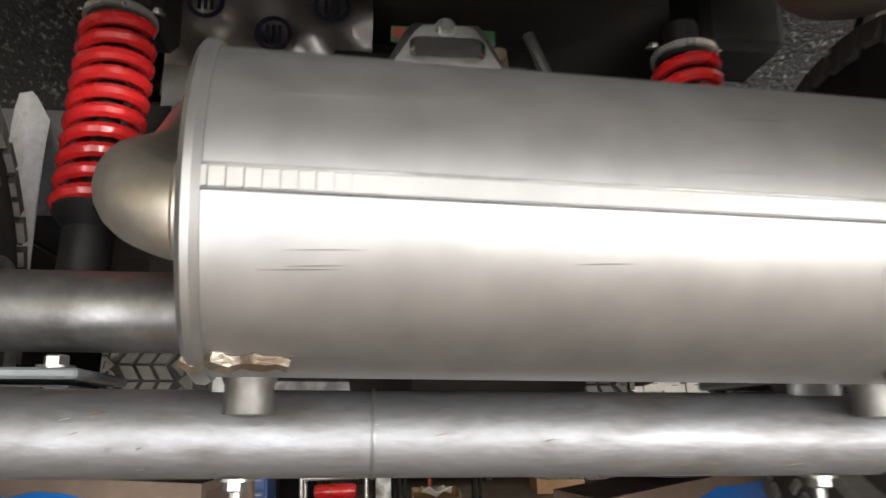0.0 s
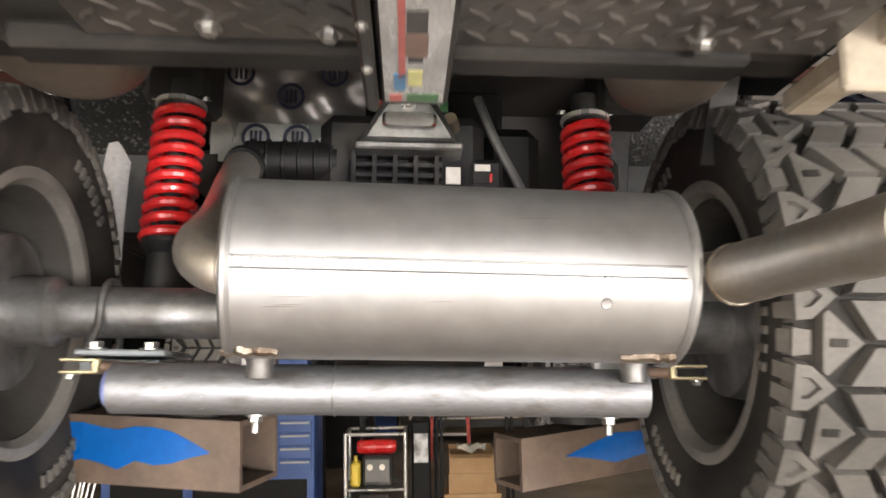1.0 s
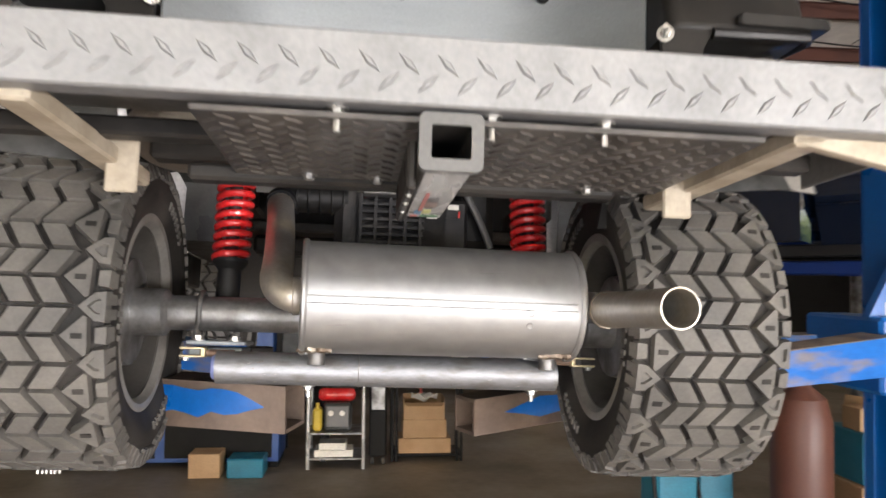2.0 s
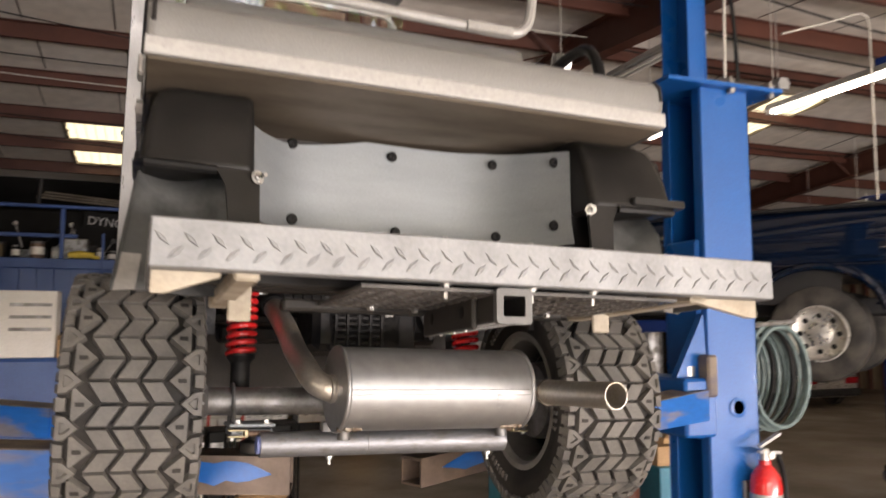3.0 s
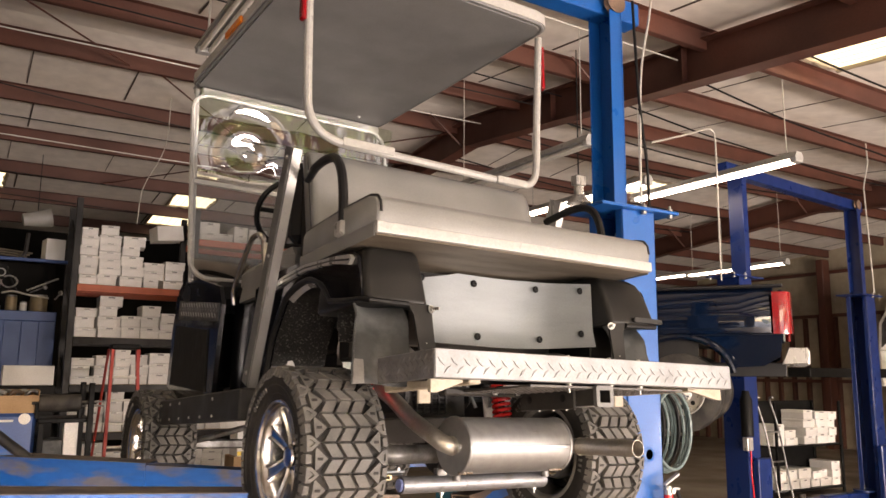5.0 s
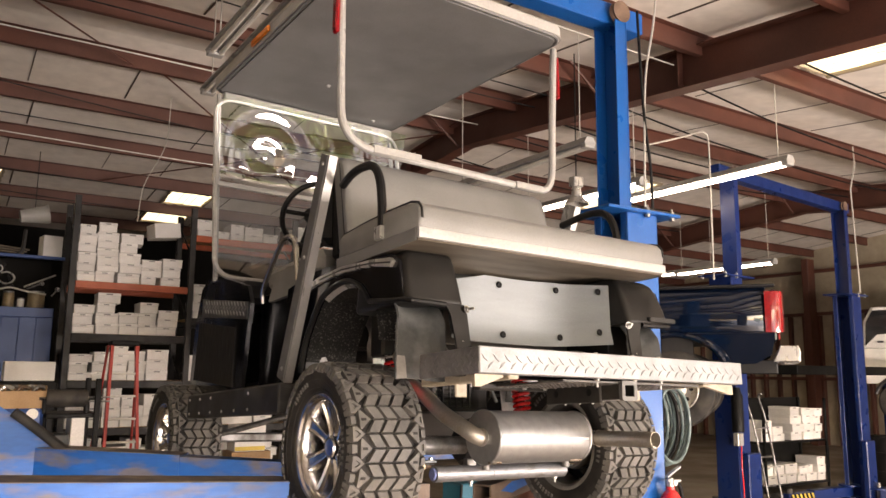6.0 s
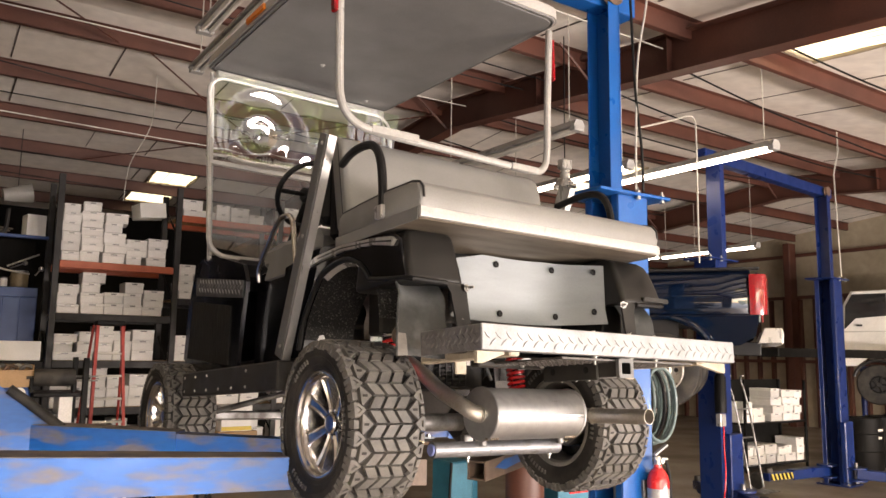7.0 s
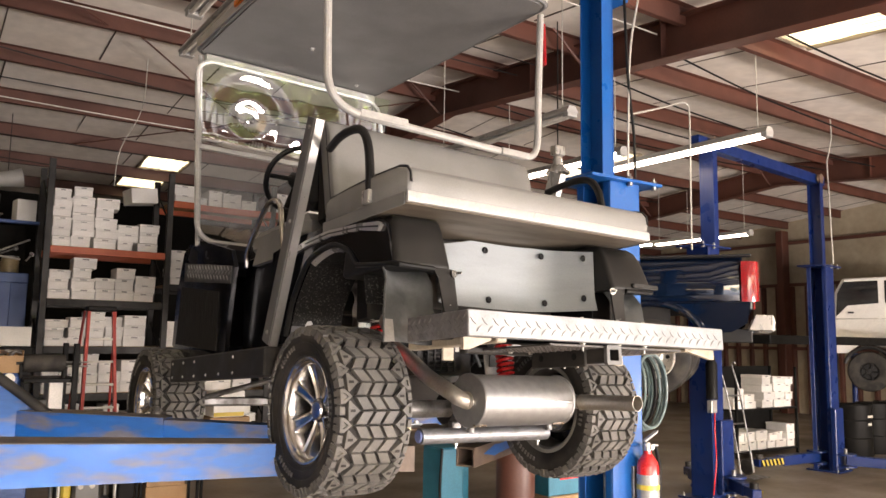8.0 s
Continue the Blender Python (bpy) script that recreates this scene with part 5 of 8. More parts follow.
def wheel(x, y, z, s, r, w, rim_r, label):
    """A tyre with chevron lugs and a chrome twin-spoke rim; s is the outer side."""
    m = Matrix.Translation((x, y, z)) @ Matrix.Rotation(radians(90) * s, 4, "Y")
    me = Mesh()
    h = w / 2
    k = r / 0.29
    me.lathe([(rim_r, -h * 0.78), (rim_r + 0.008, -h * 0.9), (rim_r + 0.04, -h * 0.985), (r * 0.86, -h), (r * 0.92, -h * 0.93), (r * 0.94, -h * 0.75), (r * 0.945, 0),
              (r * 0.94, h * 0.75), (r * 0.92, h * 0.93), (r * 0.86, h), (rim_r + 0.04, h * 0.985), (rim_r + 0.008, h * 0.9), (rim_r, h * 0.78), (rim_r - 0.006, h * 0.5), (rim_r - 0.006, -h * 0.5)], 72, m, closed=True)
    tread, N = Mesh(), 20
    base, top_r = r * 0.92, r
    st = 2 * math.pi / N

    def at(hh, a, rad):
        drop = 0.0 if abs(hh) < 0.6 else 0.1 * r * (abs(hh) - 0.6) ** 2
        return ((rad - drop) * math.cos(a * st), (rad - drop) * math.sin(a * st), hh * h)

    def lug(poly, rb=top_r, inset=0.125, hollow=0.0):
        """A raised block over a polygon of (across, turn), with a sunk middle if hollow."""
        c = len(poly)
        ch, ca = sum(q[0] for q in poly) / c, sum(q[1] for q in poly) / c

        def ring(f, rad):
            return [at(ch + (hh - ch) * f, ca + (a - ca) * f, rad) for hh, a in poly]
        vs = ring(1.0, base) + ring(1 - inset, rb)
        fs = [(q, (q + 1) % c, c + (q + 1) % c, c + q) for q in range(c)]
        if hollow:
            vs += ring(hollow, rb) + ring(hollow * 0.85, rb - 0.006)
            fs += [(n2 * c + q, n2 * c + (q + 1) % c, n2 * c + c + (q + 1) % c, n2 * c + c + q) for n2 in (1, 2) for q in range(c)] + [tuple(range(3 * c, 4 * c))]
        else:
            fs.append(tuple(range(c, 2 * c)))
        tread.add(vs, fs, m)
    sh, hw = 0.1, 0.152
    for q in range(N):
        for cc in (-0.36, 0.0, 0.36):
            lug([(cc - hw - sh, q + 0.02), (cc + hw - sh, q + 0.02), (cc + hw + sh, q + 0.49), (cc - hw + sh, q + 0.49)])
            lug([(cc - hw + sh, q + 0.52), (cc + hw + sh, q + 0.52), (cc + hw - sh, q + 0.99), (cc - hw - sh, q + 0.99)])
        for g in (-1, 1):
            mid = q + (0.0 if g > 0 else 0.5)
            lug([(g * 0.47, mid), (g * 0.76, mid - 0.4), (g * 0.8, mid - 0.36), (g * 0.8, mid + 0.36), (g * 0.76, mid + 0.4)])
            # dark raised tile painted as the shaded depth of a slot
            sa = [at(g * hh, mid + a, top_r + e) for e in (-0.002, 0.0006) for hh, a in ((0.62, -0.045), (0.74, -0.045), (0.74, 0.045), (0.62, 0.045))]
            me.add(sa, [(0, 1, 5, 4), (1, 2, 6, 5), (2, 3, 7, 6), (3, 0, 4, 7), (4, 5, 6, 7), (3, 2, 1, 0)], m)
            lug([(g * 0.655, mid + 0.5), (g * 0.86, mid + 0.22), (g * 0.99, mid + 0.2), (g * 0.99, mid + 0.8), (g * 0.86, mid + 0.78)], rb=r * 0.995, hollow=0.42)
            lug([(g * 0.86, mid - 0.15), (g * 1.0, mid - 0.18), (g * 1.0, mid + 0.18), (g * 0.86, mid + 0.15)], rb=r * 0.985)
            # shoulder block running down onto the sidewall
            for a1, a2, low in ((mid + 0.26, mid + 0.46, 0.865), (mid + 0.54, mid + 0.74, 0.865), (mid - 0.14, mid + 0.14, 0.885)):
                vs = []
                for lift in (0.0, 0.007):
                    for rad, hh in ((low, 0.985), (0.955, 0.9)):
                        for a in (a1, a2):
                            vs.append(((r * rad + lift * 0.4) * math.cos(a * st), (r * rad + lift * 0.4) * math.sin(a * st), g * (hh * h + lift + (0.004 if rad > 0.9 else 0))))
                tread.add(vs, [(0, 1, 5, 4), (1, 3, 7, 5), (3, 2, 6, 7), (2, 0, 4, 6), (4, 5, 7, 6)], m)
    # raised lettering as plain bars on the sidewalls
    for g in (-1, 1):
        for c0 in (0.3, 2.4, 4.5):
            for q in range(7):
                a = c0 + q * 0.085
                b0, b1 = r * 0.735, r * 0.79
                tread.add([(b * math.cos(a + d), b * math.sin(a + d), g * (h * 1.0 + e)) for e in (-0.003, 0.0025) for b, d in ((b0, -0.02), (b0, 0.02), (b1, 0.02), (b1, -0.02))], [(0, 1, 5, 4), (1, 2, 6, 5), (2, 3, 7, 6), (3, 0, 4, 7), (4, 5, 6, 7)], m)
    for rr in (rim_r + 0.022, rim_r + 0.05):
        me.sweep([(rr * math.cos(2 * math.pi * q / 60), rr * math.sin(2 * math.pi * q / 60), h * (0.95 if rr < rim_r + 0.03 else 1.0)) for q in range(60)], 0.002, 5, closed=True, m=m)
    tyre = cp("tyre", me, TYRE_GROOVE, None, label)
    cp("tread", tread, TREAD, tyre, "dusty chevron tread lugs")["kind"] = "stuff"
    R = rim_r
    rim = Mesh().lathe([(R - 0.022, -h * 0.15), (R - 0.02, h * 0.5), (R - 0.012, h * 0.72), (R + 0.004, h * 0.8), (R + 0.007, h * 0.86), (R + 0.001, h * 0.885), (R - 0.006, h * 0.865), (R - 0.011, h * 0.8), (R - 0.016, h * 0.785), (R - 0.022, h * 0.72), (R - 0.027, h * 0.5), (R - 0.034, -h * 0.15)], 56, m, closed=True)
    cp("rim", rim, CHROME, tyre, "polished chrome rim")
    barrel = Mesh().lathe([(R + 0.006, -h * 0.86), (R + 0.004, -h * 0.8), (R - 0.014, -h * 0.68), (R - 0.022, -h * 0.17), (R - 0.032, -h * 0.17), (R - 0.026, -h * 0.66), (R - 0.014, -h * 0.78), (R - 0.004, -h * 0.88)], 56, m, closed=True)
    cp("inner_barrel", barrel, INNER_RIM, tyre, "matte dark inner side of the rim")
    flange = Mesh().lathe([(R + 0.007, -h * 0.84), (R + 0.008, -h * 0.9), (R + 0.002, -h * 0.915), (R - 0.007, -h * 0.9), (R - 0.016, -h * 0.8), (R - 0.014, -h * 0.76)], 56, m, closed=True)
    cp("inner_flange", flange, PALE_RIM, tyre, "pale inner rim edge")
    # seven tapered spokes with a sunk middle and two raised edges
    for q in range(7):
        a = 2 * math.pi * (q + 0.15) / 7
        u, v, k = Vector((math.cos(a), math.sin(a), 0)), Vector((-math.sin(a), math.cos(a), 0)), Vector((0, 0, 1))
        sections = []
        for f in (0.0, 0.25, 0.5, 0.75, 0.93, 1.0):
            rr = 0.036 + (R - 0.018 - 0.036) * f
            wd = 0.0135 + 0.011 * f + 0.006 * max(0.0, f - 0.75) / 0.25
            zt = h * (0.5 + 0.2 * f ** 1.6)
            c = u * rr
            sections.append([c + v * (wd * b) + k * (zt + d) for b, d in ((-1.25, -0.03), (-1.0, -0.002), (-0.72, 0.0), (-0.45, -0.007), (0.45, -0.007), (0.72, 0.0), (1.0, -0.002), (1.25, -0.03))])
        n8 = 8
        cp("spoke", Mesh().add([p for r_ in sections for p in r_], [(i * n8 + j, i * n8 + (j + 1) % n8, (i + 1) * n8 + (j + 1) % n8, (i + 1) * n8 + j) for i in range(5) for j in range(n8)] + [tuple(range(n8))[::-1], tuple(range(5 * n8, 6 * n8))], m), CHROME, tyre)
        b = a + math.pi / 7
        cp("lug_nut", Mesh().lathe([(0.0085, 0), (0.0085, 0.018), (0.006, 0.022), (0, 0.022)], 6, m @ Matrix.Translation((0.047 * math.cos(b), 0.047 * math.sin(b), h * 0.33))), CHROME, tyre)
    cp("hub", Mesh().lathe([(R - 0.033, -h * 0.12), (R - 0.05, -h * 0.1), (0.07, h * 0.2), (0.062, h * 0.32), (0.042, h * 0.36), (0.04, h * 0.5), (0.03, h * 0.535), (0.0, h * 0.535)], 32, m), BLACK_PAINT, tyre, "glossy black middle of the rim")
    cp("cap_ring", Mesh().lathe([(0.034, h * 0.46), (0.037, h * 0.52), (0.034, h * 0.57), (0.028, h * 0.575), (0.027, h * 0.53)], 28, m, closed=True), CHROME, tyre, "chrome ring round the cap")
    cp("centre_cap", Mesh().lathe([(0.0272, h * 0.53), (0.027, h * 0.575), (0.022, h * 0.6), (0, h * 0.61)], 24, m), BLUE_CAP, tyre, "blue centre cap")
    return tyre


TL = "knobbly black off-road tyre with chevron lugs"
AX_Y, AX_Z = 0.75, 1.268
wheel(-0.585, AX_Y, AX_Z, -1, 0.29, 0.27, 0.178, TL)
wheel(0.525, AX_Y, AX_Z, 1, 0.29, 0.27, 0.178, TL)
wheel(-0.64, 2.57, 1.293, -1, 0.28, 0.25, 0.178, TL)
wheel(0.60, 2.57, 1.293, 1, 0.28, 0.25, 0.178, TL)

# -- rear axle, shocks, engine
ax = cp("rear_axle", Mesh().sweep([(-0.52, AX_Y, AX_Z), (-0.43, AX_Y, AX_Z), (-0.42, AX_Y, AX_Z), (-0.2, AX_Y, AX_Z), (-0.1, AX_Y, AX_Z)], [0.045, 0.045, 0.033, 0.033, 0.033], 20), GREY_STEEL, None, "grey steel rear axle tube")
cp("axle_tube", Mesh().sweep([(0.1, AX_Y, AX_Z), (0.37, AX_Y, AX_Z), (0.38, AX_Y, AX_Z), (0.46, AX_Y, AX_Z)], [0.033, 0.033, 0.045, 0.045], 20), GREY_STEEL, ax)
cp("axle_housing", Mesh().lathe([(0.0, -0.11), (0.06, -0.1), (0.1, -0.05), (0.105, 0.05), (0.08, 0.1), (0.0, 0.11)], 24, Matrix.Translation((0.02, AX_Y + 0.06, AX_Z)) @ Matrix.Rotation(radians(90), 4, "Y")), DARK, ax, "dark cast axle housing")
for x in (-0.395, 0.345):
    cp("brake_drum", Mesh().lathe([(0.0, -0.03), (0.1, -0.028), (0.105, 0.0), (0.1, 0.035), (0.05, 0.04), (0, 0.04)], 32, Matrix.Translation((x - 0.13 if x < 0 else x + 0.12, AX_Y, AX_Z)) @ Matrix.Rotation(radians(90), 4, "Y")), GREY_STEEL, ax, "weathered grey brake drum")
# U-bolt brackets
for x0, x1 in ((-0.375, -0.27), (0.24, 0.33)):
    br = cp("axle_bracket", Mesh().box((x0, AX_Y - 0.075, AX_Z - 0.058), (x1, AX_Y + 0.05, AX_Z - 0.05), 0.002).box((x0 + 0.005, AX_Y - 0.07, AX_Z - 0.078), (x1 - 0.005, AX_Y + 0.045, AX_Z - 0.062), 0.002), ALU, ax, "pale steel axle bracket")
    for x in (x0 + 0.012,):
        pts = [(x, AX_Y + 0.042 * math.cos(a) * 0.9, AX_Z + 0.04 * math.sin(a)) for a in [math.pi * k / 10 for k in range(11)]]
        pts = [(x, AX_Y + 0.038, AX_Z - 0.06)] + pts + [(x, AX_Y - 0.04, AX_Z - 0.02), (x, AX_Y - 0.07, AX_Z - 0.055)]
        cp("u_bolt", Mesh().sweep(pts, 0.005, 6), GREY_STEEL, br)
    for x in (x0 + 0.02, x1 - 0.02):
        hex_bolt((x, AX_Y - 0.06, AX_Z - 0.05), (0, 0, 1), 0.009, "bracket_nut", ZINC, br)


def shock(x, y0, z0, x1, y1, z1):
    """A coil-over shock absorber from its lower to its upper eye."""
    p, q = Vector((x, y0, z0)), Vector((x1, y1, z1))
    d = (q - p).normalized()
    n = (q - p).length
    m = axis_to(p, q)
    body = cp("shock_absorber", Mesh().lathe([(0, 0), (0.022, 0), (0.024, 0.01), (0.024, 0.075), (0.032, 0.085), (0.036, 0.09), (0.036, 0.097), (0.014, 0.1), (0.014, n - 0.05), (0.034, n - 0.05), (0.034, n - 0.04), (0.02, n - 0.03), (0.02, n), (0, n)], 18, m), DARK, None, "dark shock absorber")
    turns, L0, L1 = 9.5, 0.1, n - 0.052
    pts = [m @ Vector((0.033 * math.cos(2 * math.pi * turns * k / 150), 0.033 * math.sin(2 * math.pi * turns * k / 150), L0 + (L1 - L0) * k / 150)) for k in range(151)]
    cp("coil_spring", Mesh().sweep(pts, 0.0075, 8), RED_SPRING, body, "glossy red coil spring")
    cp("spring_seat", Mesh().lathe([(0.02, n - 0.045), (0.038, n - 0.043), (0.038, n - 0.036), (0.02, n - 0.034)], 16, m), SATIN, body)
    for s in (-1, 1):
        c = q + Vector((s * 0.036, -0.005, -0.03))
        hex_bolt(c, (0, -0.3, 1), 0.006, "top_nut", ZINC, body)
    cp("grease_cap", Mesh().lathe([(0.009, 0), (0.006, 0.014), (0, 0.016)], 8, axis_to(p + Vector((0.005, -0.03, 0.0)), p + Vector((0.005, -0.03, 1)))), PAPER, body)


shock(-0.335, 0.85, 1.285, -0.332, 0.885, 1.635)
shock(0.295, 0.86, 1.285, 0.29, 0.89, 1.63)
# long round tube below the muffler
tube = Mesh()
TY, TZ = 0.636, 1.173
tube.lathe([(0.0285, 0), (0.0285, 0.605), (0.0245, 0.605), (0.0245, 0.52), (0, 0.52)], 28, axis_to((-0.311, TY, TZ), (0.5, TY, TZ)))
tube.lathe([(0.0245, 0.09), (0.0245, 0.0), (0.0285, 0.0)], 28, axis_to((-0.311, TY, TZ), (0.5, TY, TZ)))
lt = cp("lower_tube", tube, RAW_STEEL, None, "long grey steel tube with scuffs and a weld mark")
cp("tube_weld", Mesh().sweep([(-0.063, TY + 0.0287 * math.cos(a), TZ + 0.0287 * math.sin(a)) for a in [2 * math.pi * k / 24 for k in range(24)]], 0.0012, 5, closed=True), GREY_STEEL, lt)
rngt = random.Random(12)
for _ in range(14):
    x, a, ln = rngt.uniform(-0.29, 0.27), rngt.uniform(-0.9, 0.4), rngt.uniform(0.003, 0.012)
    pts = [(x + ln * k / 3, TY - 0.0285 * math.cos(a + 3 * ln * k), TZ + 0.0285 * math.sin(a + 3 * ln * k)) for k in range(4)]
    cp("tube_scuff", Mesh().sweep(pts, [0.0001, 0.0004, 0.0004, 0.0001], 5), ZINC if _ % 3 else RUSTY, lt)
for x in (-0.151, 0.251):
    hex_bolt((x, TY + 0.0, TZ - 0.028), (0, 0, -1), 0.008, "tube_bolt", ZINC, lt, 0.012)
    cp("tube_tab", Mesh().box((x - 0.02, TY - 0.01, TZ + 0.02), (x + 0.02, TY + 0.02, TZ + 0.05), 0.003), GREY_STEEL, lt)
for x, s in ((-0.34, -1), (0.335, 1)):
    tie = cp("tie_rod", rod((x - s * 0.055, 0.655, 1.197), (x + s * 0.004, 0.66, 1.197), 0.0065), RUSTY, None, "rusty brake rod with a yellow zinc clevis")
    cp("clevis", Mesh().box((x, 0.65, 1.1885), (x + s * 0.04, 0.672, 1.1925), 0.001).box((x, 0.65, 1.2025), (x + s * 0.04, 0.672, 1.2065), 0.001).box((x - s * 0.006, 0.65, 1.1885), (x + s * 0.004, 0.672, 1.2065), 0.002), BRASS, tie, "yellow zinc clevis")
    hex_bolt((x + s * 0.03, 0.661, 1.188), (0, 0, -1), 0.0055, "clevis_pin", ZINC, tie)
tape = Mesh().lathe([(0.019, -0.008), (0.021, -0.006), (0.021, 0.003), (0.019, 0.004)], 20, axis_to((-0.311, TY, TZ), (0.5, TY, TZ)))
cp("end_tape", tape, material("lilac_tape", (0.2, 0.24, 0.5), 0.6), lt, "lilac tape round the tube's end")

# -- muffler
MA, MB = Vector((-0.165, 0.542, 1.298)), Vector((0.304, 0.572, 1.298))
ML = (MB - MA).length
mm = axis_to(MA, MB)
MR = 0.0935
muf = cp("muffler", Mesh().lathe([(MR - 0.003, 0.004), (MR, 0.006), (MR, ML - 0.006), (MR - 0.003, ML - 0.004), (MR - 0.004, ML * 0.5)], 64, mm, closed=True), STEEL, None, "round brushed steel muffler with rolled seams")
for a, b in ((0, 1), (ML, -1)):
    cp("end_cap", Mesh().lathe([(MR - 0.004, a), (MR + 0.0005, a), (MR + 0.004, a + b * 0.003), (MR + 0.0045, a + b * 0.007), (MR + 0.002, a + b * 0.011), (MR - 0.002, a + b * 0.011)], 64, mm), STEEL, muf, "rolled rim of the end cap")
    cp("cap_plate", Mesh().lathe([(MR - 0.002, a + b * 0.004), (MR - 0.008, a + b * 0.012), (MR - 0.015, a + b * 0.022), (0.06, a + b * 0.02), (0.04, a + b * 0.012), (0, a + b * 0.012)], 48, mm), STEEL_HEAT, muf, "heat-tinted end plate")
# folded lock seam along the rear, with crimp marks
me = Mesh()
for k in range(54):
    u0 = 0.012 + k * (ML - 0.024) / 54
    u1 = u0 + (ML - 0.024) / 54 * 0.95
    a0, a1 = 0.135, 0.02
    q = []
    for u, step in ((u0, 0.0), (u1, 0.0011)):
        for a, rr in ((a1, MR - 0.0005), (a1 + 0.01, MR + 0.0013 + step), (a0 - 0.006, MR + 0.0013 + step), (a0, MR - 0.0005)):
            q.append(mm @ Vector((0, 0, u)) + (Vector((0, -math.cos(a), -math.sin(a))) * rr))
    me.add(q, [(0, 1, 5, 4), (1, 2, 6, 5), (2, 3, 7, 6), (4, 5, 6, 7)])
cp("lock_seam", me, STEEL, muf, "crimped lengthwise seam")
gap = [mm @ Vector((0, 0, u)) + Vector((0, -math.cos(0.142), -math.sin(0.142))) * (MR + 0.0002) for u in (0.011, ML * 0.3, ML * 0.6, ML - 0.011)]
cp("seam_gap", Mesh().sweep(gap, 0.00055, 6), DARK, muf, "dark seam line")
edge = [mm @ Vector((0, 0, u)) + Vector((0, -math.cos(0.012), -math.sin(0.012))) * (MR + 0.0001) for u in (0.011, ML * 0.5, ML - 0.011)]
cp("seam_edge", Mesh().sweep(edge, 0.0007, 6), GREY_STEEL, muf, "grey upper edge of the seam")
for u, z in ((0.378, -0.018), (0.378, -0.04)):
    a = z / MR
    c = mm @ Vector((0, 0, u)) + Vector((0, -math.cos(a), math.sin(a))) * MR
    cp("spot_dimple", Mesh().lathe([(0.007, -0.001), (0.005, 0.001), (0.003, 0.0006), (0, 0.0006)], 14, axis_to(c, c + Vector((0, -math.cos(a), math.sin(a))))), STEEL, muf)
for u in (0.025, ML - 0.04):
    c = mm @ Vector((0, 0.0, u))
    cp("hanger_bracket", Mesh().lathe([(0.0, -0.022), (0.015, -0.02), (0.014, -0.004), (0.018, 0.006), (0.022, 0.014), (0, 0.02)], 14, Matrix.Translation((c.x + 0.004, c.y + 0.02, c.z - MR))), GREY_STEEL, muf)
    rngw = random.Random(int(u * 1000))
    pts = [(c.x - 0.024 + 0.055 * k / 9, c.y - 0.035 + rngw.uniform(-0.002, 0.002), c.z - 0.0875 + rngw.uniform(-0.002, 0.002)) for k in range(10)]
    cp("weld_bead", Mesh().sweep(pts, [0.004 + rngw.uniform(0, 0.0035) for _ in pts], 7), WELD, muf, "rough golden-brown weld bead")
rngs = random.Random(4)
for _ in range(9):
    a, u, ln = rngs.uniform(-0.75, 0.6), rngs.uniform(0.02, ML - 0.12), rngs.uniform(0.02, 0.07)
    pts = [mm @ Vector((0, 0, u + ln * k / 4)) + Vector((0, -math.cos(a + 0.004 * k), math.sin(a + 0.004 * k))) * (MR + 0.00005) for k in range(5)]
    cp("scratch", Mesh().sweep(pts, [0.00005, 0.00022, 0.00028, 0.00022, 0.00005], 5), GREY_STEEL, muf)
inlet = curve([mm @ Vector((0, 0, 0.006)), mm @ Vector((0, 0, -0.012)), (-0.2, 0.556, 1.31), (-0.211, 0.585, 1.328), (-0.215, 0.64, 1.352), (-0.222, 0.72, 1.39), (-0.232, 0.82, 1.455), (-0.245, 0.92, 1.51)], 6)
cp("inlet_pipe", Mesh().sweep(inlet, 0.0285, 20), STEEL_HEAT, muf, "bent steel inlet pipe")
cp("pipe_flange", Mesh().lathe([(0.0, 0.0), (0.032, 0.0), (0.032, 0.02), (0, 0.02)], 20, axis_to((-0.245, 0.93, 1.515), (-0.248, 1.0, 1.56))), DARK, muf)
cp("pipe_collar", Mesh().lathe([(0.029, -0.014), (0.032, -0.012), (0.032, -0.004), (0.03, -0.001), (0.04, 0.005)], 24, mm), STEEL_HEAT, muf, "golden heat-tinted collar")
out = curve([mm @ Vector((0, 0, ML - 0.005)), mm @ Vector((0, 0, ML + 0.02)), (0.333, 0.545, 1.296), (0.341, 0.5, 1.292), (0.343, 0.455, 1.289)], 6)
cp("outlet_pipe", Mesh().sweep(out, 0.0265, 20), STEEL, muf, "bent outlet pipe with golden welds")
tip_m = axis_to((0.342, 0.48, 1.29), (0.352, 0.23, 1.285))
cp("exhaust_tip", Mesh().lathe([(0.0268, 0.0), (0.0295, 0.0), (0.0295, 0.05), (0.0285, 0.06), (0.0285, 0.272), (0.0265, 0.272), (0.0265, 0.01)], 30, tip_m, closed=True), STEEL_HEAT, muf, "open round exhaust tip of dull steel")
cp("tip_weld", Mesh().sweep([tip_m @ Vector((0.0295 * math.cos(a), 0.0295 * math.sin(a), 0.001)) for a in [2 * math.pi * k / 24 for k in range(24)]], 0.0025, 6, closed=True), WELD, muf)

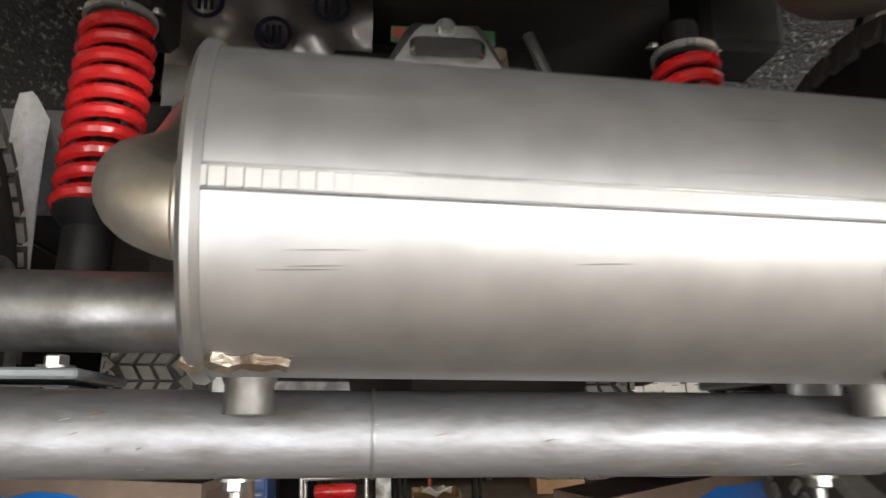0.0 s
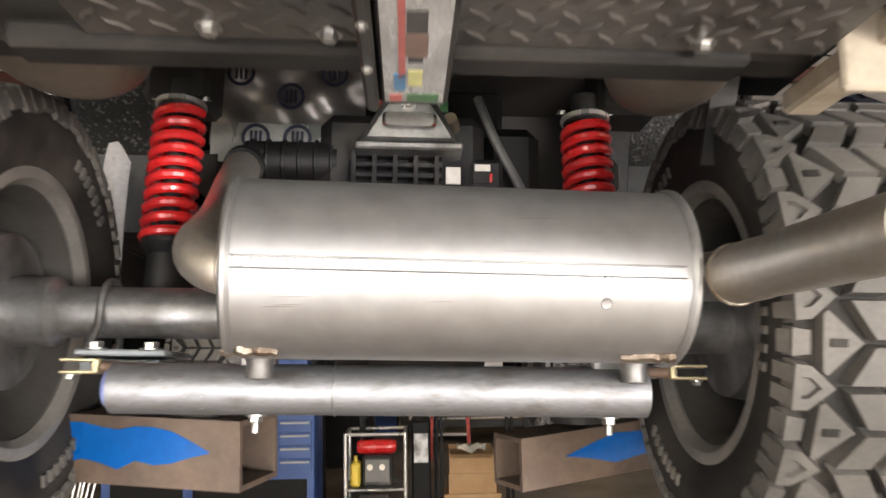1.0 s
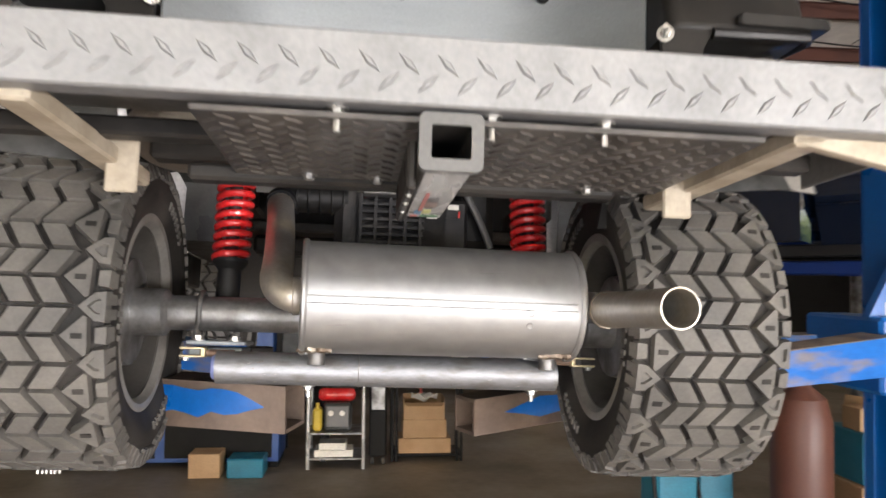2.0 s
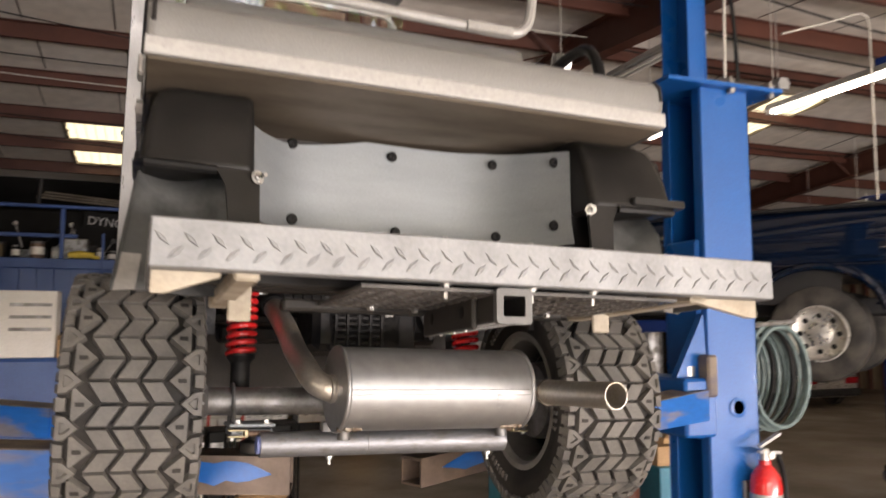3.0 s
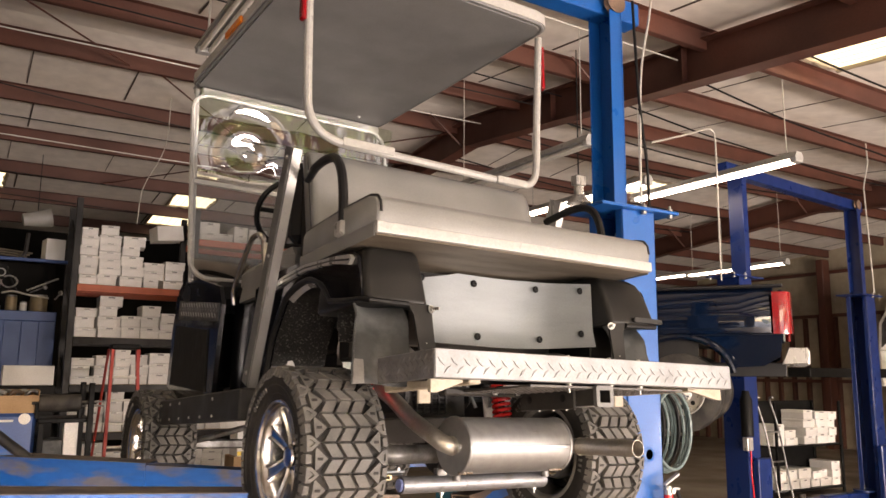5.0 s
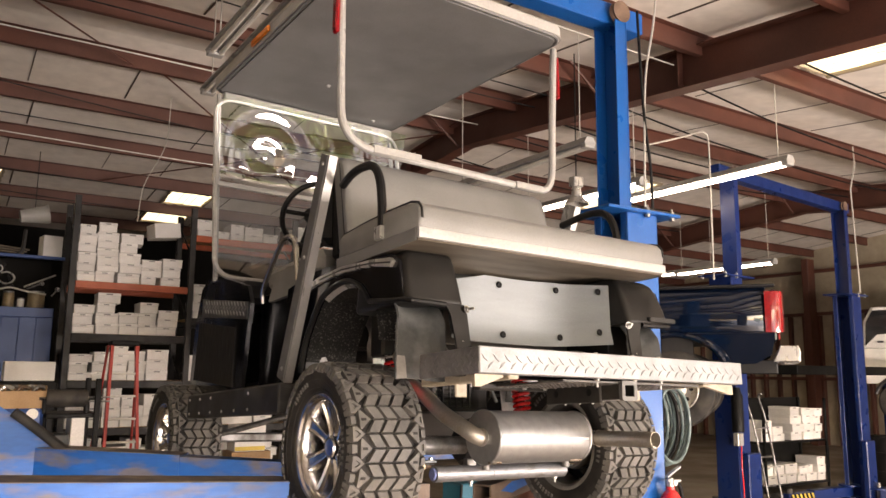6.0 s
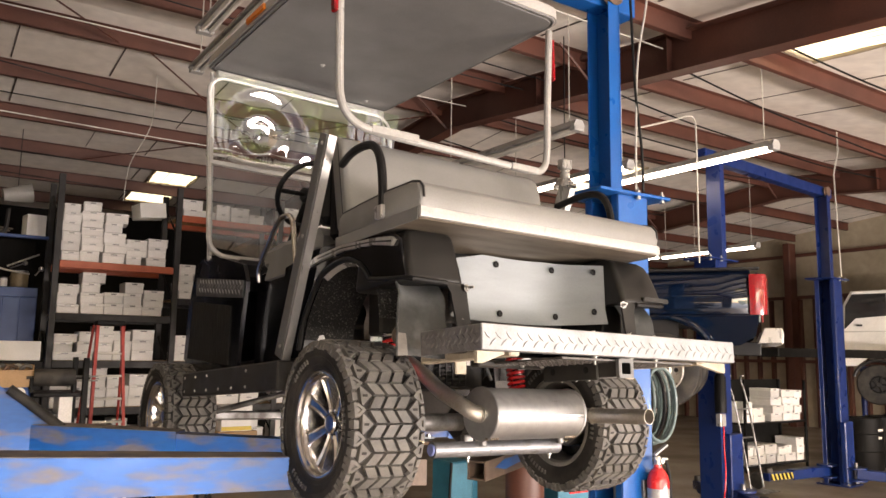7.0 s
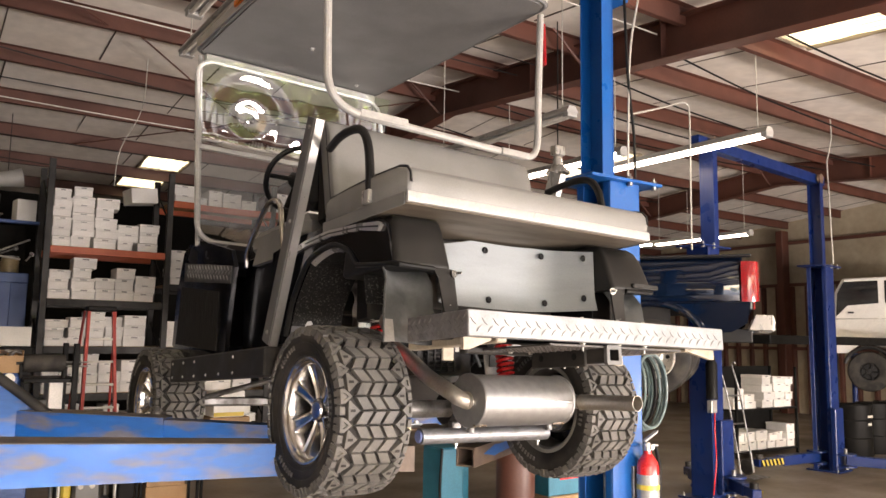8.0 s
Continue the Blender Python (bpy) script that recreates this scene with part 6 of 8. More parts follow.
# -- dark body, engine and liners above the axle
STICK_GREEN = material("green_print", (0.05, 0.16, 0.05), 0.5)
cp("engine_block", Mesh().box((-0.13, 0.95, 1.40), (0.14, 1.35, 1.62), 0.02), DARK, None, "dark oily engine block")
fins = Mesh()
for k in range(9):
    fins.box((-0.075, 0.93, 1.42 + k * 0.017), (0.07, 0.952, 1.428 + k * 0.017), 0.001)
for k in range(5):
    fins.box((-0.075 + 0.033 * k, 0.925, 1.415), (-0.068 + 0.033 * k, 0.935, 1.57))
cp("engine_shroud", Mesh().box((-0.09, 0.95, 1.4), (0.17, 1.0, 1.545), 0.008), DARK, None, "dark oily engine shroud")
cp("engine_grille", fins, DARK, None, "dark ribbed engine shroud grille")
cover = cp("valve_cover", Mesh().prism([(-0.06, 1.552), (-0.056, 1.562), (-0.03, 1.612), (-0.02, 1.622), (0.052, 1.622), (0.062, 1.612), (0.088, 1.562), (0.092, 1.552)], 0.885, 1.0, "y", bevel=0.012), GREY_STEEL, None, "grey cast valve cover")
cp("cover_face", Mesh().prism(rounded(-0.026, 1.57, 0.058, 1.596, 0.008, 3), 0.874, 0.886, "y", bevel=0.005), CHROME, cover, "polished cover face")
hex_bolt((0.014, 0.884, 1.61), (0, -1, 0), 0.008, "cover_bolt", ZINC, cover)
cp("cover_flange", Mesh().box((-0.068, 0.89, 1.54), (0.1, 1.0, 1.552), 0.003), GREY_STEEL, cover)
lab = cp("engine_label", Mesh().box((-0.045, 0.93, 1.615), (0.078, 0.934, 1.635)), STICK_GREEN, None, "green and red printed label strip")
cp("label_bar", Mesh().box((-0.043, 0.928, 1.618), (-0.02, 0.93, 1.632)), material("sticker_red_bar", (0.35, 0.06, 0.05), 0.5), lab)
for k in range(5):
    cp("label_bar", Mesh().box((-0.01 + 0.016 * k, 0.928, 1.62), (0.0 + 0.016 * k, 0.93, 1.63)), PAPER, lab)
cp("drain_hose", Mesh().sweep([(0.08, 0.93, 1.605), (0.1, 0.99, 1.585)], 0.012, 12), SEAT_BOARD, None, "pale hose end beside the engine")
cp("engine_tray", Mesh().box((-0.5, 1.2, 1.66), (0.2, 1.3, 1.76), 0.01), FRAME_BLACK)
cp("air_duct", Mesh().sweep([(-0.25, 0.98, 1.54), (-0.1, 0.98, 1.54)], 0.034, 18), BLACK_PLASTIC, None, "black ribbed air duct")
foil = cp("heat_shield", Mesh().shell([[(-0.34 + 0.0125 * j, 1.08 + 0.008 * math.sin(j * 0.8 + i * 0.6) + 0.006 * math.sin(j * 0.35 - i * 0.9) + 0.03 * max(0.0, i - 11) / 6, 1.6 + 0.0125 * i) for j in range(23)] for i in range(17)], 0.002), FOIL, None, "crumpled foil heat shield with round marks", sharp=60)
cp("shield_strip", Mesh().shell([[(-0.33 + 0.03 * j, 1.05 + 0.004 * math.sin(j * 1.9), z) for j in range(8)] for z in (1.56, 1.585, 1.61, 1.63)], 0.002), SATIN, foil, "bright lower strip of the shield")
PRINT = material("dark_blue_print", (0.015, 0.018, 0.045), 0.5)
for cx, cy, cz in ((-0.251, 1.043, 1.602), (-0.179, 1.043, 1.602), (-0.196, 1.06, 1.685), (-0.286, 1.06, 1.727), (-0.12, 1.06, 1.73)):
    m = axis_to((cx, cy, cz), (cx, 0, cz))
    cp("foil_mark", Mesh().lathe([(0.019, 0), (0.019, 0.002), (0.025, 0.002), (0.025, 0)], 20, m, closed=True), PRINT, foil)
    for d in (-0.008, 0.0, 0.008):
        cp("foil_bar", Mesh().box((cx + d - 0.0022, cy - 0.002, cz - 0.012), (cx + d + 0.0022, cy, cz + 0.012)), PRINT, foil)
cp("drive_cover", Mesh().box((0.14, 1.0, 1.44), (0.24, 1.3, 1.62), 0.02), BLACK_PLASTIC, None, "black clutch cover")
cp("cover_label", Mesh().box((0.076, 0.946, 1.5), (0.1, 0.949, 1.528)), PAPER, None, "small torn white label")
lab2 = cp("warning_label", Mesh().box((0.12, 0.946, 1.502), (0.153, 0.949, 1.536)), DARK, None, "small dark label with red and white print")
cp("label_bar", Mesh().box((0.123, 0.944, 1.522), (0.148, 0.946, 1.533)), PAPER, lab2)
cp("label_bar", Mesh().box((0.147, 0.944, 1.504), (0.151, 0.946, 1.518)), EXT_RED, lab2)
cp("breather_hose", Mesh().sweep(curve([(0.13, 0.98, 1.66), (0.16, 0.97, 1.58), (0.2, 0.965, 1.5), (0.225, 0.96, 1.44)], 5), 0.008, 8), STRUT_GREY, None, "grey breather hose")
for k in range(6):
    cp("duct_rib", Mesh().sweep([(-0.24 + 0.026 * k, 0.98 + 0.0355 * math.cos(a), 1.54 + 0.0355 * math.sin(a)) for a in [2 * math.pi * q / 18 for q in range(18)]], 0.003, 5, closed=True), BLACK_PLASTIC)
cp("engine_bay_panel", Mesh().box((-0.42, 1.4, 1.3), (0.44, 1.42, 1.95)), BAY)
cp("body_underside", Mesh().box((-0.42, 0.72, 1.78), (0.44, 1.42, 1.8)), BAY)
for s, x in ((-1, -0.34), (1, 0.36)):
    cp("frame_rail", Mesh().box((x - 0.03, 1.05, 1.52), (x + 0.03, 2.7, 1.58), 0.008), FRAME_BLACK, None, "black frame rail")
    cp("shock_tower", Mesh().box((x - 0.05, 0.87, 1.6), (x + 0.05, 0.97, 1.78), 0.01), FRAME_BLACK, None)
    lx = (-0.6, -0.49) if s < 0 else (0.405, 0.6)
    cp("inner_liner", Mesh().shell([[(lx[0] + (lx[1] - lx[0]) * j / 5, 1.14 + 0.03 * math.sin(j * 0.9 + i * 0.5), 1.36 + 0.09 * i) for j in range(6)] for i in range(6)], 0.003), PALE_LINER, None, "dusty inner wheel liner, paled in place of side light")
for cx, cz, rx in ((-0.385, 1.575, 0.095), (0.33, 1.572, 0.078)):
    prof = [(0.0001, -1.0)] + [(math.cos(radians(a)), math.sin(radians(a))) for a in range(-80, 81, 10)] + [(0.0001, 1.0)]
    cp("fender_pocket", Mesh().lathe(prof, 28, Matrix.Translation((cx, 0.6, cz)) @ Matrix.Diagonal((rx, 0.12, 0.062, 1))), BULGE, None, "rounded brown dusty underside of the fender")
cp("fender_brace", Mesh().add([(0.395, 0.6, 1.62), (0.43, 0.6, 1.62), (0.43, 0.608, 1.62), (0.395, 0.608, 1.62), (0.375, 0.64, 1.45), (0.405, 0.64, 1.45), (0.405, 0.648, 1.45), (0.375, 0.648, 1.45)], [(3, 2, 1, 0), (4, 5, 6, 7), (0, 1, 5, 4), (1, 2, 6, 5), (2, 3, 7, 6), (3, 0, 4, 7)]), FRAME_BLACK, None, "black flat fender brace")
cp("cross_member", Mesh().box((-0.4, 0.44, 1.50), (0.42, 0.49, 1.56), 0.006), FRAME_BLACK, None, "black rear cross member")
cp("belly_pan", Mesh().box((-0.35, 1.3, 1.44), (0.36, 2.5, 1.49), 0.01), FRAME_BLACK, None)
cp("front_axle", Mesh().box((-0.5, 2.58, 1.27), (0.5, 2.66, 1.32), 0.01), GREY_STEEL, None)
for x in (-0.22, 0.22):
    cp("control_arm", rod((x * 0.5, 2.3, 1.42), (x * 2.2, 2.6, 1.3), 0.016, 8), GREY_STEEL, None)

# ---- pallet racks with white boxes ----
RY0, RY1 = 11.0, 11.95
BAYS = (-0.255, 1.5, 3.25, 5.02)
LEVELS_B = ((0.3, RACK_GREY), (1.0, RACK_GREY), (1.7, RACK_GREY), (2.7, RACK_GREY), (4.06, ORANGE_BEAM))
LEVELS = ((0.3, RACK_GREY), (1.0, RACK_GREY), (1.7, RACK_GREY), (2.4, RACK_GREY), (3.19, ORANGE_BEAM))
rack = thing("pallet_rack", Matrix(), "tall dark pallet rack with orange beams, packed with white boxes", "rack")
for x in BAYS:
    for y in (RY0, RY1 - 0.07):
        me = Mesh().box((x - 0.045, y, 0.0), (x + 0.045, y + 0.07, 4.5), 0.005)
        part("rack_post", me, RACK_GREY, rack)
    for z in (0.5, 1.5, 2.6, 3.7):
        part("rack_brace", rod((x, RY0 + 0.05, z), (x, RY1 - 0.05, z + 0.6), 0.015, 6), RACK_DARK, rack)
for x0, x1 in zip(BAYS, BAYS[1:]):
    for z, mt in LEVELS if x0 < 0 else LEVELS_B:
        for y in (RY0 + 0.005, RY1 - 0.055):
            part("rack_beam", Mesh().box((x0 + 0.046, y, z - 0.11), (x1 - 0.046, y + 0.05, z), 0.006), mt, rack)
        part("shelf_board", Mesh().box((x0 + 0.05, RY0 + 0.056, z - 0.02), (x1 - 0.05, RY1 - 0.056, z + 0.004), 0.002), CARDBOARD, rack)


def carton(w, d, h, label="white cardboard parts box with a lid", mt=None):
    """A lidded box with a small printed mark on its front; its front left bottom corner is the origin."""
    mt = mt or WHITE_BOX
    ob = solid("box", Mesh().box((0.004, 0.004, 0), (w - 0.004, d - 0.004, h * 0.72), 0.003), mt, label, "box", "boxes on the racks")
    part("lid", Mesh().box((0, 0, h * 0.7), (w, d, h - 0.002), 0.004), mt, ob)
    part("print", Mesh().box((w * 0.36, -0.0015, h * 0.78), (w * 0.64, 0.0, h * 0.9)), GREY_STEEL, ob)
    return ob


random.seed(11)
SIZES = ((0.31, 0.135), (0.26, 0.15), (0.33, 0.16), (0.23, 0.13), (0.32, 0.12), (0.28, 0.17))
KINDS = [carton(w, 0.42, h) for w, h in SIZES]
used = set()


def put_box(k, m):
    if k in used:
        return copy_thing(KINDS[k], m)
    used.add(k)
    KINDS[k].matrix_world = m
    return KINDS[k]


def fill(x0, x1, y, z, room, heights):
    """Columns of boxes along a shelf, so many boxes to each column, the last ones askew."""
    x = x0
    for n in heights:
        fits = [c for c in range(6) if x + SIZES[c][0] <= x1]
        if not fits:
            break
        k = random.choice(fits)
        w = SIZES[k][0]
        zz = z
        for i in range(n):
            q = k if random.random() < 0.55 else random.choice([c for c in range(6) if SIZES[c][0] <= w] or [k])
            if zz + SIZES[q][1] > z + room:
                break
            tip = i == n - 1 and random.random() < 0.3
            put_box(q, pose(x + random.uniform(-0.01, 0.015), y + random.uniform(0, 0.06), zz + 0.001, 0, 0, random.uniform(-9, 9) if tip else random.uniform(-2, 2)))
            zz += SIZES[q][1]
        x += w + random.uniform(0.0, 0.012)


for b, (x0, x1) in enumerate(zip(BAYS, BAYS[1:])):
    fill(x0 + 0.06, x1 - 0.05, RY0 + 0.06, 0.304, 0.6, (4, 4, 3, 4, 3, 4))
    fill(x0 + 0.06, x1 - 0.05, RY0 + 0.06, 1.004, 0.6, (4, 3, 4, 4, 3, 4))
    fill(x0 + 0.06, x1 - 0.05, RY0 + 0.06, 1.704, 0.58, (3, 3, 4, 4, 4, 3))
    if b == 0:
        fill(x0 + 0.06, x1 - 0.05, RY0 + 0.06, 2.404, 0.66, (3, 4, 2, 4, 3, 5))
        fill(x0 + 0.06, x1 - 0.05, RY0 + 0.06, 3.194, 1.1, (6, 7, 5, 3, 3, 5))
    else:
        fill(x0 + 0.07, x1 - 0.07, RY0 + 0.06, 2.704, 1.2, (4, 3, 5, 4, 5, 3))
        fill(x0 + 0.07, x1 - 0.07, RY0 + 0.06, 4.064, 0.5, (2, 1, 2, 2, 1, 2))
solid("box", Mesh().box((0, 0, 0), (0.42, 0.4, 0.24), 0.006), WHITE_BOX, "large white carton tipped on top of the stacks", "box", "boxes on the racks", m=pose(0.92, RY0 + 0.1, 3.96, 0, -7, 6))

# ---- step ladder ----
lad = thing("step_ladder", pose(0.34, 9.75, 0), "red fibreglass step ladder standing before the rack", "ladder")
for s in (-1, 1):
    part("rail", Mesh().add([(s * 0.24 - 0.02, -0.25, 0), (s * 0.24 + 0.02, -0.25, 0), (s * 0.24 + 0.02, -0.18, 0), (s * 0.24 - 0.02, -0.18, 0), (s * 0.16 - 0.02, 0.1, 2.22), (s * 0.16 + 0.02, 0.1, 2.22), (s * 0.16 + 0.02, 0.17, 2.22), (s * 0.16 - 0.02, 0.17, 2.22)],
                           [(3, 2, 1, 0), (4, 5, 6, 7), (0, 1, 5, 4), (1, 2, 6, 5), (2, 3, 7, 6), (3, 0, 4, 7)]), LADDER_RED, lad)
    part("back_rail", Mesh().sweep([(s * 0.3, 0.75, 0), (s * 0.2, 0.2, 2.2)], 0.018, 8), LADDER_RED, lad)
for k in range(1, 7):
    f = k * 0.305 / 2.22
    w = 0.24 - 0.08 * f
    part("step", Mesh().box((-w, -0.25 + 0.35 * f, k * 0.305 - 0.03), (w, -0.16 + 0.35 * f, k * 0.305), 0.005), PAPER, lad, "pale aluminium step")
part("top_cap", Mesh().box((-0.19, 0.05, 2.2), (0.19, 0.27, 2.27), 0.015), RACK_DARK, lad, "dark plastic top")

# ---- blue hutch with the shop sign ----
hut = thing("tool_hutch", Matrix(), "blue wall cabinet hutch crowded with jars and tools", "cabinet")
HX0, HX1, HY = -3.9, -0.38, 11.8
HZ, HT = 2.8, 3.62
# back panel takes the wall's near-black colour as shade behind the cans
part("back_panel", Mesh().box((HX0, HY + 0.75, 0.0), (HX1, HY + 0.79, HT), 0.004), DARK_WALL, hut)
part("lower_front", Mesh().box((HX0, HY, 0.0), (HX1, HY + 0.03, HZ - 0.15), 0.004), CABINET_BLUE, hut)
part("front_rail", Mesh().box((HX0, HY - 0.03, HZ - 0.15), (HX1, HY + 0.03, HZ), 0.008), CABINET_BLUE, hut, "worn blue rail under the shelf")
x = HX1 - 0.005
while x - 0.235 > HX0:
    part("front_board", Mesh().box((x - 0.227, HY - 0.014, 1.3), (x, HY - 0.002, HZ - 0.152), 0.005), CABINET_BLUE, hut, "blue upright board")
    x -= 0.235
part("shelf", Mesh().box((HX0, HY + 0.031, HZ - 0.03), (HX1, HY + 0.74, HZ), 0.004), CABINET_BLUE, hut)
part("top_rail", Mesh().box((HX0, HY, HT - 0.05), (HX1 + 0.1, HY + 0.06, HT), 0.006), CABINET_BLUE, hut)
part("middle_rail", Mesh().box((HX0, HY + 0.2, 3.14), (-1.75, HY + 0.24, 3.2), 0.006), CABINET_BLUE, hut)
for x in (HX0, -1.98):
    part("upright", Mesh().box((x, HY, HZ), (x + 0.06, HY + 0.06, HT - 0.05), 0.006), CABINET_BLUE, hut)
random.seed(5)
# cans and jars, some with a rag or rod across them
CAN_TAN = material("tan_can", (0.26, 0.2, 0.11), 0.5, 0.2, (0.17, 0.13, 0.08), 8, 0.7, 90, 0.1)
for x, r, h, mt in ((-0.62, 0.125, 0.27, CAN_TAN), (-0.83, 0.05, 0.16, WHITE_BOX), (-1.0, 0.08, 0.25, CAN_TAN), (-1.24, 0.08, 0.16, DARK), (-1.42, 0.06, 0.2, GREY_STEEL), (-2.05, 0.07, 0.2, SATIN), (-2.3, 0.1, 0.26, RUSTY), (-2.6, 0.06, 0.2, DARK), (-2.9, 0.13, 0.24, CAN_TAN), (-3.3, 0.09, 0.2, GREY_STEEL), (-3.6, 0.1, 0.25, RUSTY)):
    can = solid("jar", Mesh().lathe([(0, 0), (r * 0.96, 0), (r, 0.01), (r, h * 0.86), (r * 0.92, h * 0.9), (r * 0.92, h), (0, h)], 18), mt, "workshop can on the crowded hutch shelf", "jar", "cans on the hutch", m=pose(x, HY + 0.2 + random.uniform(0, 0.1), HZ))
    part("lid", Mesh().lathe([(r * 0.93, h * 0.91), (r * 0.96, h * 0.92), (r * 0.96, h * 1.02), (0, h * 1.03)], 18), GREY_STEEL, can)
    part("paper_band", Mesh().lathe([(r + 0.001, h * 0.25), (r + 0.001, h * 0.7)], 18), PAPER if mt is not CAN_TAN else CAN_TAN, can)
solid("heat_gun", Mesh().sweep([(-1.86, HY + 0.16, HZ + 0.07), (-1.7, HY + 0.15, HZ + 0.085), (-1.5, HY + 0.16, HZ + 0.075)], [0.045, 0.06, 0.04], 12).sweep([(-1.6, HY + 0.15, HZ + 0.07), (-1.42, HY + 0.13, HZ + 0.03)], 0.03, 10), YELLOW, "yellow power tool lying on the hutch shelf", "tool")
solid("parts_tray", Mesh().box((-2.0, HY + 0.25, HZ), (-1.6, HY + 0.5, HZ + 0.34), 0.02).box((-1.96, HY + 0.24, HZ + 0.2), (-1.64, HY + 0.249, HZ + 0.3), 0.003), GREY_STEEL, "grey metal parts box behind the yellow tool", "box")
solid("steel_rod", Mesh().sweep([(-0.8, HY + 0.3, 3.14), (-0.36, HY + 0.32, 3.36)], 0.014, 8), SATIN, "bright steel rod leaning in the hutch", "rod")
solid("bent_pipe", Mesh().sweep(curve([(-1.15, HY + 0.1, 3.07), (-1.0, HY + 0.08, 3.1), (-0.8, HY + 0.08, 3.06), (-0.5, HY + 0.1, 3.02)], 6), 0.014, 8), CONDUIT, "pale bent pipe lying over the cans", "pipe")
solid("blue_bar", Mesh().box((-1.39, HY - 0.045, 2.5), (-1.35, HY - 0.032, 3.2), 0.004), CABINET_BLUE, "blue flat bar leaning on the hutch front", "bar")
solid("cable_coil", Mesh().sweep([(-1.05 + 0.12 * math.cos(a) * (1 - 0.03 * a / 6), HY + 0.42 + 0.03 * math.sin(3 * a), 3.28 + 0.09 * math.sin(a)) for a in [k * 0.4 for k in range(48)]], 0.012, 6), SATIN, "tangled coil of grey cable", "cable")
for k in range(14):
    a = Vector((HX0 + 0.3 + k * 0.245 + random.uniform(-0.08, 0.08), HY + 0.6, 2.95 + random.uniform(0, 0.25)))
    b = a + Vector((random.uniform(-0.2, 0.25), -0.02, random.uniform(0.08, 0.35)))
    solid("hand_tool", Mesh().sweep([a, b], 0.012, 8).lathe([(0.018, 0), (0.04, 0.02), (0.04, 0.05), (0.018, 0.07)], 10, axis_to(b, b + (b - a)), True), (GREY_STEEL, SATIN, DARK)[k % 3], "steel hand tool hung at the back of the hutch", "tool", "tools on the hutch")
for k in range(10):
    x, w, h = HX0 + 0.2 + 0.33 * k, random.uniform(0.14, 0.28), random.uniform(0.1, 0.3)
    solid("parts_bin", Mesh().box((x, HY + 0.5, HZ), (x + w, HY + 0.7, HZ + h), 0.01).box((x + 0.02, HY + 0.49, HZ + h * 0.5), (x + w - 0.02, HY + 0.499, HZ + h * 0.8), 0.002), (DARK, RUSTY, RACK_GREY, GREY_STEEL)[k % 4], "dusty bin of small parts at the back of the shelf", "bin", "bins on the hutch")
# boards and a shade above the hutch
for k in range(3):
    solid("wooden_batten", Mesh().box((0, 0, 0), (1.5, 0.04, 0.025), 0.003), SEAT_BOARD, "pale wooden batten stored above the hutch", "batten", "battens above the hutch", m=pose(-2.35 + 0.05 * k, HY + 0.15 + 0.07 * k, HT + 0.12 + 0.05 * k, 0, 4, 2 * k))
part("batten_bracket", Mesh().sweep(curve([(-0.95, HY + 0.1, HT), (-0.88, HY + 0.1, HT + 0.1), (-0.86, HY + 0.1, HT + 0.4)], 4), 0.03, 8), RACK_GREY, hut)
part("batten_bracket", Mesh().sweep(curve([(-2.3, HY + 0.1, HT), (-2.3, HY + 0.1, HT + 0.1), (-2.28, HY + 0.1, HT + 0.4)], 4), 0.03, 8), RACK_GREY, hut)
cone = solid("paper_roll", Mesh().sweep([(-0.95, HY + 0.2, HT + 0.62), (-0.55, HY + 0.22, HT + 0.7)], [0.1, 0.16], 18), ROOF_EDGE, "pale paper cone hung above the hutch", "paper")
part("hanging_cord", Mesh().sweep([(-0.75, HY + 0.21, HT + 0.76), (-0.75, HY + 0.21, roof_z(HY + 0.21) - 0.01)], 0.006, 6), CABLE, cone, "dark cord")
solid("box", Mesh().box((0, 0, 0), (0.28, 0.3, 0.34), 0.006), WHITE_BOX, "white carton on the corner of the hutch", "box", m=pose(-0.6, HY + 0.05, HT, 0, 0, 8))

txt = bpy.data.curves.new("sign_text", "FONT")
txt.body, txt.size, txt.extrude = "DYNO", 0.185, 0.004
to = new("dyno_sign", txt)
dg = bpy.context.evaluated_depsgraph_get()
tm = bpy.data.meshes.new_from_object(to.evaluated_get(dg))
bpy.data.objects.remove(to)
tm.materials.clear()
sign = solid("dyno_sign", Mesh().box((-0.03, 0.0, -0.05), (0.56, 0.01, 0.2), 0.004), RACK_DARK, "black sign with white letters on the blue hutch", "sign", m=pose(-1.665, HY + 0.42, 3.4, 0, 5, 0))
lt_ob = new("letters", tm)
tm.materials.append(WHITE_TRIM)
lt_ob.parent = sign
lt_ob.matrix_local = pose(0.02, -0.005, 0.0, 90, 0, 0)
lt_ob["label"] = "white letters"

# ---- bench in front of the racks, with its clutter ----


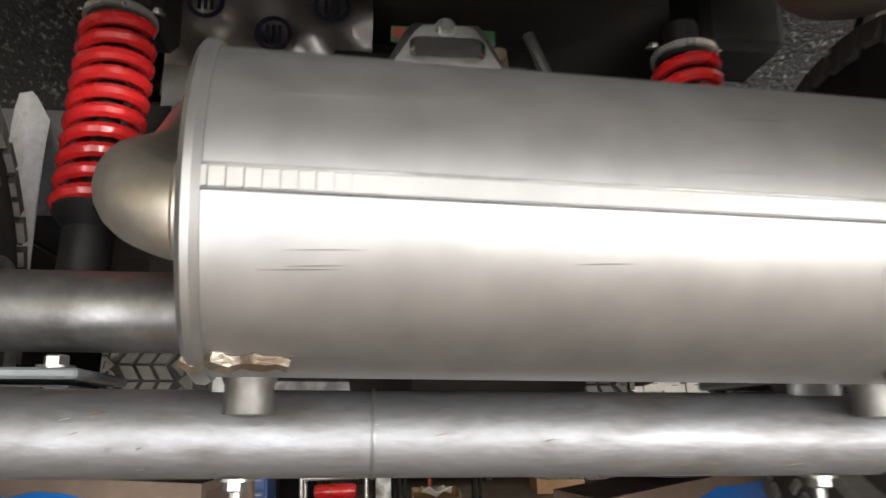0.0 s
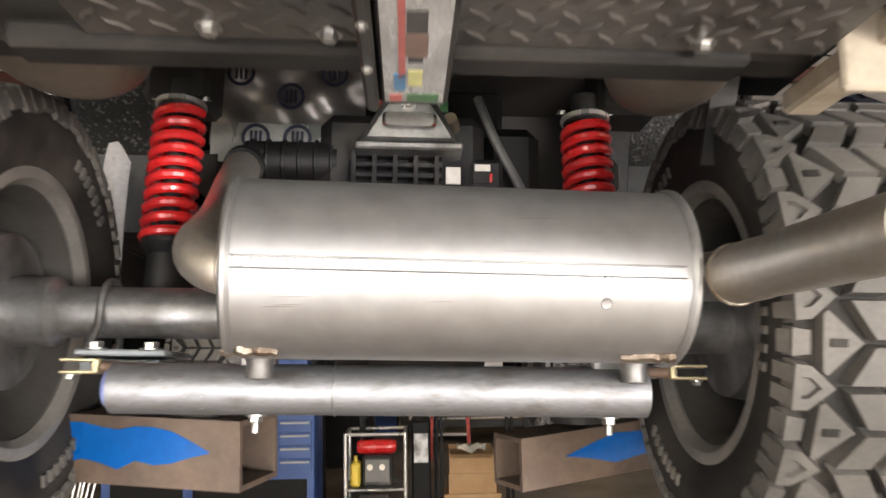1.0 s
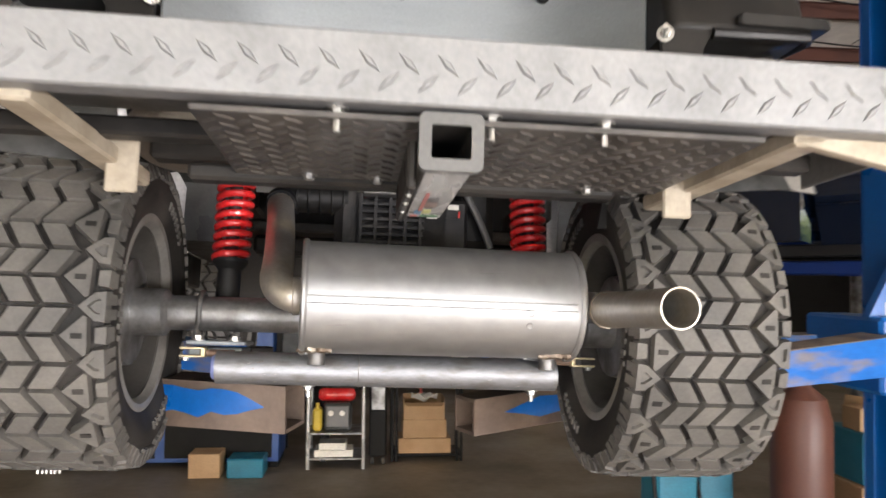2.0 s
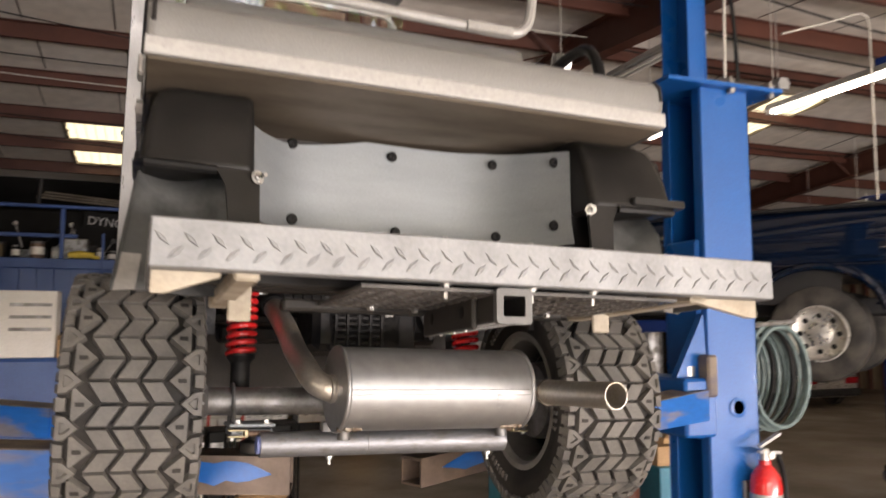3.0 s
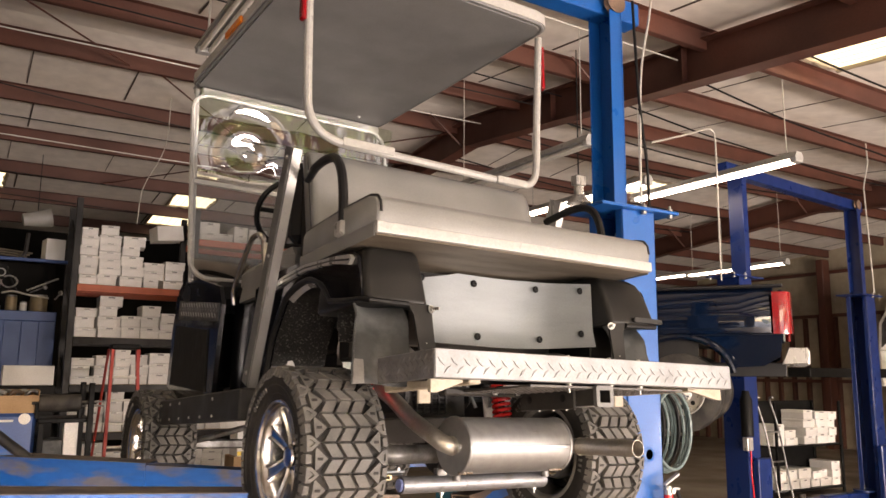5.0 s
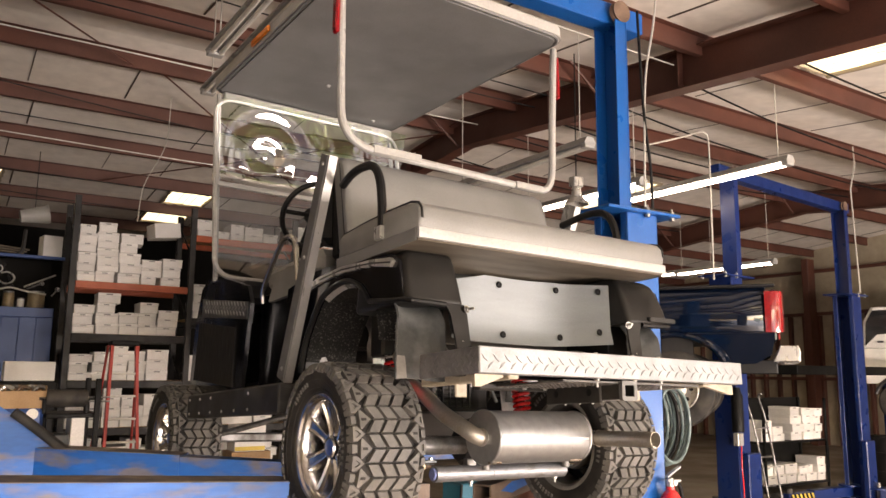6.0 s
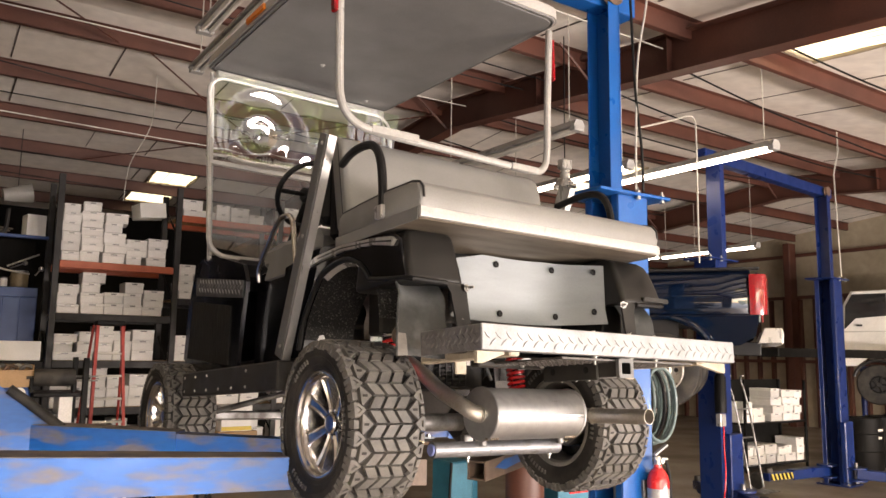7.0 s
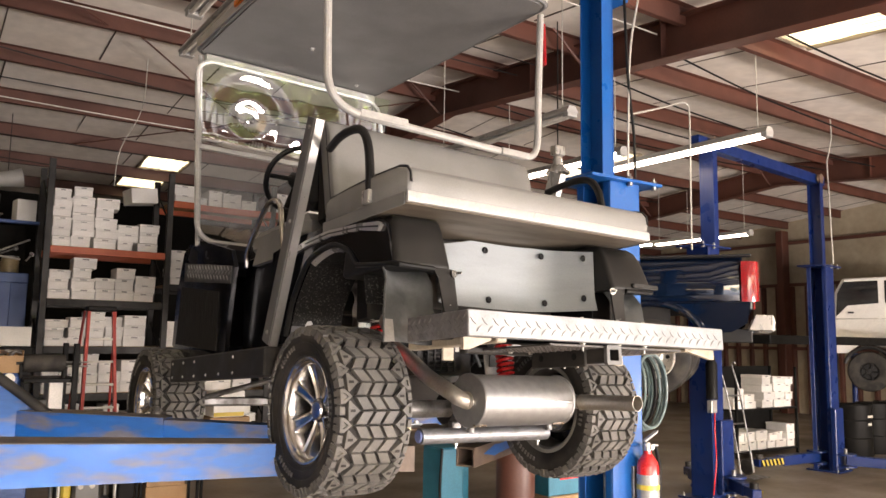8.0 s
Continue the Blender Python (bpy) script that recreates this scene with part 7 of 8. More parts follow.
def open_box(x0, x1, y0, y1, z, h, flap, label, group):
    """A carton without a lid: a base, four walls and, if flap is above 0, a front flap that hangs out."""
    root = solid("open_carton", Mesh().box((x0, y0, z), (x1, y1, z + 0.005)), CARDBOARD, label, "box", group)
    for lo, hi in (((x0, y0, z + 0.005), (x0 + 0.005, y1, z + h)), ((x1 - 0.005, y0, z + 0.005), (x1, y1, z + h * 1.05)), ((x0 + 0.005, y0, z + 0.005), (x1 - 0.005, y0 + 0.005, z + h * 0.8)), ((x0 + 0.005, y1 - 0.005, z + 0.005), (x1 - 0.005, y1, z + h * 1.05))):
        part("wall_panel", Mesh().box(lo, hi), CARDBOARD, root)
    if flap:
        zt = z + h * 0.8
        a = [(x0 + 0.005, y0, zt), (x1 - 0.005, y0, zt), (x1 - 0.03, y0 - flap, zt - 0.02), (x0 + 0.03, y0 - flap, zt - 0.02)]
        part("flap", Mesh().add(a + [(x, y + 0.002, q + 0.004) for x, y, q in a], [(0, 1, 2, 3), (7, 6, 5, 4), (0, 4, 5, 1), (1, 5, 6, 2), (2, 6, 7, 3), (3, 7, 4, 0)]), CARDBOARD, root)
    return root


bench = thing("work_bench", Matrix(), "dark steel work bench covered with parts and boxes", "bench")
BY = 6.5
part("bench_top", Mesh().box((-0.95, BY, 1.42), (-0.48, BY + 0.6, 1.46), 0.006), RACK_DARK, bench)
part("lower_shelf", Mesh().box((-3.4, BY + 0.02, 0.95), (-0.5, BY + 0.68, 0.98), 0.004), RACK_DARK, bench)
for x in (-3.38, -2.0):
    for y in (BY + 0.01, BY + 0.62):
        part("bench_leg", Mesh().box((x, y, 0), (x + 0.06, y + 0.06, 0.95), 0.005), RACK_DARK, bench)
for x, z in ((-0.95, 1.42), (-0.54, 1.79)):
    for y in (BY - 0.05, BY + 0.56):
        part("bench_post", Mesh().box((x, y, 0), (x + 0.05, y + 0.05, z), 0.005), RACK_DARK, bench)
roll = thing("film_roller", pose(-0.95, BY + 0.1, 1.6), "black roller with spindle mounted on the bench", "roller")
part("drum", Mesh().lathe([(0.025, -0.06), (0.025, 0.0), (0.075, 0.0), (0.083, 0.02), (0.083, 0.34), (0.075, 0.36), (0.02, 0.36), (0.02, 0.5)], 24, pose(0, 0, 0, 0, 90, 0)), RUBBER, roll)
for z in (-0.03, 0.01):
    part("spindle", rod((0.36, -0.04, z), (0.56, -0.04, z), 0.008, 8), ZINC, roll, "bright steel spindle")
for x in (-0.03, 0.34):
    part("roller_stand", Mesh().box((x, -0.05, -0.139), (x + 0.03, 0.05, 0.0), 0.004), RACK_DARK, roll)
for x, w, h, c in ((-0.93, 0.2, 0.14, GREY_PLASTIC), (-0.72, 0.12, 0.22, WHITE_BOX)):
    solid("box", Mesh().box((x, BY + 0.05, 0.981), (x + w, BY + 0.4, 0.981 + h * 2), 0.006), c, "small box on the lower bench shelf", "box", "boxes on the bench")
case = solid("storage_case", Mesh().box((-2.1, BY + 0.05, 0.981), (-0.965, BY + 0.5, 1.51), 0.03), CABINET_BLUE, "blue storage case with a round sticker on the bench", "case")
part("round_sticker", Mesh().lathe([(0.05, 0), (0.05, 0.003), (0, 0.003)], 24, pose(-1.06, BY + 0.05, 1.46, 90, 0, 0)), PAPER, case, "round white sticker")
part("pale_mark", Mesh().box((-1.36, BY + 0.046, 1.435), (-1.15, BY + 0.05, 1.455)), PAPER, case)
part("case_handle", Mesh().sweep(curve([(-1.75, BY + 0.2, 1.5), (-1.73, BY + 0.2, 1.56), (-1.55, BY + 0.2, 1.56), (-1.53, BY + 0.2, 1.5)], 4), 0.012, 8), SATIN, case)
open_box(-1.4, -0.95, BY + 0.08, BY + 0.48, 1.511, 0.2, 0.0, "open brown cardboard box with metal parts", "boxes on the bench")
for k in range(5):
    a = Vector((-1.34 + k * 0.07, BY + 0.2 + 0.04 * (k % 2), 1.66))
    solid("pipe_offcut", Mesh().sweep(curve([a, a + Vector((0.05, 0.02, 0.05)), a + Vector((0.12, 0.0, 0.03))], 4), 0.018, 8), (SATIN, GREY_STEEL, RUSTY)[k % 3], "bent metal pipe lying in the open box", "pipe", "pipes in the box")
tall = solid("box", Mesh().box((-1.95, BY + 0.12, 1.511), (-1.42, BY + 0.45, 2.11), 0.008), WHITE_BOX, "tall white printed cardboard box on the case", "box", "boxes on the bench")
for z in (1.75, 1.86, 1.97):
    part("print_bar", Mesh().box((-1.8, BY + 0.117, z), (-1.46, BY + 0.12, z + 0.03)), GREY_STEEL, tall)
base = solid("side_cabinet", Mesh().box((-2.6, 9.0, 0.0), (-0.58, 9.5, 1.72), 0.01), RACK_DARK, "low dark steel cabinet before the hutch", "cabinet")
solid("box", Mesh().box((-1.16, 9.1, 1.721), (-0.6, 9.4, 1.96), 0.008), WHITE_BOX, "long white cardboard box on the dark cabinet", "box", "boxes on the bench")
solid("paint_can", Mesh().lathe([(0, 0), (0.1, 0), (0.1, 0.26), (0.07, 0.3), (0.05, 0.3), (0.05, 0.34), (0, 0.34)], 20), YELLOW, "yellow can on the dark cabinet", "can", m=pose(-1.9, 9.25, 1.72))
solid("box", Mesh().box((1.9, 9.75, 0.0), (2.5, 10.2, 0.69), 0.008), CARDBOARD, "brown carton on the floor before the rack", "box", "boxes on the floor")
yb = solid("box", Mesh().box((1.95, 9.78, 0.691), (2.42, 10.15, 1.07), 0.008), WHITE_BOX, "white box with a yellow band on a carton", "box", "boxes on the floor")
part("yellow_band", Mesh().box((1.955, 9.776, 0.7), (2.415, 9.779, 0.76)), YELLOW, yb, "yellow printed band")
part("print_bar", Mesh().box((2.05, 9.776, 0.86), (2.25, 9.779, 0.92)), GREY_STEEL, yb)

# ---- blue tool cabinet and shelves seen low down behind the cart ----
tool = thing("tool_cabinet", pose(-2.61, 6.25, 0), "blue steel tool cabinet with pale drawer handles", "cabinet")
part("carcass", Mesh().box((0, 0, 0.06), (1.72, 0.55, 0.98), 0.008), CABINET_BLUE, tool)
for k in range(4):
    d = part("drawer", Mesh().box((1.43, -0.02, 0.465 + k * 0.105), (1.7, -0.002, 0.56 + k * 0.105), 0.004), CABINET_BLUE, tool, "blue drawer front")
    part("handle", Mesh().box((1.445, -0.04, 0.53 + k * 0.105), (1.68, -0.02, 0.545 + k * 0.105), 0.003), WHITE_TRIM, d, "pale drawer handle")
# near-black sheets on the closed front stand for the shade inside open bays
for x0, x1, z1 in ((0.08, 0.66, 0.42), (0.74, 1.66, 0.4)):
    part("open_bay", Mesh().box((x0, -0.012, 0.1), (x1, -0.002, z1), 0.003), RACK_DARK, tool, "black sheet painted as a shaded open bay")
for x in (0.05, 1.67):
    part("foot", Mesh().box((x - 0.04, 0.05, 0), (x + 0.04, 0.5, 0.06), 0.005), RACK_DARK, tool)
for k in range(6):
    solid("steel_tube", rod((-2.72 - 0.035 * k, 6.18 - 0.01 * (k % 2), 0.0), (-2.62 - 0.04 * k, 6.3, 0.62 + 0.05 * (k % 3)), 0.012, 8), SATIN, "bright steel tube leaning on the tool cabinet", "tube", "tubes by the cabinet")
solid("box", Mesh().box((-1.6, 5.94, 0.0), (-1.34, 6.2, 0.2), 0.005), CARDBOARD, "small brown carton on the floor by the tool cabinet", "box", "boxes on the floor")
solid("tray", Mesh().box((-1.28, 5.92, 0.0), (-0.98, 6.2, 0.16), 0.01), TEAL, "turquoise plastic tray on the floor", "tray")

stand = thing("wire_shelf", pose(-0.635, 6.2, 0), "bright steel rack holding shop equipment", "shelf")
for x in (0, 0.485):
    for y in (0, 0.4):
        part("shelf_post", rod((x, y, 0), (x, y, 0.76), 0.016), SATIN, stand)
    part("side_rail", rod((x, 0, 0.75), (x, 0.4, 0.75), 0.014), SATIN, stand)
for y in (0.0, 0.4):
    part("top_rail", rod((0, y, 0.75), (0.485, y, 0.75), 0.014), SATIN, stand)
for z in (0.08, 0.3):
    part("wire_tray", Mesh().box((-0.01, -0.01, z), (0.495, 0.41, z + 0.02), 0.004), GREY_STEEL, stand)
solid("red_tank", Mesh().lathe([(0, 0), (0.045, 0.008), (0.058, 0.04), (0.058, 0.3), (0.045, 0.33), (0, 0.34)], 20, pose(-0.56, 6.4, 0.625, 0, 90, 0)), EXT_RED, "small red tank on top of the equipment in the rack", "tank")
charger = solid("battery_charger", Mesh().box((-0.5, 6.26, 0.321), (-0.26, 6.55, 0.566), 0.02), GREY_PLASTIC, "grey battery charger with dials in the rack", "charger")
part("charger_panel", Mesh().box((-0.48, 6.252, 0.36), (-0.28, 6.26, 0.54), 0.004), STRUT_GREY, charger, "grey front panel")
for x in (-0.44, -0.34):
    part("dial", Mesh().lathe([(0.024, 0), (0.024, 0.012), (0, 0.014)], 16, pose(x, 6.252, 0.48, 90, 0, 0)), PAPER, charger, "pale dial")
solid("oil_jug", Mesh().box((-0.6, 6.25, 0.321), (-0.52, 6.42, 0.52), 0.02).lathe([(0.016, 0), (0.016, 0.05), (0, 0.05)], 12, pose(-0.56, 6.3, 0.515)), YELLOW, "yellow oil jug in the rack", "jug")
solid("folded_paper", Mesh().box((-0.58, 6.22, 0.101), (-0.24, 6.47, 0.16), 0.004).box((-0.54, 6.23, 0.16), (-0.3, 6.45, 0.22), 0.004), PAPER, "crumpled shop paper lying in the rack", "paper")
crate = thing("equipment_stand", pose(-0.1, 6.3, 0), "tall black equipment stand", "stand")
part("stand_body", Mesh().box((0, 0, 0.08), (0.16, 0.4, 0.84), 0.015), RACK_DARK, crate)
part("stand_panel", Mesh().box((0.02, -0.008, 0.5), (0.14, -0.001, 0.74), 0.004), GREY_STEEL, crate)
for x in (0.03, 0.13):
    part("caster", Mesh().lathe([(0, -0.015), (0.04, -0.015), (0.04, 0.015), (0, 0.015)], 16, pose(x, 0.06, 0.04, 0, 90, 0)), RUBBER, crate)
cage = thing("carton_shelf", pose(0.1, 6.45, 0), "dark steel shelf frame packed with brown cartons", "shelf")
for x in (0.0, 0.04, 0.6, 0.64):
    part("shelf_post", Mesh().box((x, 0, 0), (x + 0.025, 0.03, 0.86), 0.003), RACK_DARK, cage)
for x in (0.0, 0.64):
    part("shelf_post", Mesh().box((x, 0.42, 0), (x + 0.025, 0.45, 0.86), 0.003), RACK_DARK, cage)
for z in (0.04, 0.84):
    part("shelf_board", Mesh().box((0.0, 0.031, z), (0.665, 0.419, z + 0.02), 0.003), RACK_DARK, cage)
for x0, z0, x1, z1, y in ((0.17, 0.061, 0.66, 0.2, 6.5), (0.21, 0.201, 0.62, 0.37, 6.51)):
    solid("box", Mesh().box((x0, y, z0), (x1, y + 0.32, z1), 0.005), CARDBOARD, "brown cardboard box in a stack on the dark shelf", "box", "boxes on the floor")
open_box(0.22, 0.6, 6.52, 6.82, 0.371, 0.19, 0.08, "open brown carton with its flap hanging out", "boxes on the floor")
solid("shop_rag", Mesh().shell([[(0.3 + 0.06 * j, 6.6 + 0.05 * i, 0.56 + 0.03 * math.sin(j * 2.1 + i) + 0.02 * math.cos(i * 2.7)) for j in range(5)] for i in range(5)], 0.006), PAPER, "crumpled white paper in the open carton", "paper")

# teal machines and a brown gas cylinder under the far side of the cart
for x, y, h in ((1.38, 3.0, 1.12), (1.8, 3.5, 1.0)):
    jack = thing("transmission_jack", pose(x, y, 0), "teal painted upright shop machine with cables", "jack", "teal machines")
    part("mast", Mesh().box((-0.1, -0.12, 0.06), (0.1, 0.12, h), 0.012), TEAL, jack)
    part("mast_foot", Mesh().box((-0.3, -0.25, 0), (0.3, 0.25, 0.06), 0.01), TEAL, jack)
    part("hose", Mesh().sweep(curve([(-0.1, -0.13, h), (-0.14, -0.17, h * 0.7), (-0.1, -0.2, h * 0.4), (-0.02, -0.16, 0.1)], 6), 0.01, 8), CABLE, jack, "black hose")
cyl = thing("gas_cylinder", pose(2.1, 3.05, 0), "brown steel gas cylinder standing on the floor", "cylinder")
part("bottle", Mesh().lathe([(0, 0), (0.14, 0.0), (0.15, 0.03), (0.15, 0.98), (0.12, 1.1), (0.05, 1.16), (0.035, 1.2), (0, 1.2)], 28), RUST_BROWN, cyl)
part("valve", Mesh().lathe([(0.02, 1.2), (0.02, 1.27), (0.03, 1.27), (0.03, 1.3), (0, 1.3)], 12), BRASS, cyl, "brass valve")
kit = solid("parts_box", Mesh().box((0, 0, 0.66), (0.5, 0.35, 0.92), 0.006), TEAL, "turquoise printed parts box with a red sticker on a carton", "box", m=pose(2.4, 3.0, 0))
part("sticker", Mesh().box((0.12, -0.003, 0.78), (0.36, 0.0, 0.86)), EXT_RED, kit, "red and white sticker")
part("sticker_bar", Mesh().box((0.15, -0.005, 0.81), (0.33, -0.0032, 0.83)), PAPER, kit)
solid("box", Mesh().box((2.38, 2.98, 0), (2.92, 3.4, 0.659), 0.006), CARDBOARD, "large brown carton under the parts box", "box", "boxes on the floor")
for k in range(4):
    solid("box", Mesh().box((0, 0, 0), (0.16, 0.16, 0.12), 0.004), CARDBOARD, "small open brown carton on the parts box", "box", "cartons on the parts box", m=pose(2.42 + 0.11 * k, 3.05 + 0.1 * (k % 2), 0.921 + 0.04 * (k % 2), 0, 12 * (k % 3), 20 * k))

# ---- on the near lift post: extinguisher, hose coil, cables ----
ext = thing("fire_extinguisher", pose(1.945, 1.6, 0.78), "red fire extinguisher with white handle and label, hung on the post", "fire extinguisher")
part("cylinder", Mesh().lathe([(0, 0), (0.062, 0.0), (0.068, 0.012), (0.068, 0.34), (0.06, 0.375), (0.04, 0.405), (0.026, 0.42), (0.026, 0.44), (0, 0.44)], 28), EXT_RED, ext)
label = part("label_band", Mesh().lathe([(0.0688, 0.02), (0.0688, 0.3)], 28, closed=False), LABEL_WHITE, ext, "white paper label")
part("stripe", Mesh().lathe([(0.0694, 0.21), (0.0694, 0.24)], 28, closed=False), YELLOW, label, "yellow stripe")
part("stripe", Mesh().lathe([(0.0694, 0.05), (0.0694, 0.075)], 28, closed=False), EXT_RED, label, "red stripe")
part("valve_head", Mesh().lathe([(0, 0.44), (0.022, 0.44), (0.022, 0.475), (0.016, 0.49), (0, 0.49)], 14), SATIN, ext)
part("gauge", Mesh().lathe([(0, 0), (0.017, 0), (0.017, 0.012), (0, 0.012)], 14, axis_to((0.012, -0.02, 0.462), (0.02, -0.2, 0.462))), PAPER, ext, "small white gauge")
for z0, z1 in ((0.492, 0.545), (0.47, 0.462)):
    part("lever", Mesh().add([(x, y, z + d) for d in (0.0, 0.012) for x, y, z in ((-0.03, -0.012, z0), (-0.03, 0.012, z0), (0.085, 0.012, z1), (0.085, -0.012, z1))], [(3, 2, 1, 0), (4, 5, 6, 7), (0, 1, 5, 4), (1, 2, 6, 5), (2, 3, 7, 6), (3, 0, 4, 7)]), WHITE_TRIM, ext, "white handle")
part("hose", Mesh().sweep(curve([(0.02, 0.0, 0.47), (0.09, 0.01, 0.44), (0.11, 0.0, 0.3), (0.1, 0.0, 0.12)], 5), 0.012, 8), CABLE, ext, "black hose")
part("bracket", Mesh().box((-0.06, 0.06, 0.1), (0.06, 0.085, 0.34), 0.004), GREY_STEEL, ext)
coil = thing("hose_coil", pose(2.22, 1.93, 1.56), "coil of grey-green air hose hung on the blue post", "hose")
random.seed(8)
for k in range(14):
    r = 0.26 + random.uniform(-0.014, 0.008)
    cx, cy = 0.0 + k * 0.013, 0.3 - k * 0.022
    pts = [(cx + r * 0.95 * math.cos(a), cy + r * 0.25 * math.cos(a), r * math.sin(a) + random.uniform(-0.002, 0.002) - 0.008 * (k % 3)) for a in [2 * math.pi * q / 40 for q in range(40)]]
    part("loop", Mesh().sweep(pts, 0.012, 8, closed=True), CABLE if k % 4 == 2 else HOSE, coil)
part("hook", rod((-0.1, 0.0, 0.24), (0.25, 0.0, 0.27), 0.012, 8), GREY_STEEL, coil)
hole = Mesh().lathe([(0.03, 0), (0.04, 0), (0.045, 0.004), (0.03, 0.006)], 20, pose(1.877, 1.678, 1.442, 90, 0, 0), closed=True)
part("column_hole_ring", hole, LIFT_BLUE, near_lift)
# uncut post; a black disc gives the shade of the hole
part("column_hole", Mesh().lathe([(0.031, 0.002), (0.0, 0.002)], 20, pose(1.877, 1.678, 1.442, 90, 0, 0)), CABLE, near_lift, "black disc painted as a shaded hole")
part("lock_cable", Mesh().sweep(curve([(1.8, 1.62, 4.25), (1.81, 1.6, 3.6), (1.86, 1.6, 3.2), (1.89, 1.62, 2.93)], 6), 0.009, 8), CABLE, near_lift, "black cable")
part("air_line", Mesh().sweep(curve([(1.92, 1.6, 5.2), (1.96, 1.6, 4.4), (1.84, 1.6, 3.8), (1.81, 1.6, 3.3), (1.8, 1.6, 2.93)], 6), 0.007, 8), CONDUIT, near_lift, "pale air line")


def conduit(pts, r=0.011, label="pale conduit hanging from the roof"):
    solid("conduit", Mesh().sweep(pts, r, 8), CONDUIT, label, "conduit", "conduits")


conduit(curve([(4.6, 4.1, 4.42), (5.2, 4.1, 4.62), (5.5, 4.1, 4.73), (5.6, 4.1, 4.74), (5.66, 4.1, 4.68), (5.67, 4.1, 4.4), (5.66, 4.1, 3.4), (5.66, 4.1, 2.98)], 5), label="thin pale conduit with a hooked top beside the lift")
conduit([(9.75, 4.6, 5.4), (9.76, 4.6, 5.1), (9.6, 4.6, 4.7), (9.66, 4.6, 3.12)])
random.seed(21)
for k in range(7):
    y = 2.6 + 1.2 * k
    a = Vector((4.7, y, roof_z(y) - 0.25))
    b = Vector((12.8, y + random.uniform(-0.5, 1.0), roof_z(y) - 0.3))
    mid = a.lerp(b, 0.5) - Vector((0, 0, 0.12))
    solid("roof_cable", Mesh().sweep(curve([a, a.lerp(mid, 0.5) - Vector((0, 0, 0.05)), mid, mid.lerp(b, 0.5) - Vector((0, 0, 0.05)), b], 5), 0.012, 6), CABLE, "dark cable slung below the roof", "cable", "roof cables")

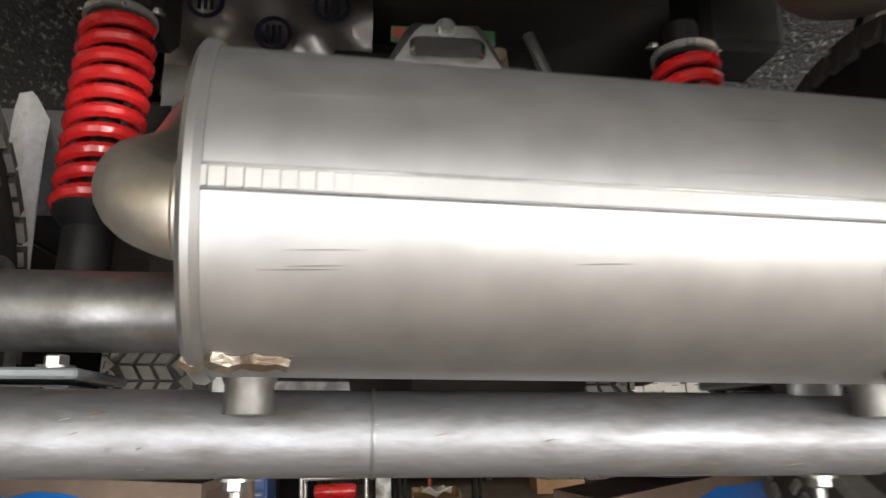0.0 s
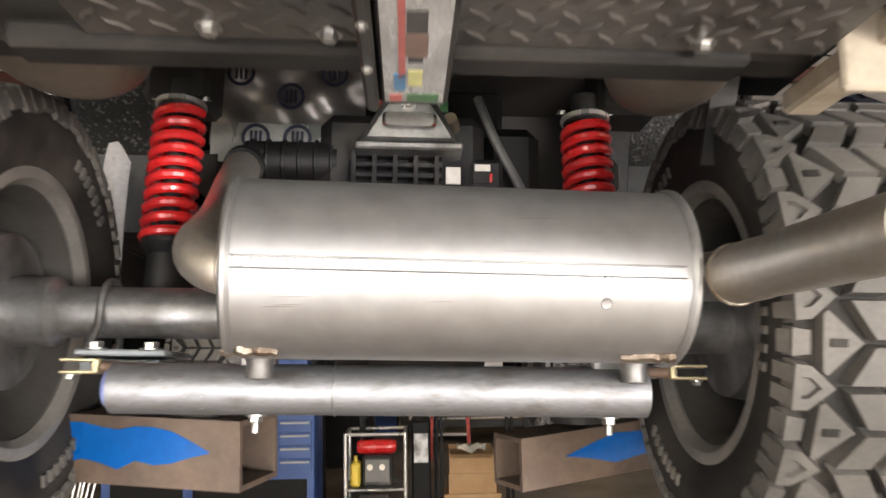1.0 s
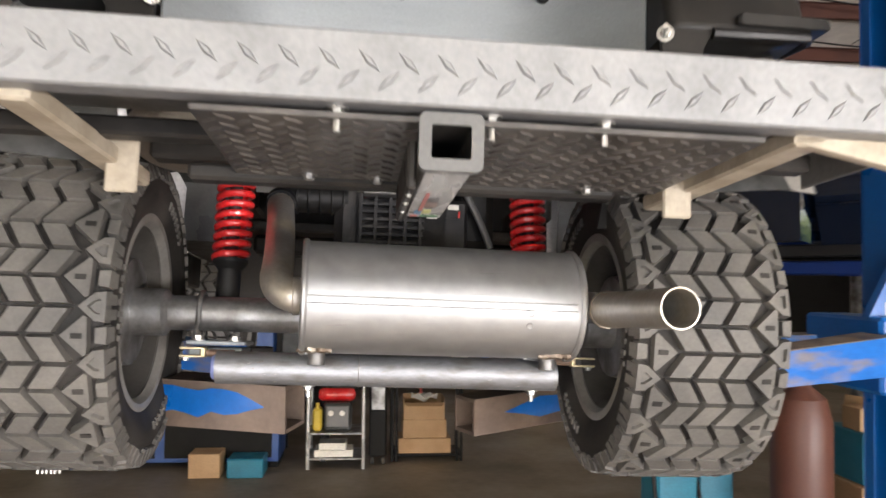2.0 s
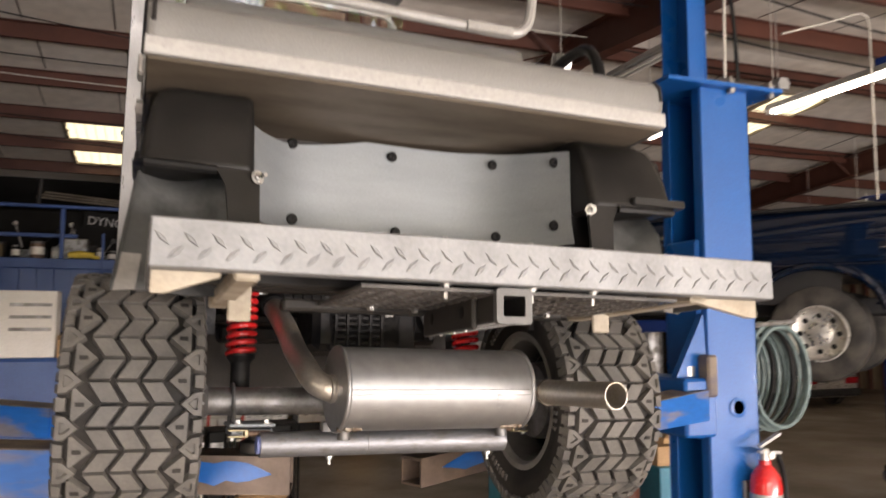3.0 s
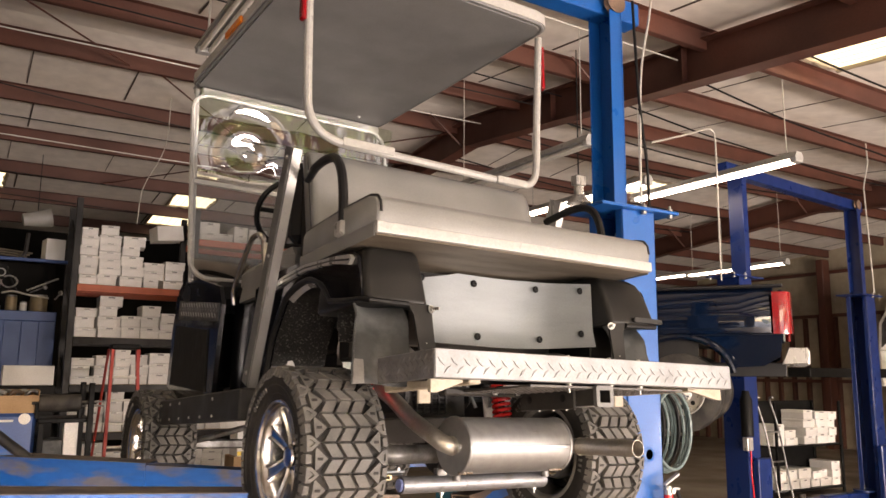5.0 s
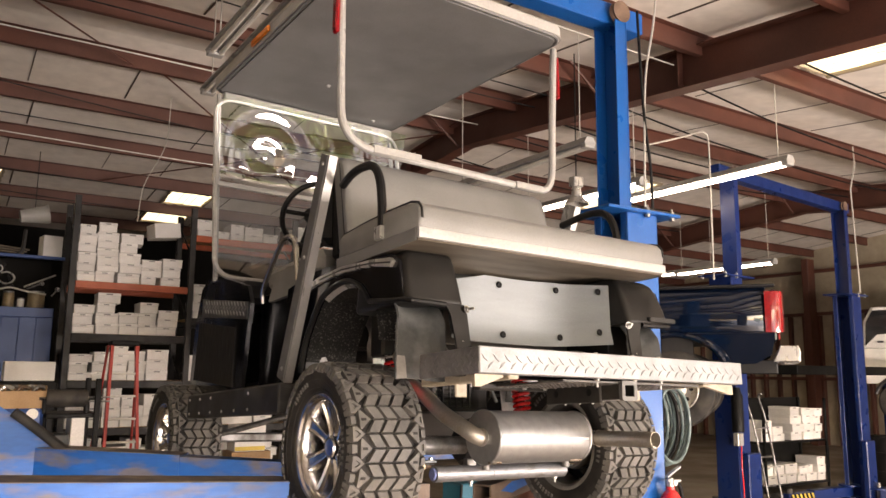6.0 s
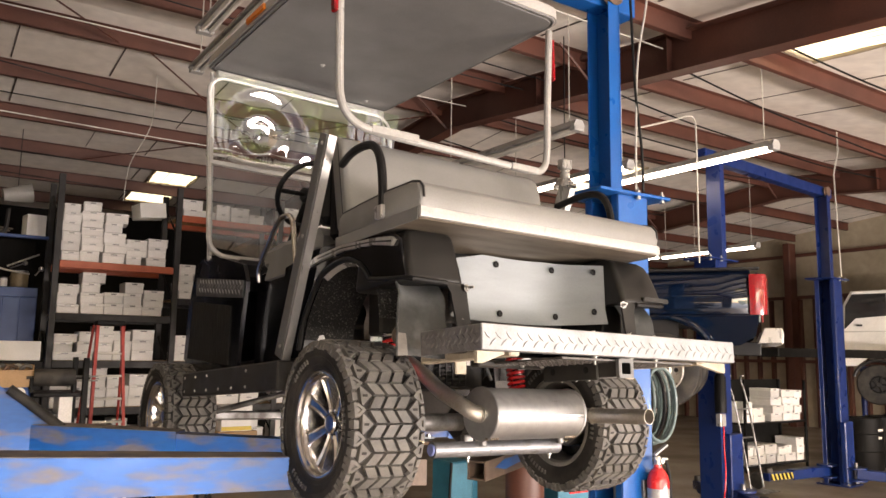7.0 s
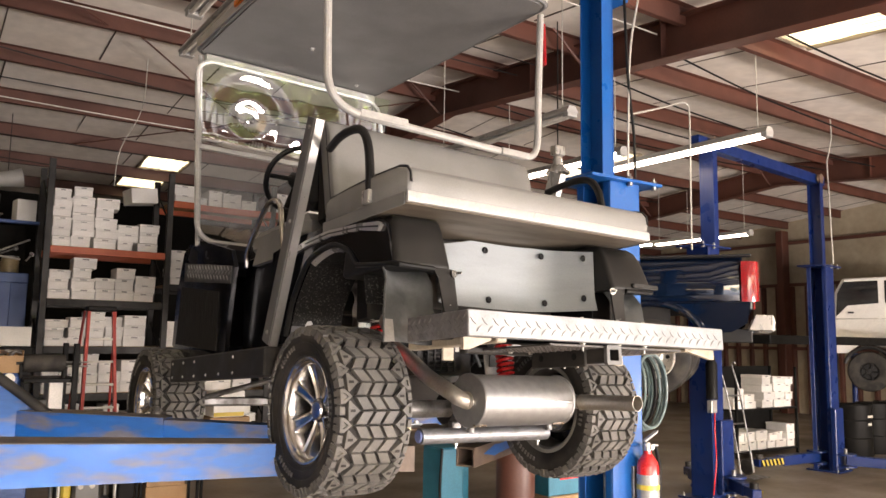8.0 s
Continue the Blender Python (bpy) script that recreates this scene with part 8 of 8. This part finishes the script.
# ---- pickup truck on the next lift ----
TX0, TX1 = 4.2, 6.15
truck = thing("pickup_truck", pose(4.282, 3.688, 0.04, 0, 0, 35) @ pose(-TX0, -3.27, 0), "dark blue pickup truck raised on a lift", "truck")
for x, s in ((TX0, -1), (TX1, 1)):
    prof = ((2.25, 0.0), (2.28, 0.012), (2.33, 0.02), (2.4, 0.023), (2.48, 0.02), (2.56, 0.01), (2.62, -0.004), (2.66, -0.02), (2.685, -0.035), (2.70, -0.06))
    ys = (2.285, 2.295, 2.31, 2.6, 3.0, 3.5, 4.0, 4.5, 4.88)
    part("bed_side", Mesh().shell([[(x + s * (o + 0.004 * math.sin(y * 2.1) - (0.03, 0.01, 0, 0, 0, 0, 0, 0, 0)[i]), y, z) for z, o in prof] for i, y in enumerate(ys)], -s * 0.03), TRUCK_PAINT, truck, "glossy dark blue bed side")
    low = Mesh().prism([(2.22, 2.247), (2.25, 2.05), (2.4, 1.96), (2.76, 1.94)] + [(3.16 - 0.5 * math.cos(radians(a)), 1.84 + 0.40 * math.sin(radians(a))) for a in range(12, 169, 12)] + [(3.79, 1.94), (4.88, 1.94), (4.88, 2.247)], x + s * 0.012, x - s * 0.05, "x")
    low.v = [(px - s * (0.1 * (2.247 - pz) + 0.9 * (2.247 - pz) ** 2), py, pz) for px, py, pz in low.v]
    part("lower_side", low, TRUCK_PAINT, truck, "dark blue lower bed side with wheel arch")
    part("arch_moulding", Mesh().sweep([(x + s * 0.02, 3.16 - 0.5 * math.cos(radians(a)), 1.84 + 0.40 * math.sin(radians(a))) for a in range(8, 175, 8)], 0.03, 8), TRUCK_PAINT, truck, "wheel arch moulding")
    part("side_crease", Mesh().sweep([(x + s * 0.012, 2.24, 2.25), (x + s * 0.014, 4.86, 2.25)], 0.012, 8), TRUCK_PAINT, truck)
    part("bed_rail_cap", Mesh().box((x + s * 0.01, 2.2, 2.70), (x - s * 0.09, 4.88, 2.73), 0.01), TRUCK_TRIM, truck, "black bed rail cap")
    rows = [[(x + s * (0.026 - 0.012 * abs(f) ** 3 - 0.05 * max(0.0, f - 0.8)) - s * back, y, 2.455 + 0.195 * f) for f in (-1, -0.7, -0.35, 0, 0.35, 0.7, 1)] for y, back in ((2.3, 0.0), (2.26, 0.0), (2.22, 0.004), (2.185, 0.016), (2.165, 0.04), (2.155, 0.09), (2.15, 0.13))]
    tl = part("tail_lamp", Mesh().shell(rows, -s * 0.02), RED_LENS, truck, "red tail lamp")
    for zz, mt2 in ((2.32, EXT_RED), (2.45, PAPER), (2.56, EXT_RED)):
        part("lamp_insert", Mesh().lathe([(0.045, 0), (0.04, 0.006), (0.02, 0.009), (0, 0.009)], 18, axis_to((x + s * 0.026, 2.235, zz), (x + s * 1.0, 2.235, zz))), mt2, tl)
    part("bumper_end", Mesh().prism([(2.02, 1.98), (2.0, 2.06), (2.02, 2.13), (2.18, 2.13), (2.24, 1.98)], x + s * 0.0, x - s * 0.35, "x", bevel=0.01), SATIN, truck, "pale bumper corner")
    for wy in (3.16, 7.1):
        m = Matrix.Translation((x - s * 0.16, wy, 1.706)) @ Matrix.Rotation(radians(90) * s, 4, "Y")
        wt = part("wheel_tyre", Mesh().lathe([(0.22, -0.12), (0.3, -0.13), (0.37, -0.11), (0.39, -0.07), (0.39, 0.07), (0.37, 0.11), (0.3, 0.13), (0.225, 0.12), (0.21, 0.0)], 48, m, closed=True), RUBBER, truck, "black road tyre")
        part("wheel_rim", Mesh().lathe([(0.215, -0.11), (0.225, 0.1), (0.23, 0.118), (0.215, 0.12), (0.2, 0.09), (0.17, 0.075), (0.1, 0.07), (0.09, 0.1), (0.05, 0.11), (0, 0.11)], 40, m), ALLOY, wt, "pale alloy rim with eight round holes")
        for q in range(8):
            a = 2 * math.pi * q / 8
            # black disc on the solid rim in place of a hole's shade
            part("rim_hole_disc", Mesh().lathe([(0.024, 0.0), (0.02, 0.004), (0, 0.004)], 14, m @ Matrix.Translation((0.145 * math.cos(a), 0.145 * math.sin(a), 0.071))), CABLE, wt)
            part("lug_nut", Mesh().lathe([(0.013, 0), (0.011, 0.02), (0, 0.02)], 6, m @ Matrix.Translation((0.075 * math.cos(a + 0.2), 0.075 * math.sin(a + 0.2), 0.098))), CHROME, wt)
part("tailgate", Mesh().box((TX0 + 0.17, 2.2, 2.18), (TX1 - 0.17, 2.25, 2.69), 0.015), TRUCK_PAINT, truck)
part("rear_bumper", Mesh().box((TX0 + 0.36, 1.99, 1.97), (TX1 - 0.36, 2.16, 2.13), 0.02), SATIN, truck, "pale rear bumper")
part("bed_floor", Mesh().box((TX0 + 0.07, 2.25, 2.18), (TX1 - 0.07, 4.86, 2.22)), TRUCK_TRIM, truck)
part("chassis", Mesh().box((TX0 + 0.45, 2.2, 1.86), (TX0 + 0.55, 7.9, 2.0), 0.01).box((TX1 - 0.55, 2.2, 1.86), (TX1 - 0.45, 7.9, 2.0), 0.01), TRUCK_TRIM, truck)
part("axle", Mesh().sweep([(TX0 + 0.2, 3.16, 1.706), (TX1 - 0.2, 3.16, 1.706)], 0.05, 14), TRUCK_TRIM, truck)
part("wheel_well", Mesh().box((TX0 + 0.06, 2.98, 1.94), (TX0 + 0.07, 4.0, 2.25)), TRUCK_TRIM, truck)
cab = part("cab", Mesh().prism([(4.95, 1.95), (4.95, 2.72), (5.0, 3.15), (5.15, 3.25), (6.3, 3.25), (6.55, 3.15), (7.0, 2.72), (8.1, 2.6), (8.2, 2.1), (8.1, 1.95)], TX0 + 0.01, TX1 - 0.01, "x", bevel=0.06), TRUCK_PAINT, truck, "dark blue crew cab")
for x in (TX0 + 0.004, TX1 - 0.004):
    part("side_window", Mesh().prism([(5.1, 2.76), (5.15, 3.15), (6.3, 3.15), (6.75, 2.76)], x - 0.01, x + 0.01, "x"), DARK_GLASS, cab, "dark side window")
piston = thing("piston_lift", pose(4.33, 3.62, 0, 0, 0, 35) @ pose(0.975, 1.7, 0), "steel in-ground piston lift under the pickup", "lift")
part("piston", Mesh().lathe([(0, 0), (0.13, 0), (0.13, 1.75), (0, 1.75)], 28), GREY_STEEL, piston)
part("cradle", Mesh().box((-0.6, -0.9, 1.75), (-0.4, 0.9, 1.86), 0.01).box((0.4, -0.9, 1.75), (0.6, 0.9, 1.86), 0.01).box((-0.4, -0.1, 1.74), (0.4, 0.1, 1.85), 0.01), LIFT_NAVY, piston)

# ---- far right: shelf of white boxes, raised white vehicle, drums ----
sh = thing("box_shelf", pose(9.58, 6.3, 0), "black steel shelf stacked with white boxes", "shelf")
for x in (0, 1.75):
    for y in (0, 0.5):
        part("shelf_post", Mesh().box((x - 0.02, y - 0.02, 0), (x + 0.02, y + 0.02, 1.5), 0.003), RACK_DARK, sh)
for z in (0.08, 0.77):
    part("shelf_board", Mesh().box((-0.02, -0.02, z), (1.77, 0.52, z + 0.03), 0.003), RACK_DARK, sh)
part("back_board", Mesh().box((-0.02, 0.525, 0.05), (1.77, 0.54, 1.5), 0.003), RACK_DARK, sh)
random.seed(31)
fill(9.62, 11.32, 6.32, 0.111, 0.4, (2, 3, 3, 2, 2, 3))
fill(9.62, 10.4, 6.32, 0.801, 0.45, (3, 2, 3))
fill(10.42, 11.3, 6.32, 0.801, 0.6, (4, 4, 4))

runway = thing("runway_lift", pose(0, 0, 0), "black runway of a four-post lift", "lift")
part("runway", Mesh().box((9.75, 5.75, 1.9), (16.4, 6.15, 2.05), 0.01), RACK_DARK, runway)
for x in (12.3, 15.6):
    part("runway_post", Mesh().box((x - 0.08, 6.155, 0), (x + 0.08, 6.3, 2.4), 0.008), LIFT_NAVY, runway)
part("runway_tie", Mesh().box((15.54, 5.7, 1.8), (15.66, 6.154, 1.899), 0.008), LIFT_NAVY, runway)
jeep = thing("off_road_vehicle", pose(15.5, 7.85, 0, 0, 0, -61), "white boxy off-road vehicle raised on a lift", "vehicle")
part("tub", Mesh().prism([(0.0, 1.72), (0.0, 2.5), (2.9, 2.55), (2.9, 1.72), (1.15, 1.72), (1.05, 1.85), (0.8, 1.92), (0.45, 1.9), (0.22, 1.72)], 0.02, 1.7, "y", bevel=0.04), WHITE_PAINT, jeep)
part("cab", Mesh().prism([(0.0, 2.49), (0.05, 3.1), (0.22, 3.42), (2.6, 3.5), (2.65, 2.49)], 0.06, 1.64, "y", bevel=0.05), WHITE_PAINT, jeep, "white hard top")
part("side_window", Mesh().prism([(0.06, 2.55), (0.1, 3.08), (0.24, 3.34), (0.92, 3.36), (0.92, 2.85), (0.3, 2.8)], 0.045, 0.065, "y"), DARK_GLASS, jeep, "dark side window")
part("side_window", Mesh().prism([(1.05, 2.85), (1.05, 3.36), (2.3, 3.36), (2.3, 2.85)], 0.045, 0.065, "y"), DARK_GLASS, jeep, "dark side window")
part("arch_flare", Mesh().sweep([(0.68 + 0.5 * math.cos(radians(a)), -0.01, 1.36 + 0.5 * math.sin(radians(a))) for a in range(20, 165, 12)], 0.04, 8), TRUCK_TRIM, jeep, "black wheel arch flare")
part("door_handle", Mesh().box((0.3, 0.0, 2.62), (0.42, 0.02, 2.66), 0.005), TRUCK_TRIM, jeep)
for x in (0.68, 2.5):
    m = Matrix.Translation((x, 0.06, 1.33)) @ Matrix.Rotation(radians(90), 4, "X")
    wt = part("wheel_tyre", Mesh().lathe([(0.2, -0.11), (0.3, -0.13), (0.42, -0.11), (0.44, -0.05), (0.44, 0.07), (0.42, 0.11), (0.3, 0.13), (0.21, 0.11), (0.19, 0.0)], 40, m, closed=True), RUBBER, jeep, "black off-road tyre")
    part("wheel_rim", Mesh().lathe([(0.2, -0.1), (0.21, 0.1), (0.19, 0.1), (0.16, 0.05), (0.07, 0.05), (0.06, 0.09), (0, 0.09)], 30, m), DARK, wt, "dark rim")
    for q in range(5):
        a = 2 * math.pi * q / 5
        part("rim_spoke", rod(m @ Vector((0.05 * math.cos(a), 0.05 * math.sin(a), 0.085)), m @ Vector((0.19 * math.cos(a), 0.19 * math.sin(a), 0.09)), 0.022, 8), DARK, wt)
for k, x in enumerate((11.95, 12.6, 13.25)):
    drum = solid("oil_drum", Mesh().lathe([(0, 0), (0.28, 0), (0.29, 0.02), (0.285, 0.3), (0.295, 0.31), (0.285, 0.32), (0.285, 0.6), (0.295, 0.61), (0.285, 0.62), (0.29, 0.87), (0.27, 0.88), (0.27, 0.86), (0, 0.86)], 30), RACK_DARK, "black steel drum with chalk marks", "drum", "drums by the far lift", m=pose(x, 5.6, 0))
    for j in range(2):
        part("chalk_bar", Mesh().box((-0.1, -0.296, 0.66 - j * 0.13), (0.06 - 0.05 * j, -0.292, 0.7 - j * 0.13)), PAPER, drum)
# swing arms on the floor of the far lift
for (x, y), ends in (((6.1, 4.5), ((6.0, 3.75), (6.9, 5.2))), ((9.75, 4.5), ((9.95, 3.45), (8.3, 4.95)))):
    s = 1 if x < 8 else -1
    car_x = x + s * 0.2
    part("arm_carriage", Mesh().box((car_x - 0.14, 4.26, 0.06), (car_x + 0.14, 4.34, 0.95), 0.012), LIFT_NAVY, far_lift, "dark blue lift carriage")
    for k, (ex, ey) in enumerate(ends):
        p, q = Vector((car_x, 4.2 if ey < 4.5 else 4.62, 0.2)), Vector((ex, ey, 0.17))
        for z in (0.1, 0.27):
            part("hinge_plate", Mesh().lathe([(0.02, 0), (0.15, 0), (0.15, 0.025), (0.02, 0.025)], 20, pose(p.x, p.y, z), closed=True), LIFT_NAVY, far_lift)
        part("hinge_pin", rod((p.x, p.y, 0.06), (p.x, p.y, 0.36), 0.028, 12), GREY_STEEL, far_lift)
        m = Matrix.Translation(p) @ (q - p).to_track_quat("X", "Z").to_matrix().to_4x4()
        n = (q - p).length
        part("swing_arm", Mesh().box((0, -0.075, -0.07), (n * 0.62, 0.075, 0.07), 0.01, m), LIFT_NAVY, far_lift)
        am = part("arm_extension", Mesh().box((n * 0.55, -0.06, -0.055), (n, 0.06, 0.055), 0.01, m), LIFT_NAVY, far_lift)
        side = -1 if (m.to_3x3() @ Vector((0, -1, 0))).y < 0 else 1
        part("warning_strip", Mesh().box((n * 0.6, side * 0.0605, -0.045), (n * 0.98, side * 0.063, 0.045), 0, m), CABLE, am, "black warning strip")
        for j in range(6):
            u = n * (0.61 + 0.36 * j / 6)
            bar = [(u, -0.045), (u + 0.03, -0.045), (u + 0.065, 0.045), (u + 0.035, 0.045)]
            a = [(bx, side * 0.0632, bz) for bx, bz in bar]
            part("yellow_bar", Mesh().add(a + [(bx, by + side * 0.002, bz) for bx, by, bz in a], [(3, 2, 1, 0), (4, 5, 6, 7), (0, 1, 5, 4), (1, 2, 6, 5), (2, 3, 7, 6), (3, 0, 4, 7)], m), YELLOW, am, "yellow slanted bar")
        part("arm_pad", Mesh().lathe([(0.05, 0.055), (0.05, 0.12), (0.03, 0.125), (0, 0.125)], 16, m @ Matrix.Translation((n - 0.07, 0, 0))), RUBBER, am)
# tube hand truck between the far post and the box shelf
trolley = thing("hand_truck", pose(7.75, 5.2, 0), "grey tube hand truck standing before the box shelf", "hand truck")
for d in (0.0, 0.3):
    part("side_tube", Mesh().sweep(curve([(0.25 + d, -0.05, 0.06), (0.22 + d, 0.0, 0.5), (0.12 + d, 0.06, 1.2), (0.02 + d, 0.1, 1.58), (-0.05 + d, 0.0, 1.62)], 5), 0.013, 8), GREY_STEEL, trolley)
for z, dx in ((0.35, 0.225), (0.75, 0.185), (1.15, 0.13)):
    part("cross_tube", rod((dx, 0.04, z), (dx + 0.3, 0.04, z), 0.012, 8), GREY_STEEL, trolley)
part("toe_plate", Mesh().box((0.2, -0.28, 0.02), (0.6, -0.04, 0.03), 0.003), GREY_STEEL, trolley)
for d in (0.2, 0.62):
    part("wheel", Mesh().lathe([(0.0, -0.03), (0.1, -0.03), (0.12, 0.0), (0.1, 0.03), (0, 0.03)], 20, pose(d, 0.1, 0.12, 0, 90, 0)), RUBBER, trolley)
part("power_unit", Mesh().lathe([(0, 0), (0.07, 0), (0.07, 0.42), (0.05, 0.46), (0.04, 0.52), (0, 0.52)], 20, pose(5.95, 4.26, 1.22)), RACK_DARK, far_lift, "dark hydraulic power unit")
part("control_box", Mesh().box((5.98, 4.28, 1.05), (6.1, 4.349, 1.2), 0.006), SATIN, far_lift)
part("control_cable", Mesh().sweep(curve([(6.02, 4.27, 1.05), (5.96, 4.24, 0.8), (5.98, 4.24, 0.5), (5.9, 4.24, 0.1)], 6), 0.009, 8), EXT_RED, far_lift, "pink cable")

for x, y in ((16.4, 7.9), (17.3, 6.1)):
    stand2 = thing("support_stand", pose(x, y, 0), "dark steel support stand under the white vehicle", "stand", "support stands")
    part("stand_post", Mesh().lathe([(0, 0.02), (0.06, 0.02), (0.06, 1.66), (0.1, 1.67), (0.1, 1.72), (0, 1.72)], 18), LIFT_NAVY, stand2)
    part("stand_foot", Mesh().box((-0.25, -0.25, 0), (0.25, 0.25, 0.02), 0.004), LIFT_NAVY, stand2)

car = thing("parked_car", pose(12.7, 12.2, 0), "silver car with red tail lamps parked indoors", "car")
part("body", Mesh().prism(rounded(0, 0.22, 1.75, 0.78, 0.1, 4), 0, 3.6, "y", bevel=0.12), ALLOY, car)
part("cabin", Mesh().prism([(0.15, 0.77), (0.35, 1.3), (1.4, 1.3), (1.6, 0.77)], 0.6, 2.6, "y", bevel=0.2), DARK_GLASS, car, "dark glazed cabin")
for x in (0.08, 1.27):
    part("tail_lamp", Mesh().box((x, -0.012, 0.52), (x + 0.4, 0.1, 0.68), 0.02), RED_LENS, car, "red tail lamp")
part("bumper", Mesh().box((0.05, -0.06, 0.26), (1.7, 0.1, 0.42), 0.03), TRUCK_TRIM, car)
for x in (0.1, 1.65):
    for y in (0.7, 2.9):
        part("wheel", Mesh().lathe([(0.0, -0.09), (0.28, -0.09), (0.3, -0.06), (0.3, 0.06), (0.28, 0.09), (0.0, 0.09)], 28, Matrix.Translation((x, y, 0.3)) @ Matrix.Rotation(radians(90), 4, "Y")), RUBBER, car)

BELL = Vector((3.9, 4.5, 3.72))
lamp = thing("pendant_lamp", Matrix.Translation(BELL), "unlit metal shop lamp with a bell shade hung from the roof", "lamp")
part("shade", Mesh().lathe([(0.03, 0.2), (0.05, 0.19), (0.055, 0.1), (0.13, 0.02), (0.135, 0.0), (0.128, 0.0), (0.12, 0.02), (0.048, 0.095), (0.045, 0.17)], 28, closed=True), ALLOY, lamp, "dull metal bell shade")
part("ballast", Mesh().box((-0.07, -0.05, 0.2), (0.07, 0.05, 0.31), 0.01), SATIN, lamp)
part("cord", Mesh().sweep([(0, 0, 0.31), (0, 0, roof_z(4.5) - BELL.z - 0.01)], 0.008, 6), CABLE, lamp)
random.seed(41)
for k in range(9):
    ya, yb = 3.0 + 1.3 * k + random.uniform(-0.4, 0.4), 4.0 + 1.2 * k + random.uniform(-0.9, 0.9)
    ya, yb = min(ya, 14.0), min(yb, 14.0)
    a, b = Vector((-3.9, ya, roof_z(ya) - 0.23)), Vector((4.4, yb, roof_z(yb) - 0.26))
    pts = [a.lerp(b, f) - Vector((0, 0, 0.3 * f * (1 - f) + random.uniform(0, 0.03))) for f in (0, 0.2, 0.4, 0.6, 0.8, 1.0)]
    solid("roof_cable", Mesh().sweep(curve(pts, 4), 0.008, 6), CONDUIT if k % 3 == 0 else CABLE, "thin cable slung below the roof", "cable", "roof cables")
for x0, x1, y0, y1 in ((-3.9, -0.2, 3.2, 7.8), (-0.2, -3.9, 3.2, 7.8), (0.2, 4.4, 7.9, 12.5), (4.4, 0.2, 7.9, 12.5)):
    solid("brace_rod", rod((x0, y0, roof_z(y0) - 0.215), (x1, y1, roof_z(y1) - 0.215), 0.011, 8), RUST_BROWN, "thin red oxide cross bracing rod under the roof", "brace", "roof braces")
solid("hanging_wire", Mesh().sweep(curve([(0.55, 9.0, roof_z(9.0) + 0.01), (0.5, 8.95, 4.9), (0.25, 8.9, 4.3), (0.2, 8.9, 3.8)], 5), 0.006, 6), CONDUIT, "thin pale wire hanging from the roof", "wire")
